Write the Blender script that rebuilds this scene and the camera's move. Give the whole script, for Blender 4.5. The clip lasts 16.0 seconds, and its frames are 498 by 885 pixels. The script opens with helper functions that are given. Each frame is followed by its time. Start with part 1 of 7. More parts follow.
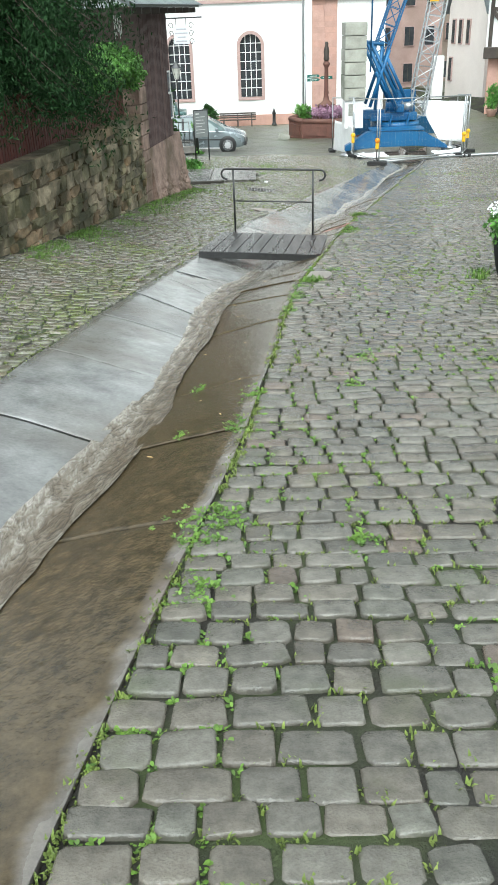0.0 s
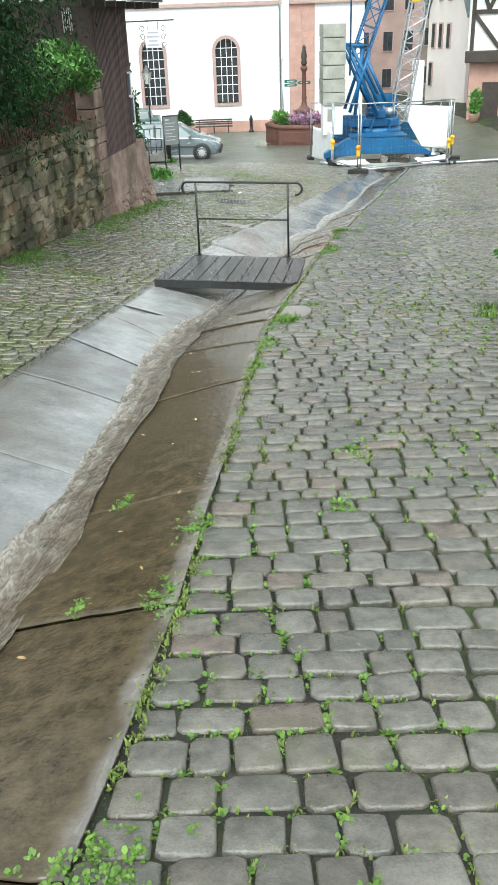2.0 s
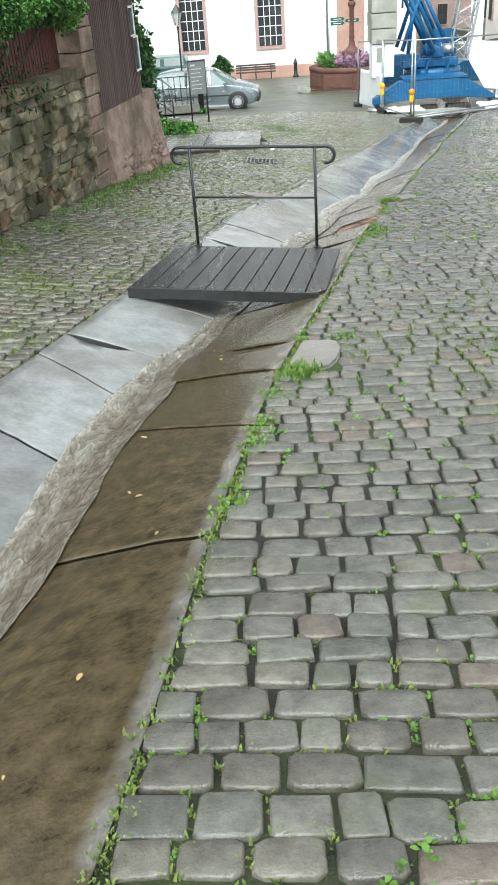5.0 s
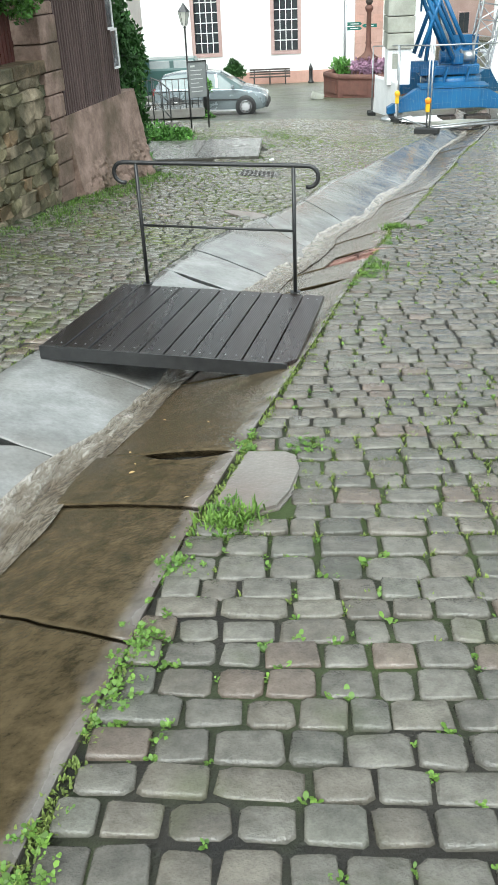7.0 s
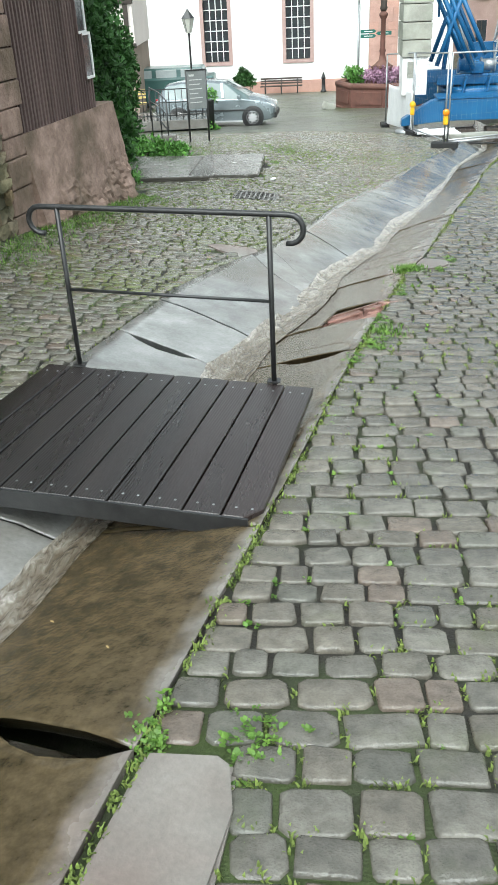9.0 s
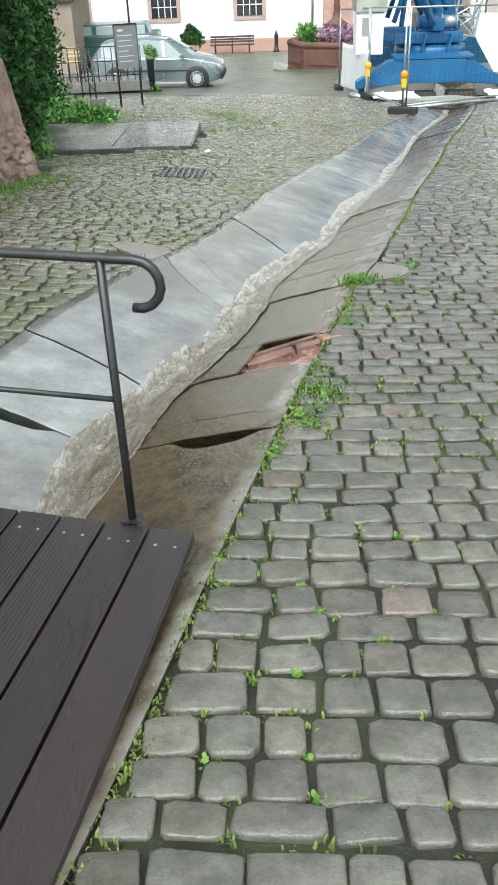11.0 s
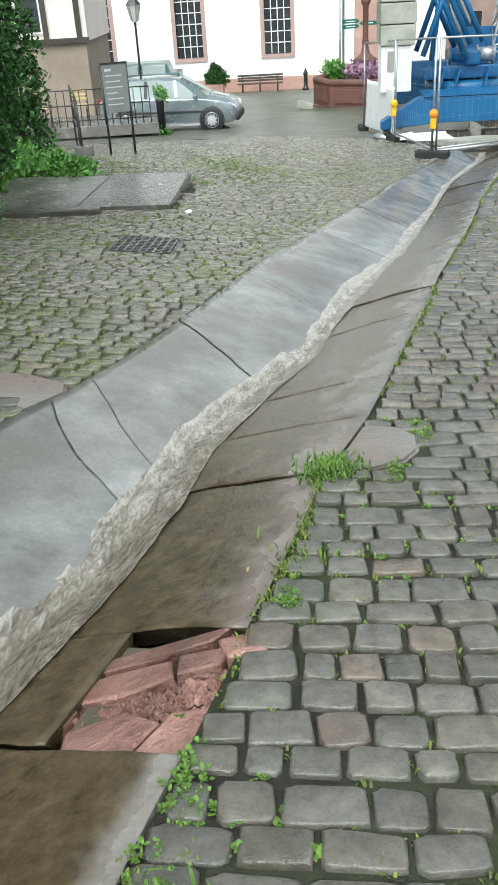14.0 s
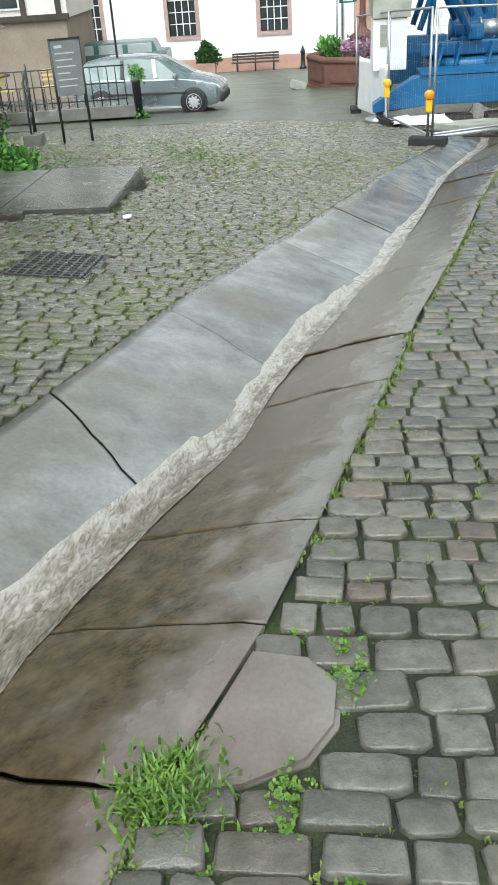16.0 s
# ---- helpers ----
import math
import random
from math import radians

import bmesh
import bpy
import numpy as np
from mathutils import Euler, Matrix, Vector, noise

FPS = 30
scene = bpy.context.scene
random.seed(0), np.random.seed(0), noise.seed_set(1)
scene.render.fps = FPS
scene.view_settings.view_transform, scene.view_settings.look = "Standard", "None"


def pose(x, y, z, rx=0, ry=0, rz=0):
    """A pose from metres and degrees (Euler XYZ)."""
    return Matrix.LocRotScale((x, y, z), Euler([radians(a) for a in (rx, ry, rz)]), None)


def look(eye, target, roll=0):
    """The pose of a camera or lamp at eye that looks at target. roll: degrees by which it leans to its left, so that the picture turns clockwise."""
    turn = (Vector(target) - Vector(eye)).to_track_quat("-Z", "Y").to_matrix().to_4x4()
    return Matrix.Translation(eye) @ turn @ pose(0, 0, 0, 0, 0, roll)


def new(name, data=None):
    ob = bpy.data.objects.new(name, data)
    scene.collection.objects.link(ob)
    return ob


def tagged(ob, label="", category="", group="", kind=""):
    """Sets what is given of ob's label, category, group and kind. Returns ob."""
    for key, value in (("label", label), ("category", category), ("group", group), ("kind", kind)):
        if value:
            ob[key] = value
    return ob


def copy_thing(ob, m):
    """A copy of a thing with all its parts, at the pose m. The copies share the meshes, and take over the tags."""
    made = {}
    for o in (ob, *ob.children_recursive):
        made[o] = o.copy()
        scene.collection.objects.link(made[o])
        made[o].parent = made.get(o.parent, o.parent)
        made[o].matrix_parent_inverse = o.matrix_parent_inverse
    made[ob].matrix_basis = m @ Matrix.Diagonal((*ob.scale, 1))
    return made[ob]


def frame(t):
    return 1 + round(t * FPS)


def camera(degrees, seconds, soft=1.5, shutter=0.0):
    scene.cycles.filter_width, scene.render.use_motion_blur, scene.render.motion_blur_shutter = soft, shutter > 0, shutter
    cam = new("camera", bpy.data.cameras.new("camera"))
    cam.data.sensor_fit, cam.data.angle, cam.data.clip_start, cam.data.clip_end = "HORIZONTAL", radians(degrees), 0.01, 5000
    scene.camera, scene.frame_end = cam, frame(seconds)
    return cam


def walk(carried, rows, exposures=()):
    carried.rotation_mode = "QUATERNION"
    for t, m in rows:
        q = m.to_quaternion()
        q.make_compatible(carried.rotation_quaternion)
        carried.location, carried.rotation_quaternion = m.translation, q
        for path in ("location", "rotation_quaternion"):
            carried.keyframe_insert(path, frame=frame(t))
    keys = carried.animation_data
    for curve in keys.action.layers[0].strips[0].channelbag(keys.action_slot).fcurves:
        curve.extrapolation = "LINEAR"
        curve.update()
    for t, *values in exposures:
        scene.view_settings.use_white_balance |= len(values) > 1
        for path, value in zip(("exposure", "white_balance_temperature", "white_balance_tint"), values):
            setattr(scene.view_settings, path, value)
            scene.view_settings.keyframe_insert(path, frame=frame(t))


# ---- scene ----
cam = camera(32.8, 16.0, soft=1.0)
PATH = [
    (0, (0.034, -0.085, 1.464), (0.0, 1.698, 0.558), -2.1),
    (0.5, (0.042, 0.325, 1.435), (0.041, 2.11, 0.532), -1.4),
    (1, (0.113, 0.77, 1.379), (0.091, 2.569, 0.506), -1.9),
    (1.5, (0.146, 1.215, 1.309), (0.167, 3.016, 0.44), -1.6),
    (2, (0.202, 1.66, 1.256), (0.21, 3.449, 0.361), -2.1),
    (2.5, (0.271, 2.119, 1.201), (0.248, 3.893, 0.277), -1.9),
    (3, (0.37, 2.59, 1.147), (0.401, 4.326, 0.154), -1.9),
    (3.5, (0.44, 3.083, 1.066), (0.36, 4.79, 0.026), -2.9),
    (4, (0.484, 3.528, 1.008), (0.376, 5.244, -0.015), -3.9),
    (4.5, (0.525, 3.972, 0.953), (0.386, 5.687, -0.067), -5.5),
    (5, (0.569, 4.417, 0.915), (0.455, 6.153, -0.071), -4.2),
    (5.2, (0.597, 4.596, 0.887), (0.525, 6.335, -0.098), -3.6),
    (7.3, (0.922, 6.426, 0.651), (0.754, 8.166, -0.32), -2.2),
    (7.5, (0.944, 6.595, 0.646), (0.757, 8.337, -0.318), -1.9),
    (8, (0.986, 7.055, 0.58), (0.813, 8.798, -0.386), -2.5),
    (8.2, (1.0, 7.226, 0.574), (0.829, 8.974, -0.383), -2.7),
    (10.3, (1.18, 9.135, 0.323), (1.042, 10.871, -0.66), -3.0),
    (10.5, (1.209, 9.324, 0.313), (1.105, 11.057, -0.679), -2.8),
    (11, (1.306, 9.783, 0.251), (1.232, 11.494, -0.781), -2.2),
    (11.5, (1.396, 10.16, 0.213), (1.328, 11.867, -0.827), -4.3),
    (12, (1.464, 10.538, 0.188), (1.372, 12.263, -0.818), -6.1),
    (12.5, (1.577, 10.985, 0.122), (1.398, 12.714, -0.868), -4.8),
    (13, (1.669, 11.46, 0.061), (1.606, 13.201, -0.921), -2.5),
    (13.5, (1.76, 11.906, 0.017), (1.623, 13.661, -0.933), -3.7),
    (14, (1.827, 12.402, -0.039), (1.664, 14.148, -1.002), -3.5),
    (14.5, (1.917, 12.894, -0.096), (1.813, 14.626, -1.091), -3.4),
    (15, (2.028, 13.343, -0.154), (1.922, 15.07, -1.158), -3.3),
    (15.5, (2.118, 13.814, -0.223), (2.015, 15.54, -1.229), -2.9),
    (16, (2.245, 14.25, -0.274), (2.068, 15.974, -1.272), -3.9),
]
walk(cam, [(t, look(eye, target, roll)) for t, eye, target, roll in PATH], [(0.0, 1.03, 6120, 0), (8.0, 1.12, 6120, 0), (12.0, 1.06, 6120, 0), (16, 0.88, 6120, 0)])

# ---- world, sun, exposure ----
world = bpy.data.worlds.new("overcast_sky")
scene.world = world
world.use_nodes = True
wn, wl = world.node_tree.nodes, world.node_tree.links
sky = wn.new("ShaderNodeTexSky")
sky.sky_type, sky.sun_disc = "NISHITA", False
sky.sun_elevation, sky.sun_rotation = radians(52), radians(200)
sky.dust_density, sky.air_density, sky.ozone_density = 4.0, 1.0, 1.0
grey = wn.new("ShaderNodeHueSaturation")
grey.inputs["Saturation"].default_value = 0.13
wl.new(sky.outputs[0], grey.inputs["Color"])
wl.new(grey.outputs[0], wn["Background"].inputs["Color"])
wn["Background"].inputs["Strength"].default_value = 0.15
sun = new("sun", bpy.data.lights.new("sun", "SUN"))
sun.data.energy, sun.data.angle, sun.data.color = 0.8, radians(35), (1.0, 0.98, 0.95)
sun.matrix_world = look((0, 0, 40), (-8, 22, 0))

# ---- materials ----
MATS = {}


def mat(name, a, b, scale=6.0, rough=0.5, bump=0.15, fine=60.0, metal=0.0, c=None, spread=0.0, rough2=None, coat=0.0, stretch=(1, 1, 1), stain=0.25, spec=0.5):
    """Two colours mixed by noise at two sizes, a third for stains, a random shift per piece, bump at two sizes."""
    if name in MATS:
        return MATS[name]
    m = MATS[name] = bpy.data.materials.new(name)
    m.use_nodes = True
    n, l = m.node_tree.nodes, m.node_tree.links
    p = n["Principled BSDF"]
    co = n.new("ShaderNodeTexCoord")
    geo = n.new("ShaderNodeNewGeometry")
    mp = n.new("ShaderNodeMapping")
    mp.inputs["Scale"].default_value = stretch
    l.new(geo.outputs["Position"], mp.inputs["Vector"])
    big = n.new("ShaderNodeTexNoise")
    big.inputs["Scale"].default_value, big.inputs["Detail"].default_value, big.inputs["Roughness"].default_value = scale, 6, 0.65
    small = n.new("ShaderNodeTexNoise")
    small.inputs["Scale"].default_value, small.inputs["Detail"].default_value = fine, 4
    for t in (big, small):
        l.new(mp.outputs[0], t.inputs["Vector"])
    ramp = n.new("ShaderNodeValToRGB")
    ramp.color_ramp.elements[0].position, ramp.color_ramp.elements[1].position = 0.32, 0.68
    ramp.color_ramp.elements[0].color, ramp.color_ramp.elements[1].color = (*a, 1), (*b, 1)
    l.new(big.outputs["Fac"], ramp.inputs[0])
    col = ramp.outputs[0]
    if c:
        st = n.new("ShaderNodeTexNoise")
        st.inputs["Scale"].default_value, st.inputs["Detail"].default_value = scale * 0.27, 5
        l.new(mp.outputs[0], st.inputs["Vector"])
        r2 = n.new("ShaderNodeMapRange")
        r2.inputs[1].default_value, r2.inputs[2].default_value, r2.inputs[4].default_value = 0.62 - stain * 0.4, 0.78 - stain * 0.3, 0.85
        l.new(st.outputs["Fac"], r2.inputs[0])
        mx = n.new("ShaderNodeMix")
        mx.data_type = "RGBA"
        l.new(r2.outputs[0], mx.inputs[0])
        l.new(col, mx.inputs[6])
        mx.inputs[7].default_value = (*c, 1)
        col = mx.outputs[2]
    hs = n.new("ShaderNodeHueSaturation")
    mr = n.new("ShaderNodeMapRange")
    mr.inputs[3].default_value, mr.inputs[4].default_value = 0.8, 1.2
    l.new(small.outputs["Fac"], mr.inputs[0])
    val = mr.outputs[0]
    if spread:
        oi = n.new("ShaderNodeObjectInfo")
        ad = n.new("ShaderNodeMath")
        l.new(oi.outputs["Random"], ad.inputs[0])
        l.new(geo.outputs["Random Per Island"], ad.inputs[1])
        fr = n.new("ShaderNodeMath")
        fr.operation = "FRACT"
        l.new(ad.outputs[0], fr.inputs[0])
        sp = n.new("ShaderNodeMapRange")
        sp.inputs[3].default_value, sp.inputs[4].default_value = 1 - spread, 1 + spread
        l.new(fr.outputs[0], sp.inputs[0])
        mu = n.new("ShaderNodeMath")
        mu.operation = "MULTIPLY"
        l.new(val, mu.inputs[0])
        l.new(sp.outputs[0], mu.inputs[1])
        val = mu.outputs[0]
        m["pieces"] = 1
    l.new(val, hs.inputs["Value"])
    l.new(col, hs.inputs["Color"])
    l.new(hs.outputs[0], p.inputs["Base Color"])
    rr = n.new("ShaderNodeMapRange")
    rr.inputs[1].default_value, rr.inputs[2].default_value = 0.3, 0.7
    rr.inputs[3].default_value, rr.inputs[4].default_value = rough, rough2 if rough2 is not None else min(1, rough * 1.35)
    l.new(big.outputs["Fac"], rr.inputs[0])
    l.new(rr.outputs[0], p.inputs["Roughness"])
    p.inputs["Metallic"].default_value = metal
    p.inputs["Specular IOR Level"].default_value = spec
    p.inputs["Coat Weight"].default_value = coat
    p.inputs["Coat Roughness"].default_value = 0.08
    if bump:
        b1 = n.new("ShaderNodeBump")
        b1.inputs["Strength"].default_value, b1.inputs["Distance"].default_value = bump, 0.01
        l.new(small.outputs["Fac"], b1.inputs["Height"])
        b2 = n.new("ShaderNodeBump")
        b2.inputs["Strength"].default_value, b2.inputs["Distance"].default_value = bump, 0.04
        l.new(big.outputs["Fac"], b2.inputs["Height"])
        l.new(b1.outputs[0], b2.inputs["Normal"])
        l.new(b2.outputs[0], p.inputs["Normal"])
    return m


def tinted(m, colours):
    """Lets each piece of a material pick one of several tints at random."""
    n, l = m.node_tree.nodes, m.node_tree.links
    p = n["Principled BSDF"]
    src = p.inputs["Base Color"].links[0].from_socket
    oi, geo = n.new("ShaderNodeObjectInfo"), n.new("ShaderNodeNewGeometry")
    ad, fr = n.new("ShaderNodeMath"), n.new("ShaderNodeMath")
    l.new(oi.outputs["Random"], ad.inputs[0])
    l.new(geo.outputs["Random Per Island"], ad.inputs[1])
    ml = n.new("ShaderNodeMath")
    ml.operation = "MULTIPLY"
    ml.inputs[1].default_value = 7.31
    l.new(ad.outputs[0], ml.inputs[0])
    fr.operation = "FRACT"
    l.new(ml.outputs[0], fr.inputs[0])
    rp = n.new("ShaderNodeValToRGB")
    rp.color_ramp.interpolation = "CONSTANT"
    while len(rp.color_ramp.elements) < len(colours):
        rp.color_ramp.elements.new(0.5)
    pos = 0.0
    for e, (w, c) in zip(rp.color_ramp.elements, colours):
        e.position, e.color = pos, (*c, 1)
        pos += w
    l.new(fr.outputs[0], rp.inputs[0])
    mx = n.new("ShaderNodeMix")
    mx.data_type, mx.blend_type = "RGBA", "MULTIPLY"
    mx.inputs[0].default_value = 1
    l.new(src, mx.inputs[6])
    l.new(rp.outputs[0], mx.inputs[7])
    l.new(mx.outputs[2], p.inputs["Base Color"])
    return m


def mossy(m, amount, colour=(0.10, 0.125, 0.03)):
    """Patches of moss that creep over stones, broken up at two sizes."""
    n, l = m.node_tree.nodes, m.node_tree.links
    p = n["Principled BSDF"]
    geo, a, b = n.new("ShaderNodeNewGeometry"), n.new("ShaderNodeTexNoise"), n.new("ShaderNodeTexNoise")
    a.inputs["Scale"].default_value, a.inputs["Detail"].default_value = 0.9, 4
    b.inputs["Scale"].default_value, b.inputs["Detail"].default_value = 26, 5
    mu, mr, mx = n.new("ShaderNodeMath"), n.new("ShaderNodeMapRange"), n.new("ShaderNodeMix")
    for t in (a, b):
        l.new(geo.outputs["Position"], t.inputs["Vector"])
    mu.operation = "MULTIPLY"
    l.new(a.outputs["Fac"], mu.inputs[0])
    l.new(b.outputs["Fac"], mu.inputs[1])
    mr.inputs[1].default_value, mr.inputs[2].default_value, mr.inputs[4].default_value = 0.33 - amount * 0.2, 0.42 - amount * 0.12, 0.8
    l.new(mu.outputs[0], mr.inputs[0])
    mx.data_type = "RGBA"
    l.new(mr.outputs[0], mx.inputs[0])
    l.new(p.inputs["Base Color"].links[0].from_socket, mx.inputs[6])
    mx.inputs[7].default_value = (*colour, 1)
    l.new(mx.outputs[2], p.inputs["Base Color"])
    return m


COBBLE_TINTS = [(0.50, (1.0, 1.0, 0.98)), (0.26, (1.0, 0.96, 0.91)), (0.15, (0.88, 0.91, 0.88)), (0.05, (1.05, 0.90, 0.84)), (0.04, (1.14, 1.12, 1.06))]
M_COBBLE = tinted(mat("wet_cobblestone", (0.086, 0.081, 0.070), (0.164, 0.154, 0.134), 14, 0.11, 0.3, 150, spread=0.22, rough2=0.27, c=(0.10, 0.105, 0.07), stain=0.12, spec=0.65), COBBLE_TINTS)
M_VERGE = mossy(tinted(mat("wet_mossy_cobblestone", (0.11, 0.102, 0.088), (0.195, 0.183, 0.16), 14, 0.09, 0.26, 150, spread=0.18, rough2=0.34, c=(0.11, 0.125, 0.06), stain=0.2, spec=0.6), COBBLE_TINTS), 0.32)
M_JOINT = mat("joint_soil_and_moss", (0.011, 0.010, 0.008), (0.028, 0.025, 0.018), 5, 0.6, 0.7, 120, c=(0.045, 0.07, 0.014), stain=0.48)
M_SLAB = mat("wet_channel_stone", (0.10, 0.095, 0.085), (0.19, 0.18, 0.165), 2.2, 0.10, 0.25, 55, c=(0.05, 0.045, 0.035), rough2=0.32, spread=0.10, stain=0.35)


def silted_stone():
    """Lining stone that is paler where dry and brown with silt where water runs over it (attribute silt)."""
    m = mat("silted_channel_stone", (0.155, 0.141, 0.126), (0.265, 0.243, 0.222), 3.0, 0.26, 0.28, 60, c=(0.19, 0.13, 0.11), rough2=0.36, spread=0.12, stain=0.3)
    n, l = m.node_tree.nodes, m.node_tree.links
    p = n["Principled BSDF"]
    geo = n.new("ShaderNodeNewGeometry")
    at = n.new("ShaderNodeAttribute")
    at.attribute_name = "silt"
    nz = n.new("ShaderNodeTexNoise")
    nz.inputs["Scale"].default_value, nz.inputs["Detail"].default_value = 5.0, 6
    l.new(geo.outputs["Position"], nz.inputs["Vector"])
    ad = n.new("ShaderNodeMath")
    ad.operation = "MULTIPLY_ADD"
    l.new(nz.outputs["Fac"], ad.inputs[0])
    ad.inputs[1].default_value = 0.8
    l.new(at.outputs["Fac"], ad.inputs[2])
    mr = n.new("ShaderNodeMapRange")
    mr.interpolation_type = "SMOOTHSTEP"
    mr.inputs[1].default_value, mr.inputs[2].default_value = 0.54, 0.9
    l.new(ad.outputs[0], mr.inputs[0])
    fine = n.new("ShaderNodeTexNoise")
    fine.inputs["Scale"].default_value, fine.inputs["Detail"].default_value, fine.inputs["Roughness"].default_value = 11, 8, 0.7
    l.new(geo.outputs["Position"], fine.inputs["Vector"])
    rp = n.new("ShaderNodeValToRGB")
    rp.color_ramp.elements[0].position, rp.color_ramp.elements[1].position = 0.3, 0.72
    rp.color_ramp.elements[0].color, rp.color_ramp.elements[1].color = (0.030, 0.023, 0.012, 1), (0.118, 0.089, 0.050, 1)
    l.new(fine.outputs["Fac"], rp.inputs[0])
    mx = n.new("ShaderNodeMix")
    mx.data_type = "RGBA"
    l.new(mr.outputs[0], mx.inputs[0])
    l.new(p.inputs["Base Color"].links[0].from_socket, mx.inputs[6])
    l.new(rp.outputs[0], mx.inputs[7])
    l.new(mx.outputs[2], p.inputs["Base Color"])
    mf = n.new("ShaderNodeMix")
    l.new(mr.outputs[0], mf.inputs[0])
    l.new(p.inputs["Roughness"].links[0].from_socket, mf.inputs[2])
    mf.inputs[3].default_value = 0.15
    l.new(mf.outputs[0], p.inputs["Roughness"])
    return m


M_SILT = silted_stone()
M_SLABL = mat("wet_grey_channel_stone", (0.15, 0.151, 0.147), (0.30, 0.302, 0.296), 3.2, 0.09, 0.22, 45, c=(0.14, 0.13, 0.112), rough2=0.26, spread=0.14, stain=0.42)
M_RED = mat("broken_red_sandstone", (0.22, 0.105, 0.085), (0.36, 0.205, 0.17), 9, 0.38, 0.9, 70, spread=0.28, c=(0.12, 0.062, 0.046), stain=0.45)
M_DARK = mat("dark_wet_void", (0.012, 0.01, 0.008), (0.03, 0.025, 0.02), 4, 0.4, 0.3)
M_DECK = mat("wet_dark_deck_boards", (0.013, 0.0115, 0.011), (0.030, 0.025, 0.024), 3, 0.16, 0.2, 40, stretch=(1, 0.12, 1), spread=0.12, rough2=0.42, c=(0.036, 0.025, 0.024))
def grooved(m):
    """Fine grooves along the boards."""
    n, l = m.node_tree.nodes, m.node_tree.links
    p = n["Principled BSDF"]
    geo, mp, wv_ = n.new("ShaderNodeNewGeometry"), n.new("ShaderNodeMapping"), n.new("ShaderNodeTexWave")
    mp.inputs["Rotation"].default_value = (0, 0, radians(10.5))
    wv_.inputs["Scale"].default_value = 24
    l.new(geo.outputs["Position"], mp.inputs["Vector"])
    l.new(mp.outputs[0], wv_.inputs["Vector"])
    bp = n.new("ShaderNodeBump")
    bp.inputs["Strength"].default_value, bp.inputs["Distance"].default_value = 0.22, 0.003
    l.new(wv_.outputs["Fac"], bp.inputs["Height"])
    l.new(p.inputs["Normal"].links[0].from_socket, bp.inputs["Normal"])
    l.new(bp.outputs[0], p.inputs["Normal"])


grooved(M_DECK)
M_IRON = mat("black_painted_iron", (0.012, 0.012, 0.013), (0.03, 0.03, 0.03), 12, 0.3, 0.1)
M_STEEL = mat("galvanised_steel", (0.32, 0.33, 0.34), (0.5, 0.51, 0.52), 8, 0.35, 0.05, metal=0.85)
M_WALL = tinted(mat("mossy_sandstone_block", (0.175, 0.142, 0.092), (0.44, 0.365, 0.255), 7, 0.7, 0.9, 45, c=(0.04, 0.042, 0.017), spread=0.28, stain=0.62),
                [(0.5, (1, 1, 1)), (0.25, (1.05, 0.9, 0.8)), (0.25, (0.8, 0.85, 0.75))])
M_MORTAR = mat("dark_mortar", (0.05, 0.043, 0.03), (0.11, 0.095, 0.065), 6, 0.85, 0.5, c=(0.05, 0.06, 0.025))
M_PLINTH = mat("reddish_rough_plinth", (0.20, 0.134, 0.103), (0.42, 0.30, 0.248), 5, 0.75, 1.0, 30, c=(0.09, 0.07, 0.04), stain=0.4)
M_FENCE = mat("oxblood_painted_boards", (0.075, 0.019, 0.015), (0.125, 0.036, 0.028), 3, 0.5, 0.2, 40, stretch=(1, 1, 0.15), spread=0.12)
M_BARN = mat("weathered_brown_boards", (0.085, 0.056, 0.052), (0.165, 0.115, 0.108), 3, 0.65, 0.3, 40, stretch=(1, 1, 0.1), spread=0.14)
M_SLATE = mat("grey_slate", (0.10, 0.115, 0.12), (0.19, 0.21, 0.215), 3, 0.4, 0.4, 30, spread=0.2)
M_WHITE = mat("white_lime_render", (0.80, 0.80, 0.79), (0.88, 0.88, 0.87), 0.6, 0.8, 0.1, 20, c=(0.72, 0.72, 0.70))
M_CREAM = mat("cream_render", (0.70, 0.63, 0.59), (0.79, 0.72, 0.68), 0.6, 0.8, 0.1, 20)
M_PINK = tinted(mat("pink_sandstone", (0.42, 0.255, 0.21), (0.53, 0.34, 0.285), 1.6, 0.75, 0.2, 25, spread=0.05), [(0.6, (1, 1, 1)), (0.4, (1.04, 1.0, 0.98))])
M_FRAME = mat("rose_sandstone_surround", (0.40, 0.27, 0.25), (0.50, 0.36, 0.33), 3, 0.7, 0.2)
M_GLASS = mat("dark_window_glass", (0.03, 0.035, 0.04), (0.06, 0.065, 0.07), 2, 0.08, 0.02)
M_PAINTW = mat("white_paint", (0.74, 0.74, 0.73), (0.8, 0.8, 0.79), 8, 0.45, 0.05)
M_TIMBER = mat("dark_oak_timber", (0.035, 0.027, 0.022), (0.07, 0.055, 0.045), 5, 0.6, 0.3)
M_BLUE = mat("blue_crane_paint", (0.008, 0.085, 0.215), (0.014, 0.125, 0.29), 2, 0.35, 0.06, c=(0.03, 0.12, 0.22))
M_CONC = mat("weathered_concrete", (0.27, 0.27, 0.23), (0.42, 0.42, 0.37), 2.5, 0.8, 0.3, c=(0.16, 0.18, 0.13), spread=0.08)
M_LEAF = mat("fresh_green_leaf", (0.052, 0.118, 0.012), (0.125, 0.22, 0.03), 9, 0.5, 0.05, spread=0.35)
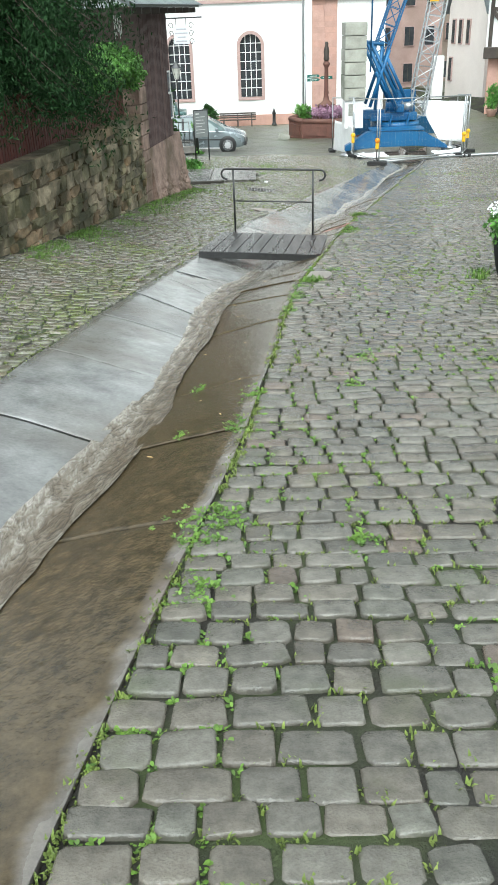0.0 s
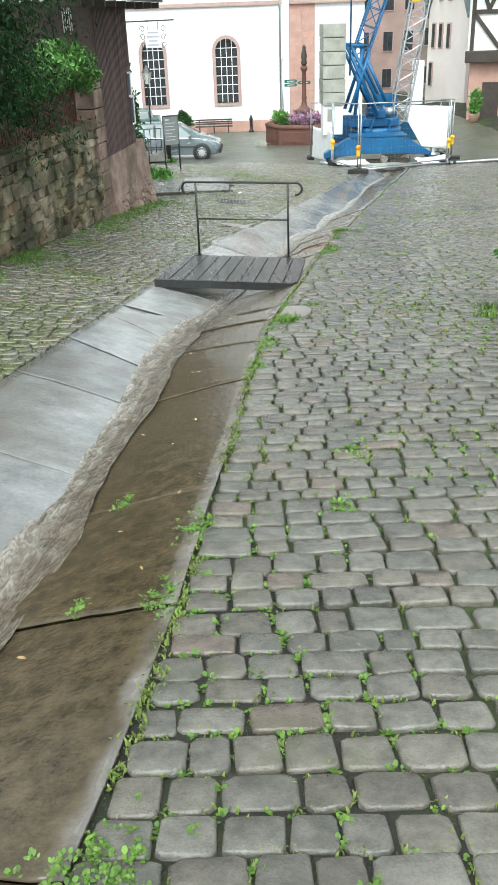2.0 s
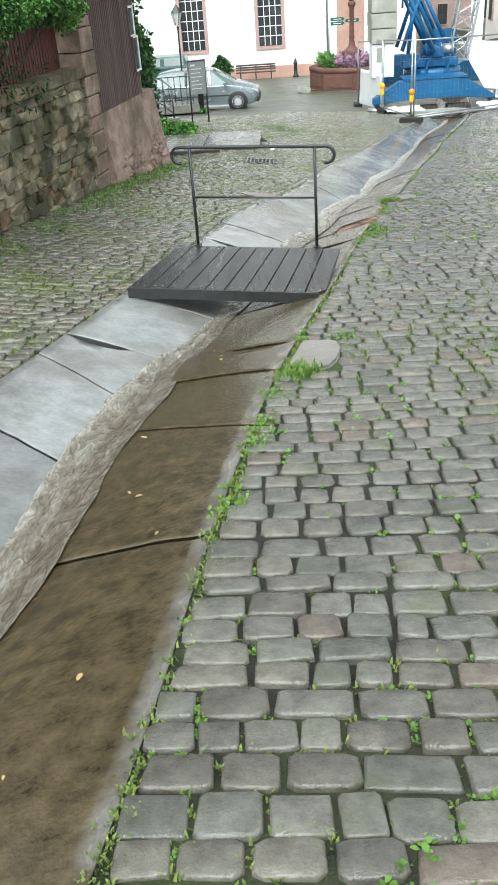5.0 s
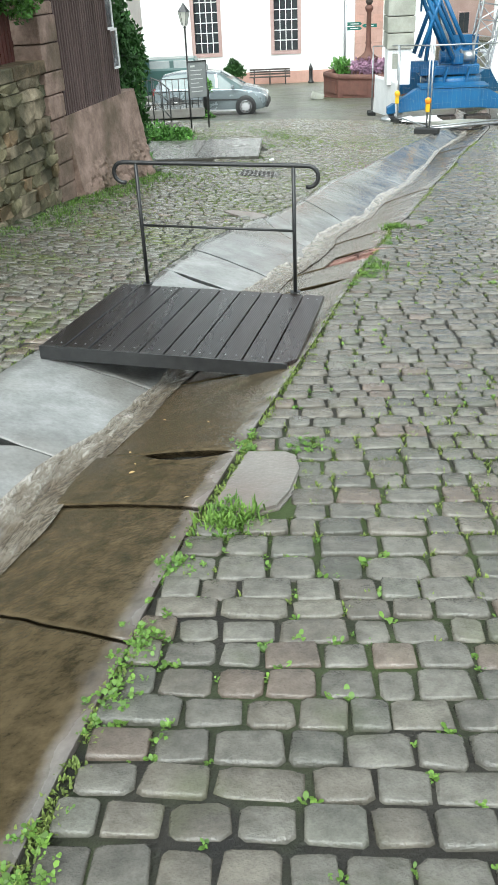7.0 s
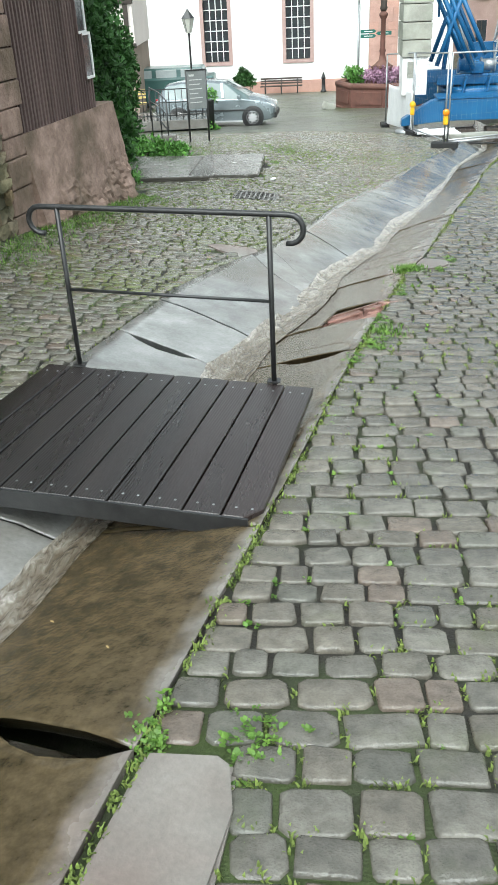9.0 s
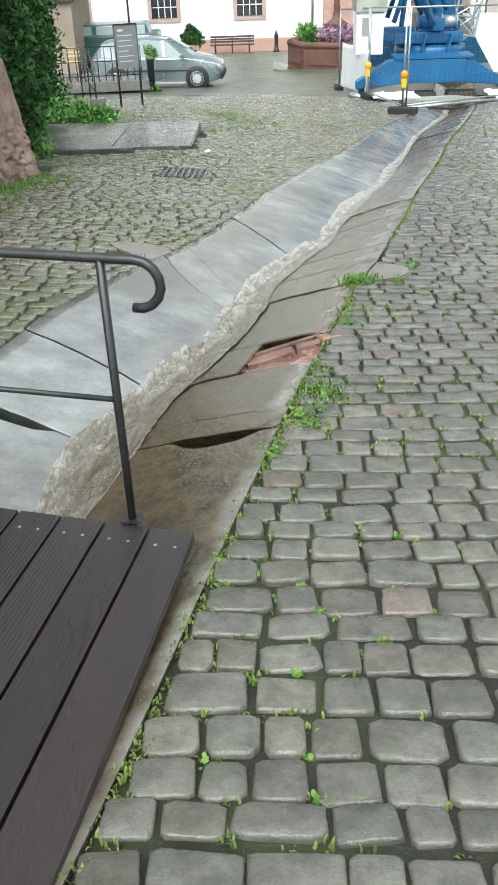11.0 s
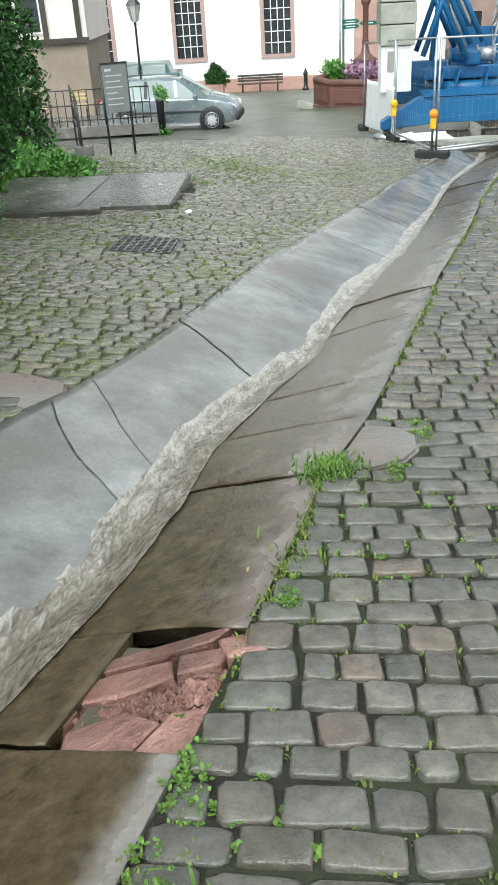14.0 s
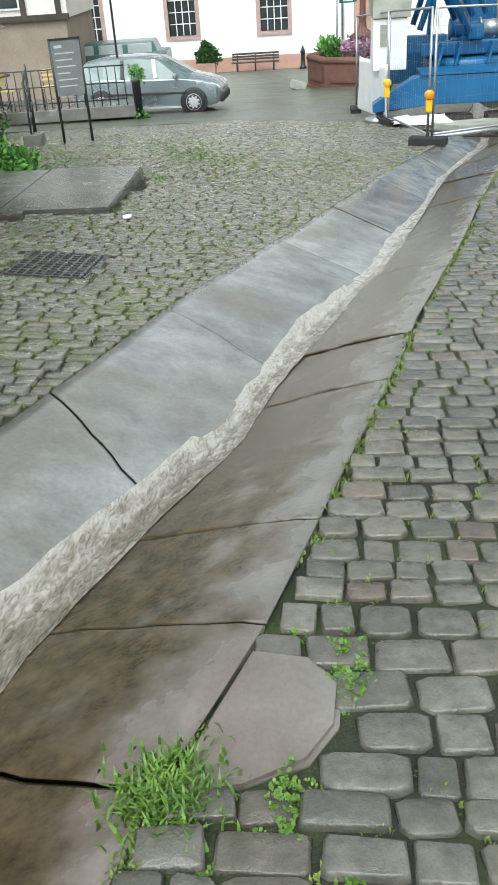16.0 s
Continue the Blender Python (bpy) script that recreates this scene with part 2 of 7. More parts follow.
M_DLEAF = mat("dark_green_leaf", (0.018, 0.055, 0.012), (0.045, 0.12, 0.025), 6, 0.5, 0.05, spread=0.4, spec=0.3)
M_IVY = mat("bright_shrub_leaf", (0.06, 0.17, 0.025), (0.13, 0.30, 0.05), 5, 0.4, 0.05, spread=0.4)
M_SHRUB = mat("fresh_shrub_leaf", (0.055, 0.15, 0.024), (0.12, 0.27, 0.05), 5, 0.4, 0.05, spread=0.45)
M_NEEDLE = mat("dark_conifer_needles", (0.008, 0.026, 0.008), (0.02, 0.055, 0.016), 5, 0.6, 0.05, spread=0.4, spec=0.15)
M_BARK = mat("rough_bark", (0.05, 0.04, 0.03), (0.11, 0.09, 0.07), 8, 0.85, 0.8, stretch=(1, 1, 0.3))
M_RUBBER = mat("black_rubber", (0.012, 0.012, 0.012), (0.025, 0.025, 0.025), 10, 0.6, 0.2)
M_YELLOW = mat("yellow_plastic", (0.75, 0.42, 0.01), (0.85, 0.5, 0.02), 8, 0.35, 0.03)
M_ORANGE = mat("amber_lens", (0.8, 0.25, 0.01), (0.85, 0.3, 0.02), 8, 0.2, 0.0)
M_TARP = mat("white_sheeting", (0.7, 0.7, 0.7), (0.82, 0.82, 0.82), 4, 0.4, 0.3)

# ---- helpers for meshes ----


def part(name, bm, material, parent=None, label="", smooth=False):
    me = bpy.data.meshes.new(name)
    bmesh.ops.recalc_face_normals(bm, faces=bm.faces[:])
    bm.to_mesh(me)
    bm.free()
    me.materials.append(material)
    if smooth:
        me.polygons.foreach_set("use_smooth", [True] * len(me.polygons))
    ob = new(name, me)
    if parent:
        ob.parent = parent
    if label:
        tagged(ob, label)
    return ob


def raw(name, verts, faces, material, parent=None, smooth=True):
    me = bpy.data.meshes.new(name)
    me.from_pydata(verts, [], faces)
    me.materials.append(material)
    if smooth:
        me.polygons.foreach_set("use_smooth", [True] * len(me.polygons))
    ob = new(name, me)
    if parent:
        ob.parent = parent
    return ob


def thing(name, m, label, category, group="", kind=""):
    ob = new(name)
    ob.matrix_basis = m
    ob.empty_display_size = 0.1
    return tagged(ob, label, category, group, kind)


def add_box(bm, size, at=(0, 0, 0), rot=(0, 0, 0), bevel=0.0, taper=1.0):
    """A box with its middle at `at`; bevel rounds all its edges; taper shrinks its top."""
    made = bmesh.ops.create_cube(bm, size=1.0)["verts"]
    for v in made:
        v.co = Vector((v.co.x * size[0], v.co.y * size[1], v.co.z * size[2]))
        if v.co.z > 0:
            v.co.x *= taper
            v.co.y *= taper
    if bevel:
        es = {e for v in made for e in v.link_edges}
        made = list({v for f in bmesh.ops.bevel(bm, geom=list(es), offset=bevel, segments=2, affect="EDGES", profile=0.6)["faces"] for v in f.verts} | {v for v in made if v.is_valid})
    m = pose(*at, *rot)
    for v in made:
        v.co = m @ v.co
    return made


def add_tube(bm, pts, r, seg=8, close=True):
    """A round bar along points; r may be a list of radii."""
    pts = [Vector(p) for p in pts]
    rs = r if isinstance(r, (list, tuple)) else [r] * len(pts)
    rings = []
    side = None
    for i, p in enumerate(pts):
        d = (pts[min(i + 1, len(pts) - 1)] - pts[max(i - 1, 0)]).normalized()
        if side is None:
            side = d.orthogonal().normalized()
        side = (side - d * side.dot(d)).normalized()
        up = d.cross(side)
        rings.append([bm.verts.new(p + (side * math.cos(a) + up * math.sin(a)) * rs[i]) for a in [k * math.tau / seg for k in range(seg)]])
    for a, b in zip(rings, rings[1:]):
        for k in range(seg):
            bm.faces.new((a[k], a[(k + 1) % seg], b[(k + 1) % seg], b[k]))
    if close:
        bm.faces.new(rings[0][::-1])
        bm.faces.new(rings[-1])


def add_lathe(bm, prof, seg=20, at=(0, 0, 0)):
    """A turned shape from (radius, height) pairs."""
    rings = [[bm.verts.new((at[0] + r * math.cos(k * math.tau / seg), at[1] + r * math.sin(k * math.tau / seg), at[2] + h)) for k in range(seg)] for r, h in prof]
    for a, b in zip(rings, rings[1:]):
        for k in range(seg):
            bm.faces.new((a[k], a[(k + 1) % seg], b[(k + 1) % seg], b[k]))
    bm.faces.new(rings[0][::-1])
    bm.faces.new(rings[-1])


def add_prism(bm, outline, z0, z1):
    lo = [bm.verts.new((x, y, z0)) for x, y in outline]
    hi = [bm.verts.new((x, y, z1)) for x, y in outline]
    n = len(lo)
    for k in range(n):
        bm.faces.new((lo[k], lo[(k + 1) % n], hi[(k + 1) % n], hi[k]))
    bm.faces.new(lo[::-1])
    bm.faces.new(hi)


def box(name, size, at, material, parent=None, label="", rot=(0, 0, 0), bevel=0.0, taper=1.0):
    bm = bmesh.new()
    add_box(bm, size, at, rot, bevel, taper)
    return part(name, bm, material, parent, label)


def tube(name, pts, r, material, parent=None, label="", seg=8):
    bm = bmesh.new()
    add_tube(bm, pts, r, seg)
    return part(name, bm, material, parent, label, smooth=True)


def lathe(name, prof, at, material, parent=None, label="", seg=20, smooth=True):
    bm = bmesh.new()
    add_lathe(bm, prof, seg, at)
    return part(name, bm, material, parent, label, smooth=smooth)


# ---- the lie of the land: a lane that falls towards a square, with a stone channel ----


def curve(pairs):
    ys, xs = zip(*pairs)
    return lambda y: float(np.interp(y, ys, xs))


fall_at = curve([(-25, 3.0), (0, -0.03), (2.5, -0.335), (5.3, -0.67), (6.74, -0.87), (9.08, -1.15), (11, -1.38), (14.35, -1.755), (18.1, -2.15), (20.8, -2.43), (22.3, -2.59), (25.1, -2.86), (30, -3.27), (39, -3.97), (47, -4.53), (56, -5.2), (66, -5.95), (90, -7.0), (400, -12)])
right_edge = curve([(-25, -4.2), (-3, -0.98), (1.6, -0.42), (2.05, -0.35), (2.46, -0.29), (3.23, -0.16), (4.08, -0.04), (5.03, 0.06), (6.0, 0.17), (6.92, 0.24), (7.7, 0.33), (8.65, 0.45), (10, 0.71), (11.2, 0.96), (12.07, 1.12), (13.06, 1.32),
                    (13.7, 1.45), (14.4, 1.62), (15, 1.76), (15.4, 1.84), (16.1, 2.08), (17.3, 2.38), (18.5, 2.68), (19.1, 2.81), (21.2, 3.38), (23.7, 4.0), (25.1, 4.37), (27, 4.95), (30, 5.8), (36, 7.0), (40, 7.7)])
left_edge = curve([(-25, -5.6), (0, -2.15), (4, -1.82), (6, -1.6), (7, -1.48), (8.35, -1.27), (9.2, -1.11), (10.3, -0.94), (11, -0.82), (13.25, -0.42), (14.8, -0.2), (15.8, 0.1), (16.5, 0.43), (17.16, 0.64), (17.9, 0.83), (18.7, 1.02), (19.75, 1.23),
                   (20.9, 1.58), (21.4, 1.71), (22.7, 2.12), (24.7, 2.72), (25.2, 2.83), (27.2, 3.5), (28, 3.82), (28.8, 4.1), (30, 4.5), (36, 5.9), (40, 6.6)])
water_left = curve([(-25, -5.1), (0, -1.72), (3.9, -1.04), (4.45, -0.94), (4.95, -0.86), (5.6, -0.76), (6.7, -0.68), (7.2, -0.66), (8.3, -0.63), (9.1, -0.52), (9.5, -0.43), (10.15, -0.22), (12.6, 0.28), (13.3, 0.27), (13.65, 0.42), (14.5, 0.62), (15, 0.8), (15.5, 0.9),
                    (16.5, 1.07), (17.1, 1.28), (17.6, 1.48), (18.2, 1.68), (18.9, 1.85), (20, 2.06), (20.9, 2.41), (21.9, 2.74), (22.75, 2.9), (24.9, 3.52), (26.4, 3.84), (27.5, 4.17), (30.1, 5.05), (36, 6.3), (40, 7.0)])
water_right = curve([(-25, -4.6), (0, -1.38), (3.2, -0.84), (3.77, -0.71), (4.3, -0.62), (4.9, -0.55), (5.8, -0.55), (6.4, -0.48), (7.03, -0.40), (8.2, -0.33), (9, -0.18), (9.6, -0.14), (10.2, 0.0), (10.7, 0.08), (12.5, 0.52), (13.2, 0.65), (13.72, 0.71), (14.3, 0.9), (14.75, 1.05), (15.5, 1.21),
                     (16.2, 1.29), (16.7, 1.45), (17.25, 1.62), (17.9, 1.86), (18.6, 1.96), (19.4, 2.18), (21.1, 2.7), (23.4, 3.26), (25.4, 3.71), (27.2, 4.15), (30.2, 5.25), (36, 6.5), (40, 7.2)])
depth_at = curve([(0, 0.22), (10, 0.23), (14, 0.25), (18, 0.29), (20, 0.29), (26, 0.23), (40, 0.19)])


def bed_line(y):
    return (water_left(y) + water_right(y)) / 2


def gz(x, y):
    """Height of the paving, leaving out the channel."""
    left = left_edge(y) - x
    rise = 0.0
    if left > 0:
        rise = min(0.1 * max(0, left - float(np.interp(y, [18, 23], [0, 0.8]))), float(np.interp(y, [18, 22.5, 25, 28], [0.36, 0.13, 0.18, 0.37]))) * float(np.interp(y, [30, 37], [1, 0]))
    elif x > 8.4:
        rise = min(0.3 * (x - 8.4), 1.7) * float(np.interp(y, [40, 58], [0, 1]))
    return fall_at(y) + rise


def cz(x, y):
    """Height of the channel's stone lining: a shallow V with a rounded bottom."""
    b = bed_line(y)
    u = (b - x) / (b - left_edge(y)) if x < b else (x - b) / (right_edge(y) - b)
    u = min(max(u, 0), 1)
    return fall_at(y) - depth_at(y) * (1 - u) ** 1.15 + 0.002


# ---- ground ----
rows = [-25, -15, -8, -4, -2] + [-1 + 0.5 * k for k in range(84)] + [42, 44, 46, 48, 52, 56, 60, 66, 75, 90, 130, 200, 400]
offs = [0.0, 0.4, 0.8, 1.2, 1.6, 2, 2.5, 3, 3.5, 4, 5, 6, 8, 11, 15, 22, 35, 60, 150]
gv, gf = [], []
for y in rows:
    l, r, b = left_edge(y), right_edge(y), bed_line(y)
    dug = fall_at(y) - (0.5 if y < 38 else 0.03)
    line = [(l - o, y, gz(l - o, y) - 0.014) for o in offs[::-1]]
    line += [(l + 0.06, y, dug), (b, y, dug), (r - 0.06, y, dug)]
    line += [(r + o, y, gz(r + o, y) - 0.014) for o in offs]
    gv += line
w = 2 * len(offs) + 3
for j in range(len(rows) - 1):
    for i in range(w - 1):
        gf.append((j * w + i, j * w + i + 1, (j + 1) * w + i + 1, (j + 1) * w + i))
ground = raw("ground", gv, gf, M_JOINT)
tagged(ground, "dark soil and moss between wet cobbles on a falling lane", "ground", kind="structure")

# ---- square paving beyond the laid stones ----


def paving_material():
    m = mat("small_square_setts", (0.11, 0.11, 0.095), (0.18, 0.18, 0.155), 1.2, 0.30, 0.2, 60, c=(0.10, 0.12, 0.055), rough2=0.45, stain=0.35)
    n, l = m.node_tree.nodes, m.node_tree.links
    p = n["Principled BSDF"]
    geo = n.new("ShaderNodeNewGeometry")
    br = n.new("ShaderNodeTexBrick")
    br.inputs["Scale"].default_value = 1.0
    br.inputs["Brick Width"].default_value, br.inputs["Row Height"].default_value, br.inputs["Mortar Size"].default_value = 0.17, 0.13, 0.014
    br.inputs["Color1"].default_value, br.inputs["Color2"].default_value, br.inputs["Mortar"].default_value = (1, 1, 1, 1), (0.7, 0.7, 0.7, 1), (0.25, 0.25, 0.2, 1)
    l.new(geo.outputs["Position"], br.inputs["Vector"])
    mx = n.new("ShaderNodeMix")
    mx.data_type, mx.blend_type = "RGBA", "MULTIPLY"
    mx.inputs[0].default_value = 1
    l.new(p.inputs["Base Color"].links[0].from_socket, mx.inputs[6])
    l.new(br.outputs["Color"], mx.inputs[7])
    l.new(mx.outputs[2], p.inputs["Base Color"])
    bp = n.new("ShaderNodeBump")
    bp.inputs["Strength"].default_value, bp.inputs["Distance"].default_value = 0.8, 0.02
    bp.invert = True
    l.new(br.outputs["Fac"], bp.inputs["Height"])
    l.new(p.inputs["Normal"].links[0].from_socket, bp.inputs["Normal"])
    l.new(bp.outputs[0], p.inputs["Normal"])
    return m


M_SETTS = mossy(paving_material(), 0.4, (0.11, 0.13, 0.05))
ys = [33.0 + 0.75 * k for k in range(6)] + [38, 39, 40.5, 42, 44, 46, 48, 52, 56, 60, 66, 75, 90, 130]


def strip(name, edges, label):
    v, f = [], []
    for y in ys:
        a, b = edges(y)
        for k in range(13):
            x = a + (b - a) * k / 12
            v.append((x, y, gz(x, y) + 0.002))
    for j in range(len(ys) - 1):
        for i in range(12):
            f.append((j * 13 + i, j * 13 + i + 1, (j + 1) * 13 + i + 1, (j + 1) * 13 + i))
    return tagged(raw(name, v, f, M_SETTS), label, "pavement", kind="structure")


strip("pavement_square", lambda y: (left_edge(y) - 26, left_edge(y) - 0.02), "wet grey setts of the open square before the church")
strip("pavement_street", lambda y: (right_edge(y) + 0.02, right_edge(y) + 30), "wet grey setts of the street beside the crane")

def outer(name, ys_, near, far_, label):
    """Setts that run on past the stones laid one by one."""
    v, f = [], []
    for y in ys_:
        for k in range(7):
            t = (k / 6) ** 2
            x = near(y) + (far_(y) - near(y)) * t
            v.append((x, y, gz(x, y) - 0.004))
    for j in range(len(ys_) - 1):
        for i in range(6):
            f.append((j * 7 + i, j * 7 + i + 1, (j + 1) * 7 + i + 1, (j + 1) * 7 + i))
    return tagged(raw(name, v, f, M_SETTS), label, "pavement", kind="structure")


RIGHT_REACH = curve([(-25, 0.0), (-0.1, 0.0), (0, 2.0), (4, 2.3), (10, 3.3), (20, 5.0), (33, 6.5)])
LEFT_REACH = curve([(-25, 0.0), (3.4, 0.0), (3.5, 2.2), (10, 2.2), (20, 3.8), (25, 7.5), (33, 9)])
outer("pavement_lane_edge", [-25, -12, -5, -1, -0.1, 0] + list(range(1, 34)), lambda y: right_edge(y) + RIGHT_REACH(y), lambda y: right_edge(y) + 14, "wet setts towards the houses of the lane")
outer("pavement_lane_top", [-25, -12, -5, 0, 2, 3.4], lambda y: left_edge(y) - 0.02, lambda y: left_edge(y) - 5, "wet setts above the garden wall")

# ---- cobbles ----
rng = random.Random(5)


def stone_shape():
    """A rounded, uneven block one unit across: rings of 8 from the joint up to a domed top."""
    c = rng.uniform(0.33, 0.45)
    base = [(0.5, -c), (0.5, c), (c, 0.5), (-c, 0.5), (-0.5, c), (-0.5, -c), (-c, -0.5), (c, -0.5)]
    base = [(x * rng.uniform(0.88, 1.0), y * rng.uniform(0.86, 1.0)) for x, y in base]
    tilt = rng.uniform(-0.004, 0.004), rng.uniform(-0.004, 0.004)
    v = []
    for k, h in ((1.0, -0.09), (1.0, -0.011), (0.965, -0.002), (0.88, 0.0015)):
        v += [(x * k, y * k, h + (tilt[0] * x + tilt[1] * y + rng.uniform(-0.0015, 0.0015)) * (h > -0.01)) for x, y in base]
    v.append((rng.uniform(-0.1, 0.1), rng.uniform(-0.1, 0.1), 0.002 + rng.uniform(-0.003, 0.002)))
    f = []
    for r in (0, 8, 16):
        f += [(r + k, r + (k + 1) % 8, r + 8 + (k + 1) % 8, r + 8 + k) for k in range(8)]
    f += [(24 + k, 24 + (k + 1) % 8, 32) for k in range(8)]
    return v, f


SHAPES = [stone_shape() for _ in range(40)]


def shape_meshes(material):
    out = []
    for v, f in SHAPES:
        me = bpy.data.meshes.new("cobble")
        me.from_pydata(v, [], f)
        me.materials.append(material)
        me.polygons.foreach_set("use_smooth", [True] * len(me.polygons))
        out.append(me)
    return out


SHAPE_MESH, VERGE_MESH = shape_meshes(M_COBBLE), shape_meshes(M_VERGE)

KEEP_OUT = [(0.70, 9.08, 0.14, 0.26), (1.96, 15.72, 0.27, 0.19), (0.17, 16.58, 0.2, 0.14)]  # rounded slabs that reach into the setts
COVERS = [(0.13, 20.7, 0.36, 0.46), (4.75, 18.6, 0.28, 0.5)]  # iron covers


def blocked(x, y):
    for cx, cy, a, b in KEEP_OUT:
        if ((x - cx) / (a + 0.04)) ** 2 + ((y - cy) / (b + 0.04)) ** 2 < 1:
            return True
    for cx, cy, a, b in COVERS:
        if abs(x - cx) < a + 0.0 and abs(y - cy) < b + 0.0:
            return True
    return -2.75 < x < 0.08 and 22.98 < y < 25.3


def lay(start, stop, side, reach, tilt):
    """Rows of stones across the lane, from the channel's edge outwards."""
    out = []
    y = start
    row = 0
    while y < stop:
        d = rng.uniform(0.105, 0.15) if side > 0 else rng.uniform(0.105, 0.14)
        u = rng.uniform(-0.02, 0.01)
        while u < reach(y):
            wdt = rng.choice((0.11, 0.13, 0.14, 0.15, 0.16, 0.17, 0.19, 0.22)) * rng.uniform(0.94, 1.06)
            uc = u + wdt / 2
            edge = right_edge(y) if side > 0 else left_edge(y)
            x = edge + side * (uc + 0.015)
            yy = y + tilt * side * uc + (0.035 if side > 0 else 0.015) * noise.noise((x * 0.9, y * 0.35, 3.0))
            x = (right_edge(yy) if side > 0 else left_edge(yy)) + side * (uc + 0.015)
            wall_x = -2.76 + 0.151 * (yy - 12.2)
            if not blocked(x, yy) and not (side < 0 and x < wall_x + 0.12 and yy < 21):
                z = gz(x, yy) + 0.012 * noise.noise((x * 0.7, yy * 0.7, 9)) + rng.uniform(-0.006, 0.006)
                out.append((x, yy, z, wdt - rng.uniform(-0.002, 0.009), d - rng.uniform(-0.002, 0.010), rng.uniform(-4, 4), rng.uniform(-1.3, 1.3), rng.uniform(-1.3, 1.3), rng.randrange(40)))
            u += wdt
        y += d
        row += 1
    return out


def stone_pose(s):
    x, y, z, a, b, rz, rx, ry, k = s
    slope = math.degrees(math.atan((gz(x, y + 0.2) - gz(x, y - 0.2)) / 0.4))
    side = -math.degrees(math.atan((gz(x + 0.2, y) - gz(x - 0.2, y)) / 0.4)) if x < left_edge(y) - 0.3 else 0
    return Matrix.Translation((x, y, z)) @ Euler((radians(slope + rx), radians(side + ry), radians(rz))).to_matrix().to_4x4() @ Matrix.Diagonal((a, b, 1, 1))


def joined(name, stones, parent):
    vs, fs = [], []
    for s in stones:
        m = stone_pose(s)
        sv_, sf_ = SHAPES[s[8]]
        o = len(vs)
        vs += [tuple(m @ Vector(p)) for p in sv_]
        fs += [tuple(i + o for i in q) for q in sf_]
    ob = raw(name, vs, fs, M_COBBLE if parent is lane else M_VERGE, parent)
    tagged(ob, kind="stuff")
    return ob


right_stones = lay(0.0, 33.0, 1, RIGHT_REACH, -0.03)
left_stones = lay(3.5, 33.0, -1, LEFT_REACH, 0.02)
lane = thing("pavement_lane", Matrix(), "wet grey cobbled lane with weeds in its joints", "pavement", kind="structure")
verge = thing("pavement_verge", Matrix(), "wet mossy cobbles between channel and stone wall", "pavement", kind="structure")


def pick(stones, y0, y1, x1, count):
    near = [s for s in stones if y0 < s[1] < y1 and s[0] < x1(s[1])][:count]
    ids = {id(s) for s in near}
    return near, [s for s in stones if id(s) not in ids]


near_right, far_right = pick(right_stones, 13.4, 17.5, lambda y: right_edge(y) + 1.35, 300)
near_left, far_left = pick(left_stones, 16.5, 22.0, lambda y: 99, 300)
joined("cobbles", far_right, lane)
joined("cobbles", far_left, verge)

# ---- channel lining ----
channel = thing("channel", Matrix(), "shallow stone-lined street channel with running water", "channel", kind="structure")


def slab(name, y0, y1, side, material, skew=0.0, lift=0.0, tip=0.0, u0=0.0, u1=1.0, nx=10, notch=None, skew1=None):
    """One lining stone between the bed and an edge; skew slants its cross joints, tip raises its far end."""
    bm = bmesh.new()
    gap = 0.0035
    steps = (0, 0.012, 0.03, 0.15, 0.3, 0.5, 0.7, 0.85, 0.97, 0.988, 1)
    ny = len(steps) - 1
    grid = []
    for j in range(ny + 1):
        row = []
        for i in range(nx + 1):
            u = u0 + (u1 - u0) * i / nx
            y = y0 + gap + (y1 - y0 - 2 * gap) * steps[j] + (skew + ((skew if skew1 is None else skew1) - skew) * steps[j]) * (u - 0.5) + (0.018 * noise.noise((u * 5, y0 if j < 3 else y1, 6)) if j < 3 or j > ny - 3 else 0)
            if notch and j > ny - 3 and notch[0] <= u <= notch[1]:
                y += notch[2] * (0.55 + 0.45 * math.sin(math.pi * (u - notch[0]) / (notch[1] - notch[0])))
            b, e = bed_line(y), (right_edge(y) if side > 0 else left_edge(y))
            if u == 1.0:
                e -= side * 0.004 + 0.008 * noise.noise((y * 2.2, side, 4))
            x = b + (e - b) * u
            z = cz(x, y) + lift + tip * steps[j] + 0.008 * noise.noise((x * 1.5, y * 1.5, 2))
            if j in (0, ny):
                z -= 0.006
            row.append(bm.verts.new((x, y, z)))
        grid.append(row)
    silt = [(1.2 - 1.0 * (u0 + (u1 - u0) * i / nx) ** 4) * float(np.interp(y0, [12, 15], [1, 0.42])) for j in range(ny + 1) for i in range(nx + 1)]
    for j in range(ny):
        for i in range(nx):
            bm.faces.new((grid[j][i], grid[j][i + 1], grid[j + 1][i + 1], grid[j + 1][i]))
    rim = [grid[0][i] for i in range(nx + 1)] + [grid[j][nx] for j in range(1, ny + 1)] + [grid[ny][i] for i in range(nx - 1, -1, -1)] + [grid[j][0] for j in range(ny - 1, 0, -1)]
    mid_y = (y0 + y1) / 2
    low = [bm.verts.new((v.co.x, v.co.y + (mid_y - v.co.y) * min(1, 0.09 / max(0.1, abs(mid_y - v.co.y))), v.co.z - 0.14)) for v in rim]
    for k in range(len(rim)):
        bm.faces.new((rim[k], rim[(k + 1) % len(rim)], low[(k + 1) % len(rim)], low[k]))
    ob = part(name, bm, material, channel, smooth=False)
    if side > 0:
        at = ob.data.attributes.new("silt", "FLOAT", "POINT")
        at.data.foreach_set("value", silt + [0.3] * (len(ob.data.vertices) - len(silt)))
    ob.data.polygons.foreach_set("use_smooth", [k < nx * ny for k in range(len(ob.data.polygons))])
    return ob


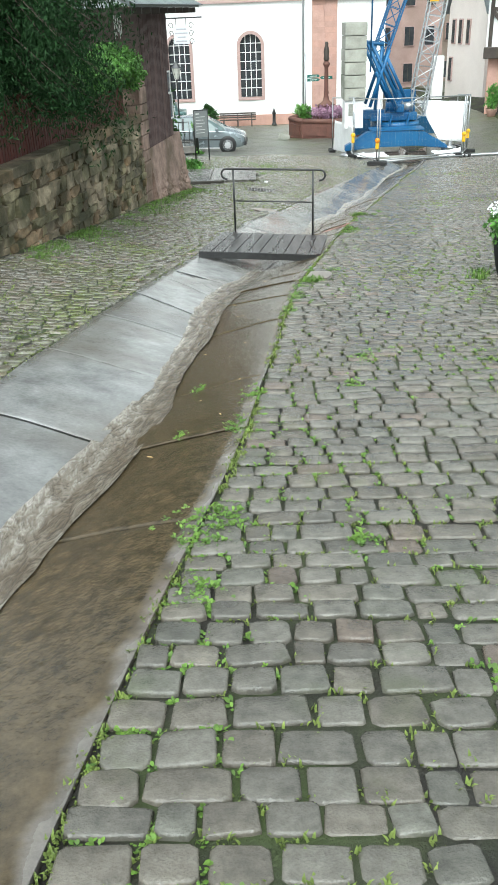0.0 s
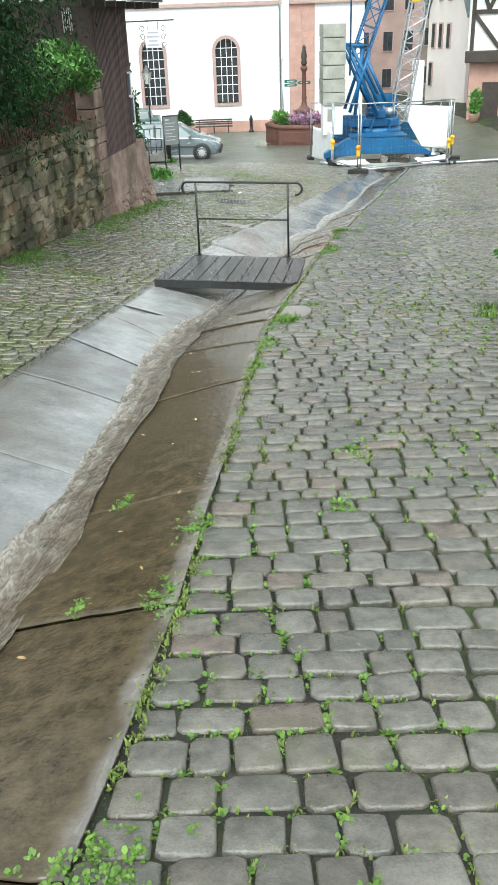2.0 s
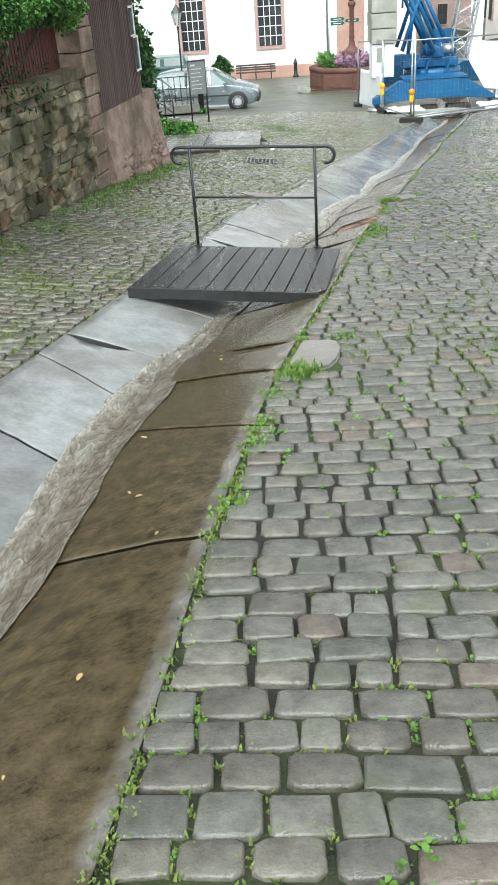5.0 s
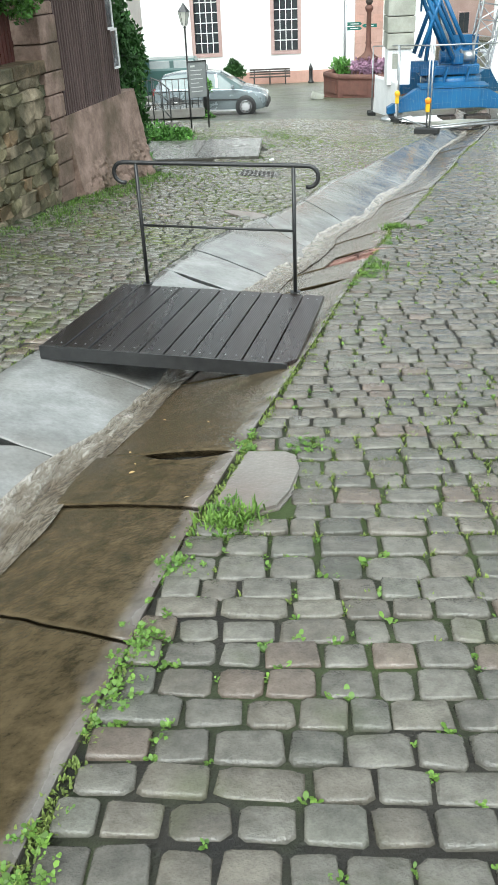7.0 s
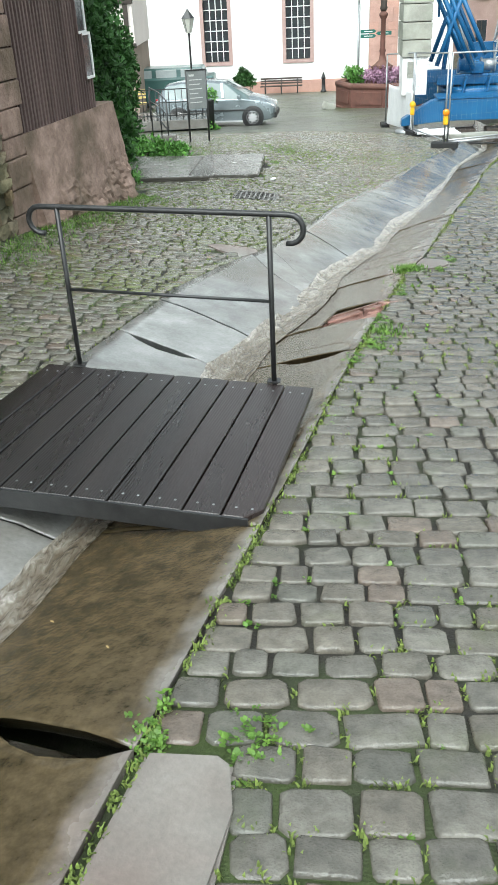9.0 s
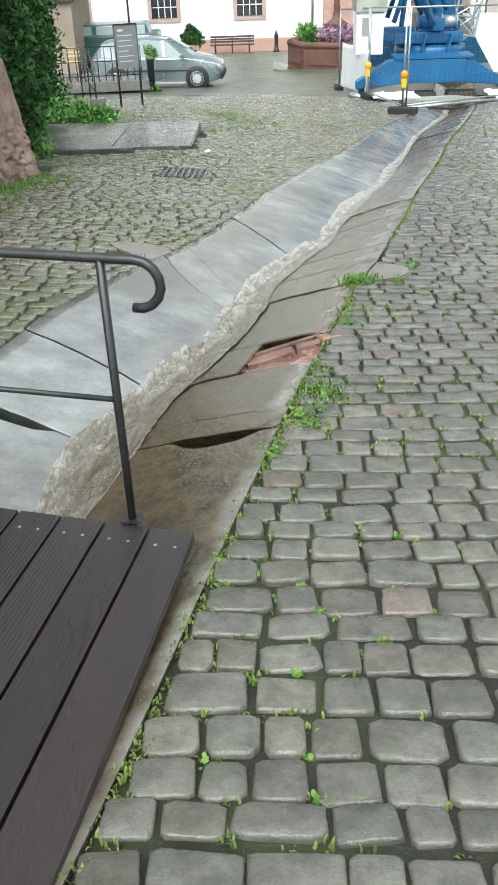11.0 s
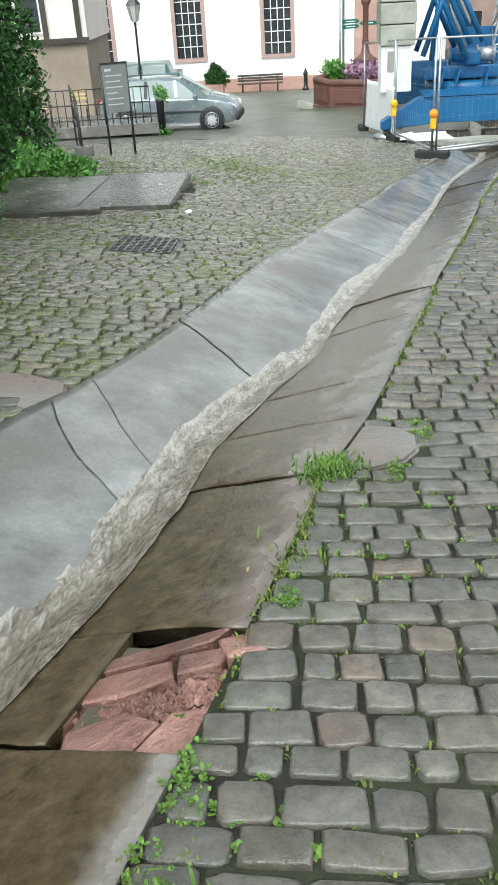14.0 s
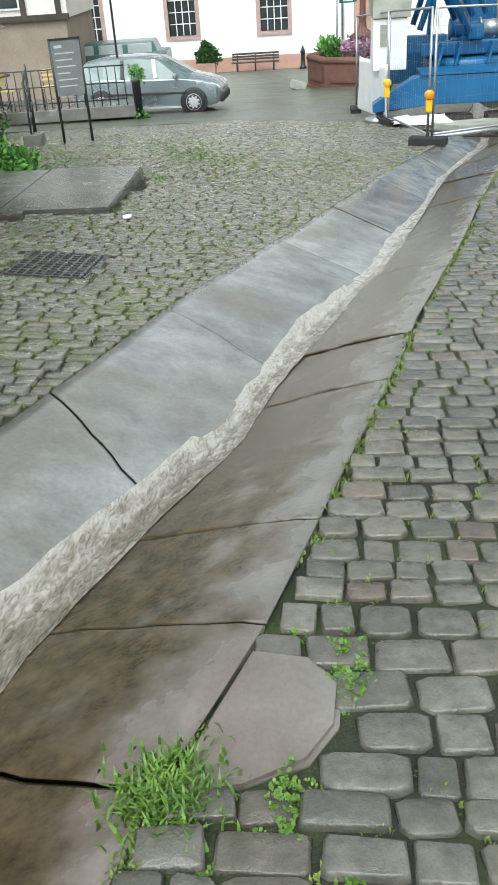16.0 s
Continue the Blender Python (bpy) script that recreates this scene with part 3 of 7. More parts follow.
# cross joints where they meet the outer edge; towards the bed they run on down the lane
RIGHT_JOINTS = [-3.0, -1.2, 0.9, 2.87, 4.0, 5.01, 6.96, 8.0, 8.85, 9.4, 10.6, 13.0, 13.2, 13.85, 14.37, 15.47, 16.09, 16.7, 18.12, 18.9, 20.78, 22.2, 24.0, 25.8, 27.5, 29.4, 31.5, 34.0, 37.5]
rj = random.Random(11)
right_skew = curve([(0, -0.24), (6.9, -0.1), (8, -0.5), (9.4, -0.4), (13, -0.2), (15.5, -0.28), (18, -0.22), (20.8, -0.6), (26, -0.6)])
for a, b in zip(RIGHT_JOINTS, RIGHT_JOINTS[1:]):
    cut = {8.85: (0.48, 0.92, -0.11), 10.6: (0.42, 0.85, -0.11)}.get(a)
    calm = 0.0 if 9 < a < 13.1 else 1.0
    s0, s1 = right_skew(a), right_skew(b)
    if a == 13.85:
        slab("channel_stone", a - s0 / 2, b - s1 / 2, 1, M_SILT, s0, u1=0.5)  # what is left of the broken stone
        continue
    slab("channel_stone", a - s0 / 2, b - s1 / 2, 1, M_SILT, s0, calm * rj.uniform(-0.005, 0.005), calm * rj.uniform(-0.009, 0.004), notch=cut, skew1=s1)
LEFT_JOINTS = [-3.0, -0.5, 1.4, 2.9, 4.4, 5.85, 7.2, 8.2, 9.15, 9.8, 10.9, 12.2, 13.4, 14.25, 15.95, 16.35, 17.65, 19.3, 21.6, 23.3, 25.4, 27.6, 29.4, 31.5, 34.0, 37.5]
left_skew = curve([(0, 0.3), (7, 0.3), (9, 0.6), (9.8, 0.15), (13, 0.2), (14, 0.5), (15.9, 0.95), (17.6, 0.75), (19, 0.6), (22, 0.5)])
for a, b in zip(LEFT_JOINTS, LEFT_JOINTS[1:]):
    cut = {9.15: (0.45, 0.92, -0.09), 12.2: (0.36, 0.82, -0.09)}.get(a)
    calm = 0.3 if 10 < a < 13 else 1.0
    slab("channel_stone", a, b, -1, M_SLABL, left_skew(a), calm * rj.uniform(-0.003, 0.003), calm * rj.uniform(-0.005, 0.005), notch=cut, skew1=left_skew(b))

# ---- the running water ----


def water_material():
    m = bpy.data.materials.new("rushing_muddy_water")
    m.use_nodes = True
    n, l = m.node_tree.nodes, m.node_tree.links
    p = n["Principled BSDF"]
    geo = n.new("ShaderNodeNewGeometry")
    at = n.new("ShaderNodeAttribute")
    at.attribute_name = "across"
    mp = n.new("ShaderNodeMapping")
    mp.inputs["Scale"].default_value = (1.0, 0.3, 1.0)
    mp.inputs["Rotation"].default_value = (0, 0, radians(-10))
    l.new(geo.outputs["Position"], mp.inputs["Vector"])
    big = n.new("ShaderNodeTexNoise")
    big.inputs["Scale"].default_value, big.inputs["Detail"].default_value, big.inputs["Distortion"].default_value = 9, 3, 1.6
    fine = n.new("ShaderNodeTexNoise")
    fine.inputs["Scale"].default_value, fine.inputs["Detail"].default_value, fine.inputs["Distortion"].default_value = 34, 5, 1.8
    for t in (big, fine):
        l.new(mp.outputs[0], t.inputs["Vector"])
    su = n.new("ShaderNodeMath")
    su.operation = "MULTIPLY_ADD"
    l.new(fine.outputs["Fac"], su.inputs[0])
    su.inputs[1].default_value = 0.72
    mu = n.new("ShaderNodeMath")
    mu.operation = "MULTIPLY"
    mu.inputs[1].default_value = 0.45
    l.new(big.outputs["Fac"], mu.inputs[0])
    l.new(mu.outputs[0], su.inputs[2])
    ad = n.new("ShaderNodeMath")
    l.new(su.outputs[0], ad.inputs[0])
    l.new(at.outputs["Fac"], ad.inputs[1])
    # Pale end of the ramp paints foam and silver sparkle into the colour.
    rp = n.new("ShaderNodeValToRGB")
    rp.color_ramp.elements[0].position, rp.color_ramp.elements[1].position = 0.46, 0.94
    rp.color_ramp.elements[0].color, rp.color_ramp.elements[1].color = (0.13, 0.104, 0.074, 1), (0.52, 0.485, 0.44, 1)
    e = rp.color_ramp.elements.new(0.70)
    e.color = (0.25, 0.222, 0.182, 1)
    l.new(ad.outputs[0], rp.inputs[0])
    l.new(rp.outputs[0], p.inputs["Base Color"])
    p.inputs["Roughness"].default_value = 0.06
    p.inputs["IOR"].default_value = 1.33
    p.inputs["Transmission Weight"].default_value = 0.2
    b1 = n.new("ShaderNodeBump")
    b1.inputs["Strength"].default_value, b1.inputs["Distance"].default_value = 1.0, 0.012
    l.new(fine.outputs["Fac"], b1.inputs["Height"])
    b2 = n.new("ShaderNodeBump")
    b2.inputs["Strength"].default_value, b2.inputs["Distance"].default_value = 1.0, 0.04
    l.new(big.outputs["Fac"], b2.inputs["Height"])
    l.new(b1.outputs[0], b2.inputs["Normal"])
    l.new(b2.outputs[0], p.inputs["Normal"])
    return m


M_WATER = water_material()
wv, wf, wa = [], [], []
NX = 14
yy = -2.0
n_rows = 0
while yy < 37.4:
    b = bed_line(yy)
    half_r = water_right(yy) - b + 0.022 * noise.noise((0, yy * 1.8, 1)) + 0.014 * noise.noise((5, yy * 5.3, 1))
    half_l = b - water_left(yy) + 0.03 * noise.noise((9, yy * 1.7, 1)) + 0.02 * noise.noise((5, yy * 4.9, 1))
    for i in range(NX + 1):
        u = -1 + 2 * i / NX
        x = b + (u * half_r if u > 0 else u * half_l)
        fl = 0.5 * noise.noise((x * 9, yy * 4.5, 0)) + 0.35 * noise.noise((x * 22, yy * 13, 4))
        z = cz(x, yy) * 0.75 + cz(b, yy) * 0.25 + 0.022 * (1 - u * u) + 0.018 * fl * (1.05 - abs(u))
        if abs(u) == 1:
            z = cz(x, yy) + 0.004
        z = max(z, cz(x, yy) + 0.004)
        wv.append((x, yy, z))
        # Colour shift: foam at the edges, painted sparkle on crests and down the lane.
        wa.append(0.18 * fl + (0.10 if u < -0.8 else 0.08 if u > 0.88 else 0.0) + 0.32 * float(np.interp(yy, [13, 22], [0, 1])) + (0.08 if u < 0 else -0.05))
    yy += 0.045
    n_rows += 1
for j in range(n_rows - 1):
    for i in range(NX):
        wf.append((j * (NX + 1) + i, j * (NX + 1) + i + 1, (j + 1) * (NX + 1) + i + 1, (j + 1) * (NX + 1) + i))
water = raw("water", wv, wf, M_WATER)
tagged(water, "rushing muddy rainwater in the channel, its white ripples painted for foam and glints", "water", kind="structure")
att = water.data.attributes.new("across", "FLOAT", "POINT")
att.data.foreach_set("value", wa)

# ---- footbridge ----
NL, NR, FR, FL = Vector((-0.74, 10.92, -1.297)), Vector((0.83, 10.62, -1.32)), Vector((1.03, 11.95, -1.389)), Vector((-0.48, 12.27, -1.37))
bridge = thing("footbridge", Matrix.Translation((0.15, 11.5, -1.45)), "small footbridge of wet dark boards with a black railing", "footbridge")
inv = bridge.matrix_basis.inverted()


def on_deck(u, v):
    return inv @ (NL.lerp(NR, u).lerp(FL.lerp(FR, u), v))


BOARDS = 10
for k in range(BOARDS):
    bm = bmesh.new()
    a, b = k / BOARDS + 0.003, (k + 1) / BOARDS - 0.003
    top = [on_deck(a, 0), on_deck(b, 0), on_deck(b, 1), on_deck(a, 1)]
    if k == BOARDS - 1:
        top = [on_deck(a, 0), on_deck(b - 0.04, 0), on_deck(b, 0.06), on_deck(b, 1), on_deck(a, 1)]
    hi = [bm.verts.new(p) for p in top]
    lo = [bm.verts.new(p - Vector((0, 0, 0.035))) for p in top]
    n_ = len(hi)
    bm.faces.new(hi)
    bm.faces.new(lo[::-1])
    for i in range(n_):
        bm.faces.new((hi[i], hi[(i + 1) % n_], lo[(i + 1) % n_], lo[i]))
    bmesh.ops.bevel(bm, geom=[e for e in bm.edges if all(v in hi for v in e.verts)], offset=0.004, segments=1, affect="EDGES")
    brd = part("board", bm, M_DECK, bridge)
    for v in (0.05, 0.93):
        for u in (0.28, 0.72):
            p = on_deck(a + (b - a) * u, v)
            lathe("screw", [(0.006, 0.0), (0.006, 0.0015), (0.003, 0.002)], p, M_STEEL, brd, seg=8)
for v in (0.02, 0.5, 0.98):
    bm = bmesh.new()
    pts = [on_deck(0.1, v - 0.018), on_deck(0.9, v - 0.018), on_deck(0.9, v + 0.018), on_deck(0.1, v + 0.018)]
    hi = [bm.verts.new(p - Vector((0, 0, 0.036))) for p in pts]
    lo = [bm.verts.new(p - Vector((0, 0, 0.085))) for p in pts]
    bm.faces.new(hi)
    bm.faces.new(lo[::-1])
    for i in range(4):
        bm.faces.new((hi[i], hi[(i + 1) % 4], lo[(i + 1) % 4], lo[i]))
    part("joist", bm, M_DARK, bridge, "dark wet beam under the boards")
bm = bmesh.new()
pts = [on_deck(0.0, -0.012), on_deck(0.97, -0.012), on_deck(0.97, -0.002), on_deck(0.0, -0.002)]
hi = [bm.verts.new(p - Vector((0, 0, 0.001))) for p in pts]
lo = [bm.verts.new(p - Vector((0, 0, 0.085))) for p in pts]
bm.faces.new(hi)
bm.faces.new(lo[::-1])
for i in range(4):
    bm.faces.new((hi[i], hi[(i + 1) % 4], lo[(i + 1) % 4], lo[i]))
part("edge_board", bm, M_IRON, bridge, "black edge strip along the boards' ends")
pl, pr = inv @ Vector((-0.285, 12.24, -1.385)), inv @ Vector((0.82, 12.01, -1.395))
H = 0.895
along = (pr - pl).normalized()


def curl(p, d):
    """The rail's end: out past the post, then rolled down and back."""
    c = p + d * 0.10 + Vector((0, 0, H - 0.066))
    return [c + d * 0.07 * math.cos(a) + Vector((0, 0, 0.07 * math.sin(a))) for a in [radians(90 - 24 * k) for k in range(9)]]


tube("handrail", curl(pl, -along)[::-1] + [pl + Vector((0, 0, H + 0.004)), (pl + pr) / 2 + Vector((0, 0, H + 0.004)), pr + Vector((0, 0, H + 0.004))] + curl(pr, along), 0.0145, M_IRON, bridge, "black painted handrail with curled ends", seg=10)
tube("mid_rail", [pl + Vector((0, 0, 0.46)), pr + Vector((0, 0, 0.46))], 0.009, M_IRON, bridge)
for p in (pl, pr):
    post = tube("post", [p + Vector((0, 0, -0.06)), p + Vector((0, 0, H))], 0.0135, M_IRON, bridge)
    box("foot_plate", (0.07, 0.05, 0.008), p + Vector((0, 0, 0.02)), M_IRON, post)

# ---- foliage helpers ----


def add_leaf(vs, fs, p, size, r, up=0.3, long=1.6):
    d = Vector((r.gauss(0, 1), r.gauss(0, 1), r.gauss(0, 1) + up)).normalized()
    s = d.cross(Vector((r.gauss(0, 1), r.gauss(0, 1), r.gauss(0, 1)))).normalized()
    o = len(vs)
    p = Vector(p)
    fold = d.cross(s) * size * 0.18
    for q in (p, p + d * size * long * 0.45 + s * size * 0.5 + fold, p + d * size * long, p + d * size * long * 0.45 - s * size * 0.5 + fold):
        vs.append(tuple(q))
    fs.append((o, o + 1, o + 2))
    fs.append((o, o + 2, o + 3))


def leaf_cloud(blobs, count, size, seed, up=0.3, long=1.6):
    """Leaves in lumpy clusters: blobs of (centre, radii)."""
    r = random.Random(seed)
    vs, fs = [], []
    total = sum(a * b * c for _, (a, b, c) in blobs)
    for c, rad in blobs:
        for _ in range(max(6, int(count * rad[0] * rad[1] * rad[2] / total))):
            d = Vector((r.gauss(0, 1), r.gauss(0, 1), r.gauss(0, 1))).normalized() * (0.45 + 0.6 * r.random())
            p = Vector(c) + Vector((d.x * rad[0], d.y * rad[1], d.z * rad[2]))
            p += Vector((noise.noise(p * 3), noise.noise(p * 3 + Vector((7, 0, 0))), noise.noise(p * 3 + Vector((0, 9, 0))))) * 0.12
            add_leaf(vs, fs, p, size * r.uniform(0.6, 1.3), r, up, long)
    return vs, fs


# ---- garden wall of sandstone blocks ----
WD = Vector((0.15, 0.9887, 0)).normalized()
WN = Vector((WD.y, -WD.x, 0))  # towards the lane
W0 = Vector((-2.2, 15.95, 0))


def on_wall(s, z, out=0.0):
    """A place s metres along the wall from its reference, at height z, out from its face."""
    p = W0 + WD * s + WN * out
    return Vector((p.x, p.y, z))


def wall_box(bm, s0, s1, z0, z1, o0, o1, bevel=0.0):
    c = (on_wall(s0, z0, o0) + on_wall(s1, z1, o1)) / 2
    add_box(bm, (abs(o1 - o0), abs(s1 - s0), abs(z1 - z0)), c, (0, 0, -math.degrees(math.atan2(WD.x, WD.y))), bevel)


def ground_at_wall(s):
    p = on_wall(s, 0, 0.05)
    return gz(p.x, p.y)


garden_wall = thing("wall_garden", Matrix(), "old mossy sandstone garden wall with a stone coping", "wall", kind="structure")
bm = bmesh.new()
for k in range(12):
    s0, s1 = -11 + k, -10 + k
    if s1 > 0.62:
        s1 = 0.62
    wall_box(bm, s0, s1, ground_at_wall(s0) - 0.5, -0.27, -0.45, -0.03)
part("core", bm, M_MORTAR, garden_wall, "dark mortar behind the blocks")
rw = random.Random(21)
z = -0.28
block_mesh = []
for _ in range(14):
    bm = bmesh.new()
    vs = add_box(bm, (1, 1, 1))
    bmesh.ops.subdivide_edges(bm, edges=bm.edges[:], cuts=1)
    for v in bm.verts:
        v.co *= 1 - 0.06 * (abs(v.co.x) > 0.4 and abs(v.co.y) > 0.4 and abs(v.co.z) > 0.4)
        v.co += Vector((rw.uniform(-0.14, 0.14), rw.uniform(-0.045, 0.045), rw.uniform(-0.07, 0.07)))
    me = bpy.data.meshes.new("wall_block")
    bm.to_mesh(me)
    bm.free()
    me.materials.append(M_WALL)
    block_mesh.append(me)
while z > -2.3:
    h = rw.choice((0.12, 0.15, 0.18, 0.22))
    s = -9.0 + rw.uniform(0, 0.3)
    while s < 0.6:
        w_ = rw.choice((0.16, 0.22, 0.28, 0.36, 0.46))
        e = min(s + w_, 0.62)
        if z > ground_at_wall(s) - 0.15 and e - s > 0.08:
            ob = new("wall_block", rw.choice(block_mesh))
            ob.parent = garden_wall
            c = on_wall((s + e) / 2, z - h / 2, 0.0 - 0.06 + rw.uniform(-0.025, 0.02))
            ob.matrix_basis = Matrix.Translation(c) @ Euler((0, 0, -math.atan2(WD.x, WD.y) + radians(rw.uniform(-1.5, 1.5)))).to_matrix().to_4x4() @ Matrix.Diagonal((0.2, e - s - 0.004, h - 0.004, 1))
        s = e
    z -= h
s = -9.0
while s < 0.6:
    e = min(s + rw.uniform(0.7, 1.2), 0.66)
    bm = bmesh.new()
    wall_box(bm, s + 0.004, e - 0.004, -0.28, -0.15 + rw.uniform(-0.01, 0.01), -0.42, 0.06, 0.015)
    part("coping_stone", bm, M_WALL, garden_wall)
    s = e
# quoin pillar between garden wall and barn
z = -2.1
while z < 0.42:
    h = rw.uniform(0.2, 0.32)
    bm = bmesh.new()
    wall_box(bm, 0.64, 1.14 + rw.uniform(-0.06, 0.04), z, min(z + h, 0.45) - 0.012, -0.4, 0.045 + rw.uniform(-0.01, 0.01), 0.018)
    part("quoin_stone", bm, M_PLINTH, garden_wall, "reddish sandstone quoin block")
    z += h

# ---- board fence on the wall ----
fence = thing("board_fence", Matrix(), "oxblood red board fence standing on the wall coping", "fence")
s = -9.0
while s < 0.5:
    bm = bmesh.new()
    wall_box(bm, s, s + 0.062, -0.14, 0.62 + 0.01 * rw.random(), -0.24, -0.216 + 0.006 * rw.random(), 0.004)
    part("board", bm, M_FENCE, fence)
    s += 0.088
for z in (0.0, 0.45):
    bm = bmesh.new()
    wall_box(bm, -9, 0.55, z, z + 0.07, -0.30, -0.242)
    part("rail", bm, M_FENCE, fence)

# ---- barn ----
barn = thing("barn", Matrix(), "dark weathered timber barn on a rough reddish stone plinth", "barn")
bm = bmesh.new()
NS, NZ = 60, 44
grid = []
for k in range(NS + 1):
    e = k / NS
    row = []
    for m_ in range(NZ + 1):
        f = m_ / NZ
        z_ = -0.82 - 1.95 * f
        s = 1.1 + 2.65 * e + 0.22 * e * f
        out = 0.02 + 0.24 * f
        p = on_wall(s, z_, out)
        rough = f - 0.3 + 0.16 * noise.noise((s * 1.3, z_ * 1.1, 6))
        if rough > 0:
            dist = noise.voronoi(Vector((s * 4.2 + noise.noise((s * 3, z_ * 3, 1)), z_ * 6.5, 0.5)))[0]
            crack = min(1.0, (dist[1] - dist[0]) * 4.0)
            p = p + WN * (0.035 * crack - 0.02 + 0.035 * noise.noise((s * 8, z_ * 8, 3)) + 0.035 * noise.noise((s * 2, z_ * 2, 9))) * min(1, rough * 6)
        else:
            p = p + WN * 0.012 * noise.noise((s * 4, z_ * 4, 3))
        row.append(bm.verts.new(p))
    grid.append(row)
for a, b in zip(grid, grid[1:]):
    for m_ in range(NZ):
        bm.faces.new((a[m_], a[m_ + 1], b[m_ + 1], b[m_]))
for row in (grid[0], grid[-1]):
    back = [bm.verts.new(v.co - WN * 0.6) for v in row]
    for m_ in range(NZ):
        bm.faces.new((row[m_], row[m_ + 1], back[m_ + 1], back[m_]))
tops = [bm.verts.new(row[0].co - WN * 0.6) for row in grid]
for k in range(NS):
    bm.faces.new((grid[k][0], grid[k + 1][0], tops[k + 1], tops[k]))
part("plinth", bm, M_PLINTH, barn, "rough reddish rubble plinth leaning outwards")
bm = bmesh.new()
wall_box(bm, 1.12, 3.22, -0.8, 1.62, -4.0, -0.03)
part("wall", bm, M_BARN, barn)
s = 1.12
while s < 3.2:
    bm = bmesh.new()
    e = min(s + rw.uniform(0.12, 0.17), 3.22)
    wall_box(bm, s + 0.003, e - 0.003, -0.83, 1.6, -0.03, -0.005 + rw.uniform(-0.004, 0.004), 0.003)
    part("board", bm, M_BARN, barn)
    s = e
s = 1.15
while s < 3.2:
    bm = bmesh.new()
    wall_box(bm, s, s + 0.034, -0.82, 1.6, -0.004, 0.022 + rw.uniform(-0.002, 0.003), 0.003)
    part("batten", bm, M_BARN, barn)
    s += rw.uniform(0.072, 0.08)
for s, z0, z1 in ((2.85, 0.05, 0.42), (2.95, -0.45, 0.0)):
    bm = bmesh.new()
    wall_box(bm, s, s + 0.22, z0, z1, -0.02, 0.03)
    win = part("window", bm, M_GLASS, barn, "small dark barn window with a pale frame")
    for a, b, c, d in ((s - 0.03, s, z0 - 0.03, z1 + 0.03), (s + 0.22, s + 0.25, z0 - 0.03, z1 + 0.03), (s, s + 0.22, z1, z1 + 0.03), (s, s + 0.22, z0 - 0.03, z0)):
        bm = bmesh.new()
        wall_box(bm, a, b, c, d, -0.01, 0.045)
        part("frame", bm, M_PAINTW if a >= s and b - a > 0.1 or a > s else M_BARN, win)
# roof: eave board, rafters, slates in rows
bm = bmesh.new()
v = [bm.verts.new(on_wall(a, z_, o)) for a, z_, o in ((-0.8, 1.60, 0.42), (4.6, 1.60, 0.42), (4.6, 3.4, -3.0), (-0.8, 3.4, -3.0), (-0.8, 1.68, 0.42), (4.6, 1.68, 0.42), (4.6, 3.48, -3.0), (-0.8, 3.48, -3.0))]
for f in ((3, 2, 1, 0), (4, 5, 6, 7), (0, 1, 5, 4), (1, 2, 6, 5), (2, 3, 7, 6), (3, 0, 4, 7)):
    bm.faces.new([v[i] for i in f])
part("roof", bm, M_SLATE, barn, "grey slate roof with a wide eave")
slate = bmesh.new()
add_box(slate, (0.26, 0.19, 0.012), bevel=0.002)
slate_me = bpy.data.meshes.new("slate")
slate.to_mesh(slate_me)
slate.free()
slate_me.materials.append(M_SLATE)
for row in range(7):
    for k in range(27):
        t = row * 0.052
        c = on_wall(-0.7 + k * 0.198 + (row % 2) * 0.099, 1.70 + 1.8 * t, 0.40 - 3.42 * t)
        ob = new("slate", slate_me)
        ob.parent = barn
        ob.matrix_basis = Matrix.Translation(c) @ Euler((0, 0, -math.atan2(WD.x, WD.y))).to_matrix().to_4x4() @ Euler((0, radians(26), 0)).to_matrix().to_4x4()
for k in range(9):
    bm = bmesh.new()
    wall_box(bm, -0.6 + k * 0.62, -0.53 + k * 0.62, 1.50, 1.60, -0.1, 0.38)
    part("rafter", bm, M_TIMBER, barn)
bm = bmesh.new()
wall_box(bm, -0.5, 1.12, 0.5, 1.6, -2.6, -2.4)
part("loggia_wall", bm, M_TIMBER, barn, "dark recessed wall under the eave")
chime = thing("wind_chime", Matrix(), "pale wind chime hanging under the eave", "wind chime")
for k in range(5):
    p = on_wall(0.05 + k * 0.1, 1.55, -0.12)
    tube("chime_tube", [p, p - Vector((0, 0, 0.05)), p - Vector((0, 0, 0.42 - 0.05 * (k % 3)))], [0.004, 0.009, 0.009], M_PAINTW, chime, seg=6)

# ---- shrubs and the conifer by the wall ----


def shrub(name, blobs, count, size, material, label, seed, base, twigs=5, up=0.3, category="shrub"):
    t = thing(name, Matrix.Translation(base), label, category)
    r = random.Random(seed)
    iv = Matrix.Translation(base).inverted()
    for c, rad in blobs[:twigs]:
        a = Vector(base)
        b = Vector(c)
        mid = (a + b) / 2 + Vector((r.uniform(-0.1, 0.1), r.uniform(-0.1, 0.1), 0.1))
        tube("stem", [iv @ a, iv @ mid, iv @ b], [0.025, 0.018, 0.008], M_BARK, t, seg=6)
    vs, fs = leaf_cloud(blobs, count, size, seed, up)
    ob = raw("leaves", [tuple(iv @ Vector(p)) for p in vs], fs, material, t, smooth=False)
    return t


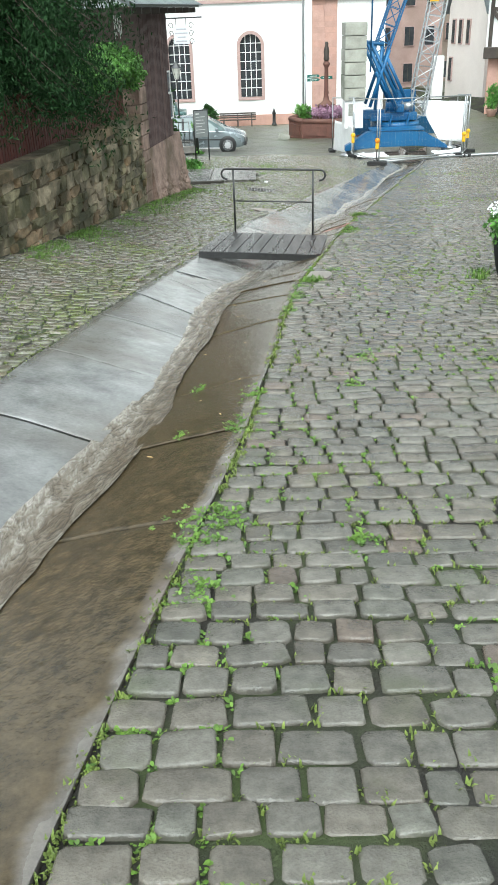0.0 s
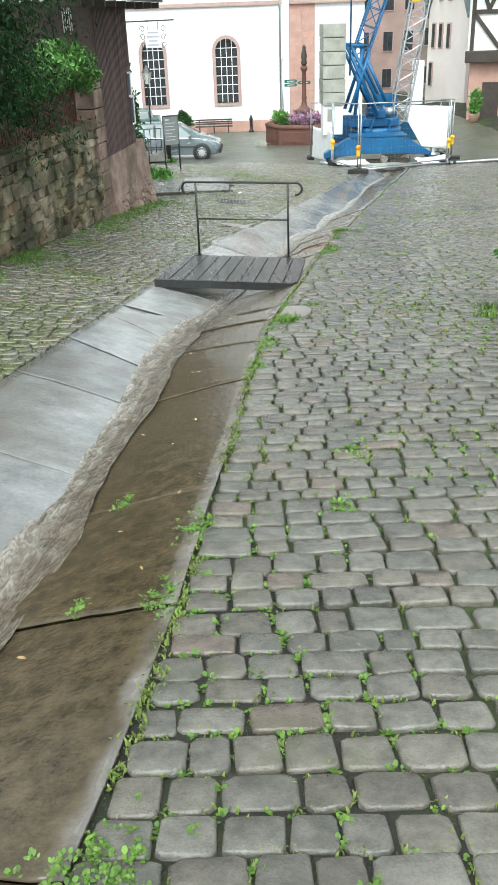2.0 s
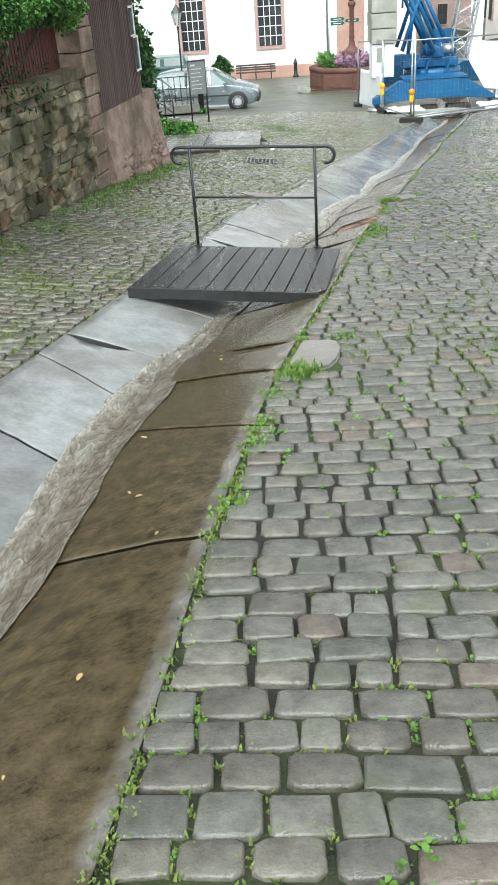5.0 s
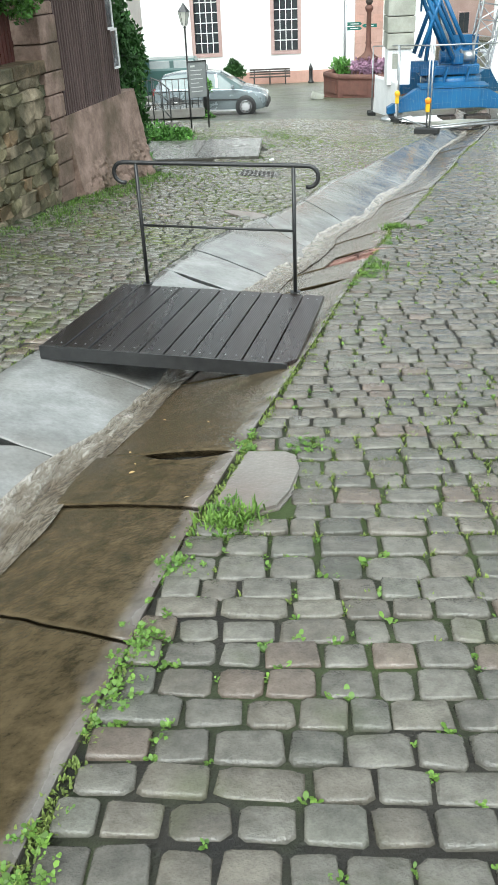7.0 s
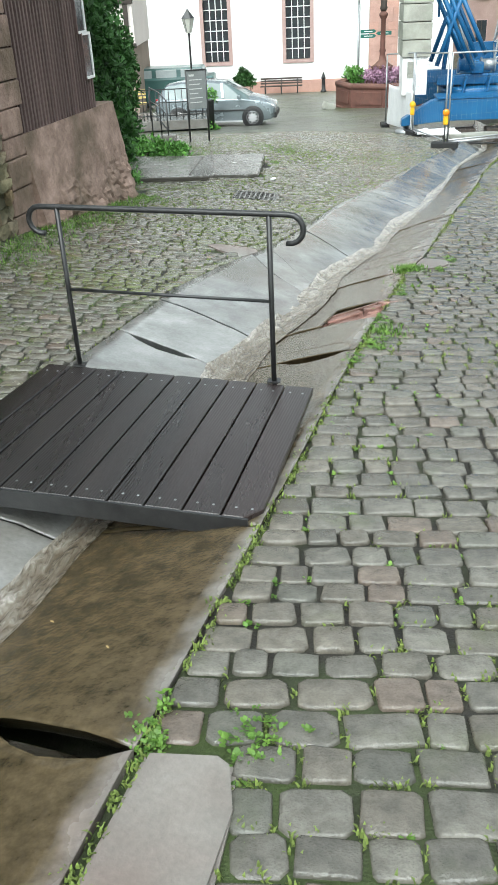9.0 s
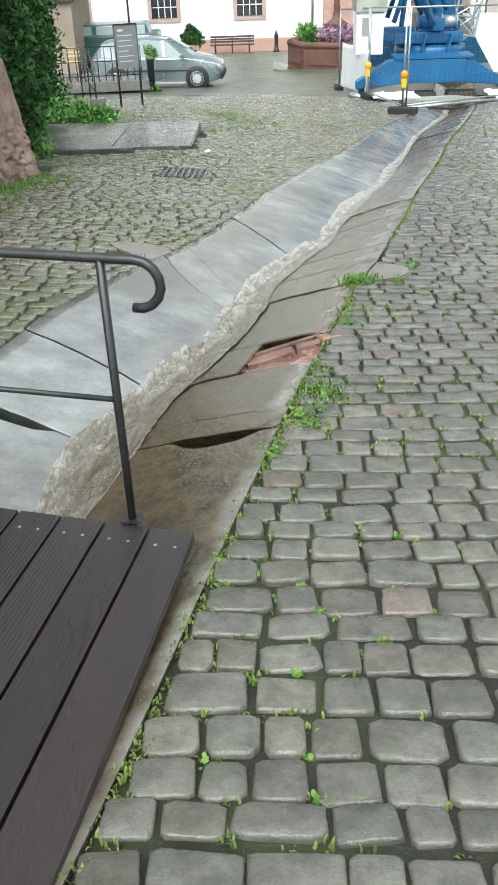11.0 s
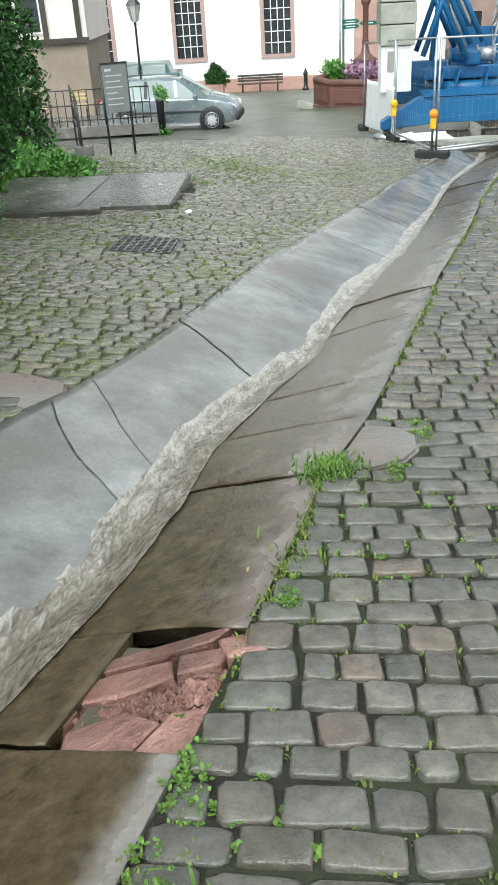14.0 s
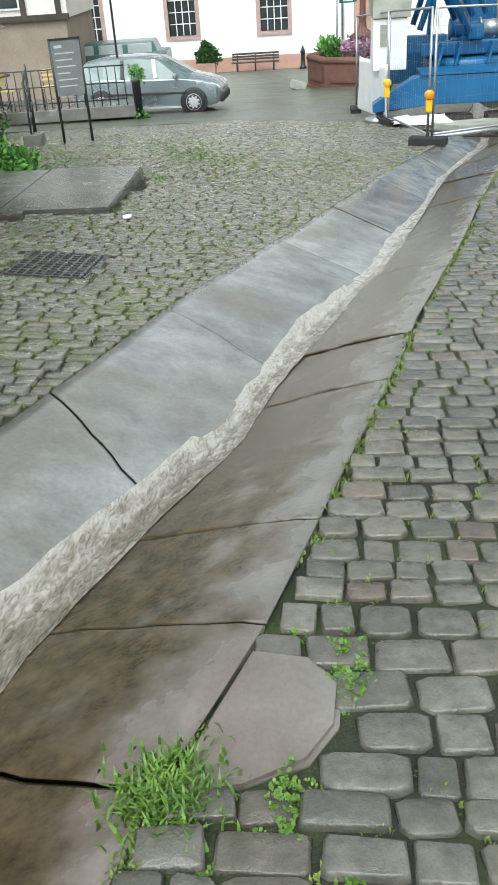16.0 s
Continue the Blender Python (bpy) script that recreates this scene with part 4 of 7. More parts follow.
shrub("climbing_shrub", [(on_wall(-1.0, 0.68, -0.15), (0.4, 0.6, 0.3)), (on_wall(-0.2, 0.75, -0.12), (0.42, 0.55, 0.32)), (on_wall(0.4, 0.6, -0.05), (0.3, 0.45, 0.3)),
                         (on_wall(-1.7, 0.6, -0.1), (0.3, 0.45, 0.28)), (on_wall(-2.6, 0.45, -0.05), (0.22, 0.5, 0.22))], 9500, 0.042, M_SHRUB, "bright green leafy shrub spilling over the board fence", 3, on_wall(-0.8, -0.15, -0.3))
shrub("climbing_ivy", [((-2.35, 20.5, -0.2), (0.3, 0.5, 0.8)), ((-2.45, 21.3, 0.3), (0.35, 0.6, 0.7)), ((-2.3, 22.1, -0.5), (0.38, 0.6, 0.7)), ((-2.5, 22.4, 0.6), (0.42, 0.6, 0.6)),
                       ((-2.1, 21.2, -1.2), (0.35, 0.6, 0.5)), ((-2.6, 23.2, -0.7), (0.5, 0.7, 0.8)), ((-2.9, 21.4, 1.2), (0.45, 0.7, 0.5)), ((-2.2, 21.8, -1.7), (0.35, 0.7, 0.4)), ((-2.75, 24.6, -0.7), (0.5, 0.7, 0.8)), ((-2.95, 25.6, -1.2), (0.5, 0.6, 0.8)), ((-2.7, 24.4, -1.8), (0.4, 0.7, 0.5))], 13000, 0.07, M_DLEAF, "dense dark green ivy climbing behind the barn", 4, (-2.6, 21.8, gz(-2.6, 21.8) - 0.05), 6)
shrub("fern_border", [((x, y, gz(x, y) + 0.12), (0.4, 0.5, 0.22)) for x, y in ((-1.9, 25.7), (-2.2, 26.0), (-2.7, 26.8), (-3.0, 25.8), (-3.3, 27.4), (-2.3, 22.4), (-2.9, 24.2))], 4200, 0.06, M_IVY,
      "bright green herbs growing along the foot of the ivy", 6, (-2.6, 25.8, gz(-2.6, 25.8) - 0.02), 3, up=1.2, category="plants")
shrub("tall_shrub", [((-3.85, 29.6, -2.5), (0.6, 0.6, 0.6)), ((-3.75, 29.5, -1.7), (0.55, 0.6, 0.7)), ((-3.8, 29.6, -0.8), (0.55, 0.6, 0.7)), ((-3.95, 29.7, 0.1), (0.5, 0.6, 0.7)), ((-4.0, 29.6, 0.9), (0.45, 0.5, 0.6)), ((-4.4, 29.8, -0.5), (0.6, 0.6, 1.2))], 7000, 0.07, M_DLEAF,
      "tall dark green shrub beside the stair railing", 23, (-3.9, 29.6, gz(-3.9, 29.6) - 0.05), 5)
conifer = thing("conifer", Matrix.Translation((-3.7, 11.5, -1.0)), "dark green conifer with drooping sprays above the wall", "tree")
iv = conifer.matrix_basis.inverted()
tube("trunk", [(0, 0, -0.6), (0.05, 0.1, 1.5), (0.1, 0.15, 3.2), (0.1, 0.2, 5.5)], [0.2, 0.16, 0.12, 0.04], M_BARK, conifer, seg=10)
rc = random.Random(9)
vs, fs = [], []
for k in range(120):
    h = rc.uniform(2.0, 4.3)
    ang = rc.uniform(-1.5, 0.9)
    ln = rc.uniform(1.1, 2.2) if ang > -0.8 else rc.uniform(0.8, 1.6)
    a = Vector((0.08, 0.15, h))
    tip = a + Vector((math.cos(ang) * ln, math.sin(ang) * ln * 1.2, -0.5 - 0.5 * rc.random()))
    mid = (a + tip) / 2 + Vector((0, 0, 0.25))
    tube("limb", [a, mid, tip], [0.016, 0.011, 0.004], M_BARK, conifer, seg=5)
    for q in range(430):
        t = rc.uniform(0.2, 1.05)
        p = a.lerp(mid, t * 2) if t < 0.5 else mid.lerp(tip, t * 2 - 1)
        p = p + Vector((rc.gauss(0, 0.12), rc.gauss(0, 0.12), rc.gauss(-0.10, 0.10)))
        add_leaf(vs, fs, p, 0.022, rc, -1.1, 3.4)
raw("needles", vs, fs, M_NEEDLE, conifer, smooth=False)
shrub("conifer_hedge", [(on_wall(-2.0 - 0.62 * k, 0.42 + 0.22 * math.sin(k * 1.7) + 0.06 * k, -0.95), (0.45, 0.5, 0.5)) for k in range(9)] + [(on_wall(-1.6 - 0.7 * k, 1.15 + 0.1 * k, -0.75), (0.5, 0.55, 0.4)) for k in range(7)],
      26000, 0.03, M_NEEDLE, "dense dark conifer hedge rising behind the board fence", 19, on_wall(-3.5, -0.2, -0.6), 6, up=-0.4, category="hedge")

# ---- stone platform, sign, steps rail on the verge ----
platform = thing("stone_platform", Matrix(), "low wet platform of two grey stone slabs", "platform")
for nm, pts, dz in (("slab", [(0.03, 23.05), (0.03, 25.05), (-1.15, 25.15), (-1.2, 23.07)], 0.02), ("slab", [(-1.22, 23.07), (-1.17, 25.15), (-2.7, 25.3), (-2.72, 23.1)], 0.0)):
    bm = bmesh.new()
    top = [Vector((x, y, -2.507 + dz)) for x, y in pts]
    hi = [bm.verts.new(p) for p in top]
    lo = [bm.verts.new(p - Vector((0, 0, 0.4))) for p in top]
    bm.faces.new(hi)
    bm.faces.new(lo[::-1])
    for i in range(4):
        bm.faces.new((hi[i], hi[(i + 1) % 4], lo[(i + 1) % 4], lo[i]))
    bmesh.ops.bevel(bm, geom=[e for e in bm.edges if all(v in hi for v in e.verts)], offset=0.015, segments=2, affect="EDGES")
    part(nm, bm, M_SLAB, platform)
kerb = thing("kerb_stone", Matrix(), "low worn kerb stone lying before the platform", "kerb")
bm = bmesh.new()
add_box(bm, (1.9, 0.16, 0.12), (-1.75, 22.75, gz(-1.75, 22.75) + 0.02), (0, 0, 1), 0.02)
part("stone", bm, M_SLAB, kerb)

sign = thing("information_board", Matrix(), "grey information board on two dark posts", "sign")
ga, gb = Vector((-1.88, 28.38, gz(-1.88, 28.38))), Vector((-1.46, 28.56, gz(-1.46, 28.56)))
for p in (ga, gb):
    tube("post", [p - Vector((0, 0, 0.1)), Vector((p.x, p.y, -1.22))], 0.022, M_IRON, sign)
M_PANEL = mat("grey_sign_panel", (0.16, 0.17, 0.17), (0.21, 0.22, 0.22), 3, 0.35, 0.02)
M_PRINT = mat("pale_sign_print", (0.5, 0.5, 0.48), (0.55, 0.55, 0.53), 5, 0.5, 0.0)
mid = (ga + gb) / 2
ang = math.degrees(math.atan2(gb.y - ga.y, gb.x - ga.x))
panel = box("panel", (0.44, 0.035, 0.80), (mid.x, mid.y, -1.65), M_PANEL, sign, rot=(0, 0, ang), bevel=0.008)
frame_top = box("frame", (0.47, 0.05, 0.03), (mid.x, mid.y, -1.235), M_IRON, sign, rot=(0, 0, ang))
nrm = Vector((math.sin(radians(ang)), -math.cos(radians(ang)), 0))
tan = Vector((math.cos(radians(ang)), math.sin(radians(ang)), 0))
for k in range(7):
    ln = (0.12, 0.3, 0.26, 0.3, 0.2, 0.3, 0.28)[k]
    p = mid + nrm * 0.02 + tan * (-0.17 + ln / 2)
    box("text_bar", (ln, 0.004, 0.018 if k else 0.04), (p.x, p.y, -1.34 - k * 0.095), M_PRINT, panel, rot=(0, 0, ang))

handrail = thing("stair_railing", Matrix(), "black iron stair railing with slanted rails", "railing")
hp = [(-2.35, 28.2), (-2.75, 29.6), (-3.3, 31.4)]
hb = [Vector((x, y, gz(x, y))) for x, y in hp]
for k, p in enumerate(hb):
    tube("post", [p - Vector((0, 0, 0.1)), p + Vector((0, 0, 0.95 + 0.15 * k))], 0.018, M_IRON, handrail)
for dz in (0.93, 0.6, 0.28):
    tube("rail", [p + Vector((0, 0, dz + 0.15 * k)) for k, p in enumerate(hb)], 0.014, M_IRON, handrail)
box("block", (0.3, 0.25, 0.22), (-2.35, 28.3, gz(-2.35, 28.3) + 0.08), M_SLAB, thing("stone_block", Matrix(), "dark stone block at the foot of the railing", "stone block"), bevel=0.02)

# ---- iron covers, flower pot ----
M_COVER = mat("wet_worn_cast_iron", (0.05, 0.048, 0.045), (0.11, 0.108, 0.10), 9, 0.22, 0.3, 60, metal=0.5)
for cx, cy, a, b in COVERS:
    slope = math.degrees(math.atan((gz(cx, cy + 0.4) - gz(cx, cy - 0.4)) / 0.8))
    lean = -math.degrees(math.atan((gz(cx + 0.4, cy) - gz(cx - 0.4, cy)) / 0.8))
    cov = thing("iron_cover", pose(cx, cy, gz(cx, cy) - 0.012, slope, lean, 0), "flat wet iron service cover in the paving", "manhole cover")
    box("frame", (2 * a, 2 * b, 0.06), (0, 0, -0.03), M_COVER, cov, bevel=0.004)
    lid = box("lid", (2 * a - 0.07, 2 * b - 0.07, 0.05), (0, 0, -0.021), M_COVER, cov, bevel=0.004)
    if cx < 1:
        for k in range(9):
            box("rib", (0.022, 2 * b - 0.12, 0.016), (-a + 0.075 + k * (2 * a - 0.15) / 8, 0, 0.008), M_COVER, lid)
        for k in range(11):
            box("rib", (2 * a - 0.12, 0.022, 0.016), (0, -b + 0.075 + k * (2 * b - 0.15) / 10, 0.0065), M_COVER, lid)
pot = thing("flower_pot", Matrix.Translation((2.76, 8.85, gz(2.76, 8.85) - 0.01)), "black plastic flower pot with white flowers", "flower pot")
lathe("pot", [(0.16, 0.0), (0.19, 0.1), (0.235, 0.36), (0.25, 0.40), (0.25, 0.43), (0.23, 0.43), (0.22, 0.38)], (0, 0, 0), M_RUBBER, pot, seg=28)
lathe("soil", [(0.0, 0.36), (0.22, 0.38), (0.05, 0.40)], (0, 0, 0), M_JOINT, pot)
vs, fs = leaf_cloud([((0, 0, 0.5), (0.24, 0.24, 0.14)), ((-0.2, -0.05, 0.45), (0.12, 0.14, 0.12))], 700, 0.05, 31, 0.4)
raw("leaves", vs, fs, M_IVY, pot, smooth=False)
vs, fs = leaf_cloud([((0, 0, 0.62), (0.27, 0.27, 0.09))], 900, 0.03, 32, 1.0, 1.0)
raw("blossom", vs, fs, M_PAINTW, pot, smooth=False)

# ---- church ----
church = thing("church", Matrix(), "white rendered church with tall arched windows and rose sandstone trim", "church")
FY, BASE = 66.0, -6.3


def arch(cx, w, z0, spring, n=12):
    """Outline of a round-headed opening, from bottom left round to bottom right."""
    r = w / 2
    return [(cx - r, z0)] + [(cx - r * math.cos(math.pi * k / n), spring + r * math.sin(math.pi * k / n)) for k in range(n + 1)] + [(cx + r, z0)]


def facade(bm, x0, x1, openings, z0, z1, y, thick):
    """A wall with round-headed openings (cx, w, z0, top), cut right through; openings stand in rows of columns."""
    def slab_(a, b, c, d):
        if b - a > 1e-3 and d - c > 1e-3:
            add_box(bm, (b - a, thick, d - c), ((a + b) / 2, y + thick / 2, (c + d) / 2))
    cols = sorted({(cx, w) for cx, w, _, _ in openings})
    x = x0
    for cx, w in cols:
        slab_(x, cx - w / 2, z0, z1)
        z = z0
        for _, _, a, b in sorted(o for o in openings if o[0] == cx):
            slab_(cx - w / 2, cx + w / 2, z, a)
            spring = b - w / 2
            for side in (-1, 1):
                pts = [(cx + side * w / 2, spring), (cx + side * w / 2, b)] + [(cx + side * w / 2 * math.sin(math.pi / 2 * k / 6), spring + w / 2 * math.cos(math.pi / 2 * k / 6)) for k in range(7)]
                f0 = [bm.verts.new((px, y, pz)) for px, pz in pts]
                f1 = [bm.verts.new((px, y + thick, pz)) for px, pz in pts]
                bm.faces.new(f0)
                bm.faces.new(f1[::-1])
                for i in range(len(pts)):
                    bm.faces.new((f0[i], f0[(i + 1) % len(pts)], f1[(i + 1) % len(pts)], f1[i]))
            z = b
        slab_(cx - w / 2, cx + w / 2, z, z1)
        x = cx + w / 2
    slab_(x, x1, z0, z1)


def church_window(cx, w, z0, top):
    spring = top - w / 2
    out = arch(cx, w + 0.44, z0 - 0.22, spring)
    inn = arch(cx, w, z0, spring)
    bm = bmesh.new()
    a = [[bm.verts.new((x, y, z)) for x, z in pts] for pts, y in ((out, FY - 0.05), (inn, FY - 0.05), (inn, FY + 0.3), (out, FY + 0.02))]
    n = len(out)
    for p, q in ((0, 1), (1, 2), (3, 0)):
        for i in range(n):
            bm.faces.new((a[p][i], a[p][(i + 1) % n], a[q][(i + 1) % n], a[q][i]))
    win = part("window", bm, M_FRAME, church, "arched window with a rose sandstone surround")
    bm = bmesh.new()
    f = [bm.verts.new((x, FY + 0.28, z)) for x, z in inn]
    bm.faces.new(f)
    b = [bm.verts.new((x, FY + 0.32, z)) for x, z in inn]
    bm.faces.new(b[::-1])
    for i in range(n):
        bm.faces.new((f[i], f[(i + 1) % n], b[(i + 1) % n], b[i]))
    part("pane", bm, M_GLASS, win)
    for k in (-1, 0, 1):
        hgt = spring + math.sqrt(max(0, (w / 2) ** 2 - (k * w / 4) ** 2)) - z0
        box("glazing_bar", (0.05, 0.05, hgt), (cx + k * w / 4, FY + 0.25, z0 + hgt / 2), M_PAINTW, win)
    rows_ = 7
    for k in range(1, rows_):
        z = z0 + (top - z0) * k / rows_
        half = w / 2 if z < spring else math.sqrt(max(0.01, (w / 2) ** 2 - (z - spring) ** 2))
        box("glazing_bar", (2 * half, 0.05, 0.05), (cx, FY + 0.245, z), M_PAINTW, win)


LOW = [(-15.7, 1.5, -4.0, 0.1), (-10.48, 1.5, -4.0, 0.1), (-5.18, 1.5, -4.0, 0.1), (-0.1, 1.5, -4.0, 0.1)]
UP = [(-15.7, 1.5, 2.7, 6.2), (-10.48, 1.5, 2.7, 6.2), (-5.18, 1.5, 2.7, 6.2), (-0.1, 1.5, 2.7, 6.2)]
bm = bmesh.new()
facade(bm, -22, 3.75, LOW + UP, BASE, 9.5, FY, 0.6)
part("wall", bm, M_WHITE, church, "white lime-rendered wall")
for o in LOW + UP:
    church_window(*o)
box("cornice", (25.75, 0.14, 0.24), (-9.1, FY - 0.065, 2.2), M_FRAME, church, "rose sandstone string course")
box("plinth", (25.75, 0.10, 1.0), (-9.1, FY - 0.048, -5.72), M_PINK, church, "pink sandstone plinth", bevel=0.02)
box("back_wall", (25.7, 0.5, 16), (-9.1, FY + 11, 1.5), M_WHITE, church)
box("pilaster", (0.5, 0.5, 15.8), (4.0, FY + 0.15, 1.6), M_WHITE, church, "white corner pilaster")
tube("downpipe", [(3.62, FY - 0.12, -5.6), (3.62, FY - 0.12, 9)], 0.06, M_STEEL, church, "grey downpipe")
bm = bmesh.new()
for a, b in ((-22.5, -22), ):
    add_box(bm, (0.5, 11, 16), (-22.2, FY + 5.5, 1.5))
add_box(bm, (0.5, 10.4, 16), (3.5, FY + 5.8, 1.5))
part("side_wall", bm, M_WHITE, church)
bm = bmesh.new()
for k in range(2):
    sg = 1 if k else -1
    add_box(bm, (26.6, 7.2, 0.25), (-9.1, FY + 5.5 + sg * 3.0, 12.2), (sg * -35, 0, 0))
part("roof", bm, M_SLATE, church, "slate roof")

# sandstone tower bay beside the nave, laid in blocks
tower = thing("church_tower", Matrix(), "pink sandstone tower bay with a pale rendered flank", "church tower")
box("core", (1.76, 6, 15.8), (5.14, FY + 3.0, 1.6), M_PINK, tower)
rb = random.Random(3)
stone_bm = bmesh.new()
add_box(stone_bm, (1, 1, 1), bevel=0.02)
stone_me = bpy.data.meshes.new("tower_stone")
stone_bm.to_mesh(stone_me)
stone_bm.free()
stone_me.materials.append(M_PINK)
z = -6.2
while z < 6.0:
    h = rb.uniform(0.34, 0.46)
    x = 4.27
    while x < 6.0:
        e = min(x + rb.uniform(0.5, 0.95), 6.02)
        ob = new("tower_stone", stone_me)
        ob.parent = tower
        ob.matrix_basis = Matrix.Translation(((x + e) / 2, FY - 0.02, z + h / 2)) @ Matrix.Diagonal((e - x - 0.012, 0.08, h - 0.012, 1))
        x = e
    z += h
bm = bmesh.new()
facade(bm, 6.02, 9.4, [(7.9, 1.3, 2.7, 6.0)], BASE, 9.5, FY - 0.02, 0.6)
part("flank", bm, M_WHITE, tower, "pale rendered flank wall")
box("cornice", (5.2, 0.2, 0.26), (6.85, FY - 0.14, 2.2), M_FRAME, tower)
bm = bmesh.new()
add_box(bm, (1.3, 0.06, 3.3), (7.9, FY + 0.3, 4.35))
w_ = part("window", bm, M_GLASS, tower)
for k in (-1, 0, 1):
    box("glazing_bar", (0.05, 0.05, 3.3), (7.9 + k * 0.33, FY + 0.25, 4.35), M_PAINTW, w_)
box("roof", (9, 8, 0.4), (6.9, FY + 3, 9.8), M_SLATE, tower)

# ---- houses behind and beside ----
M_ROSEWALL = mat("dull_rose_render", (0.36, 0.24, 0.21), (0.46, 0.33, 0.29), 0.8, 0.8, 0.15, 20, c=(0.30, 0.22, 0.18))
M_BROWNWALL = mat("brown_weathered_render", (0.24, 0.19, 0.15), (0.33, 0.27, 0.22), 0.8, 0.8, 0.15, 20)


def house(label, m, w, d, h, gable, wall, roof_mat, windows, win_size=(0.7, 1.3), timber=False):
    """A house whose front lies along local x at y = 0, with its gable over the front; windows are (x, z) middles on it."""
    t = thing("house", m, label, "house")
    bm = bmesh.new()
    pts = [(0, -1.5), (w, -1.5), (w, h), (w / 2, h + gable), (0, h)]
    f0 = [bm.verts.new((x, 0, z)) for x, z in pts]
    f1 = [bm.verts.new((x, d, z)) for x, z in pts]
    bm.faces.new(f0)
    bm.faces.new(f1[::-1])
    for i in range(5):
        bm.faces.new((f0[i], f0[(i + 1) % 5], f1[(i + 1) % 5], f1[i]))
    part("wall", bm, wall, t)
    sl = math.hypot(w / 2 + 0.4, gable * (w / 2 + 0.4) / (w / 2))
    an = math.degrees(math.atan2(gable, w / 2))
    for sg in (-1, 1):
        bm = bmesh.new()
        add_box(bm, (sl, d + 0.6, 0.16), (w / 2 + sg * (w / 4 + 0.2), d / 2, h + gable / 2 - 0.2 * gable / (w / 2) * 1.0 + 0.12), (0, sg * an, 0))
        part("roof", bm, roof_mat, t)
    for x, z in windows:
        fr = box("window", (win_size[0] + 0.16, 0.10, win_size[1] + 0.16), (x, -0.03, z), M_FRAME, t, bevel=0.01)
        box("pane", (win_size[0], 0.05, win_size[1]), (x, -0.07, z), M_GLASS, fr)
        box("glazing_bar", (0.05, 0.03, win_size[1]), (x, -0.10, z), M_TIMBER, fr)
    return t


wa = math.degrees(math.atan2(58 - 62.8, 14.35 - 13.41))
house("cream rendered gabled house with narrow dark windows", pose(13.3, 63.4, -4.0, 0, 0, wa), 6.0, 7, 5.4, 4.2, M_CREAM, M_SLATE,
      [(1.0, 3.9), (2.1, 3.9), (3.3, 3.9), (1.9, 6.6), (3.2, 6.6), (0.8, 1.6), (2.6, 8.4)], (0.42, 1.35))
house("dull rose townhouse behind the crane", pose(8.6, 84, -5.9), 8.5, 8, 11.0, 4, M_ROSEWALL, M_SLATE,
      [(1.3, 2.0), (3.4, 2.0), (5.5, 2.0), (1.3, 5.0), (3.4, 5.0), (5.5, 5.0), (7.3, 5.0), (1.3, 8.2), (3.4, 8.2), (5.5, 8.2), (7.3, 8.2)], (0.8, 1.5))
house("brown weathered townhouse at the end of the street", pose(16.0, 92, -6.2), 8.0, 8, 11.0, 4, M_BROWNWALL, M_SLATE,
      [(1.3, 2.0), (3.4, 2.0), (5.5, 2.0), (1.3, 5.4), (3.4, 5.4), (5.5, 5.4), (1.3, 8.6), (3.4, 8.6)], (0.8, 1.5))
box("post", (0.7, 0.5, 2.6), (12.15, 60.5, -2.75), M_WHITE, thing("gate_pier", Matrix(), "white rendered gate pier beside the cream house", "gate pier"), bevel=0.03)

timbered = thing("half_timbered_house", pose(12.65, 50.0, -3.9, 0, 0, -14), "half-timbered house with a jettied dark oak upper floor", "house")
box("ground_floor", (7, 6, 3.6), (3.6, 3.3, 1.0), M_PINK, timbered, "sandstone ground floor")
box("door", (0.9, 0.1, 2.0), (1.25, 0.27, 0.75), M_TIMBER, timbered, "dark wooden shop door")
box("shop_window", (1.3, 0.1, 1.3), (3.0, 0.27, 1.1), M_GLASS, timbered)
box("jetty", (7.6, 0.5, 0.55), (3.6, 0.0, 3.0), M_TIMBER, timbered, "heavy carved oak jetty beam", bevel=0.04)
box("upper_wall", (7.4, 6, 3.6), (3.6, 3.0, 5.1), M_WHITE, timbered, "white plaster infill")
for x0, z0, x1, z1 in ((0.1, 3.3, 0.1, 6.9), (1.6, 3.3, 1.6, 6.9), (3.2, 3.3, 3.2, 6.9), (5.0, 3.3, 5.0, 6.9), (0.1, 5.1, 7.2, 5.1), (0.1, 6.8, 7.2, 6.8), (0.15, 5.0, 1.5, 3.4), (0.2, 6.7, 0.85, 5.2), (1.5, 6.7, 0.85, 5.2), (1.7, 3.4, 3.1, 5.0)):
    ln = math.hypot(x1 - x0, z1 - z0)
    box("beam", (0.2, 0.14, ln), ((x0 + x1) / 2, -0.03, (z0 + z1) / 2), M_TIMBER, timbered, rot=(0, math.degrees(math.atan2(x1 - x0, z1 - z0)), 0), bevel=0.015)
box("roof", (8.4, 7.5, 0.4), (3.6, 3.0, 7.3), M_SLATE, timbered, rot=(10, 0, 0))
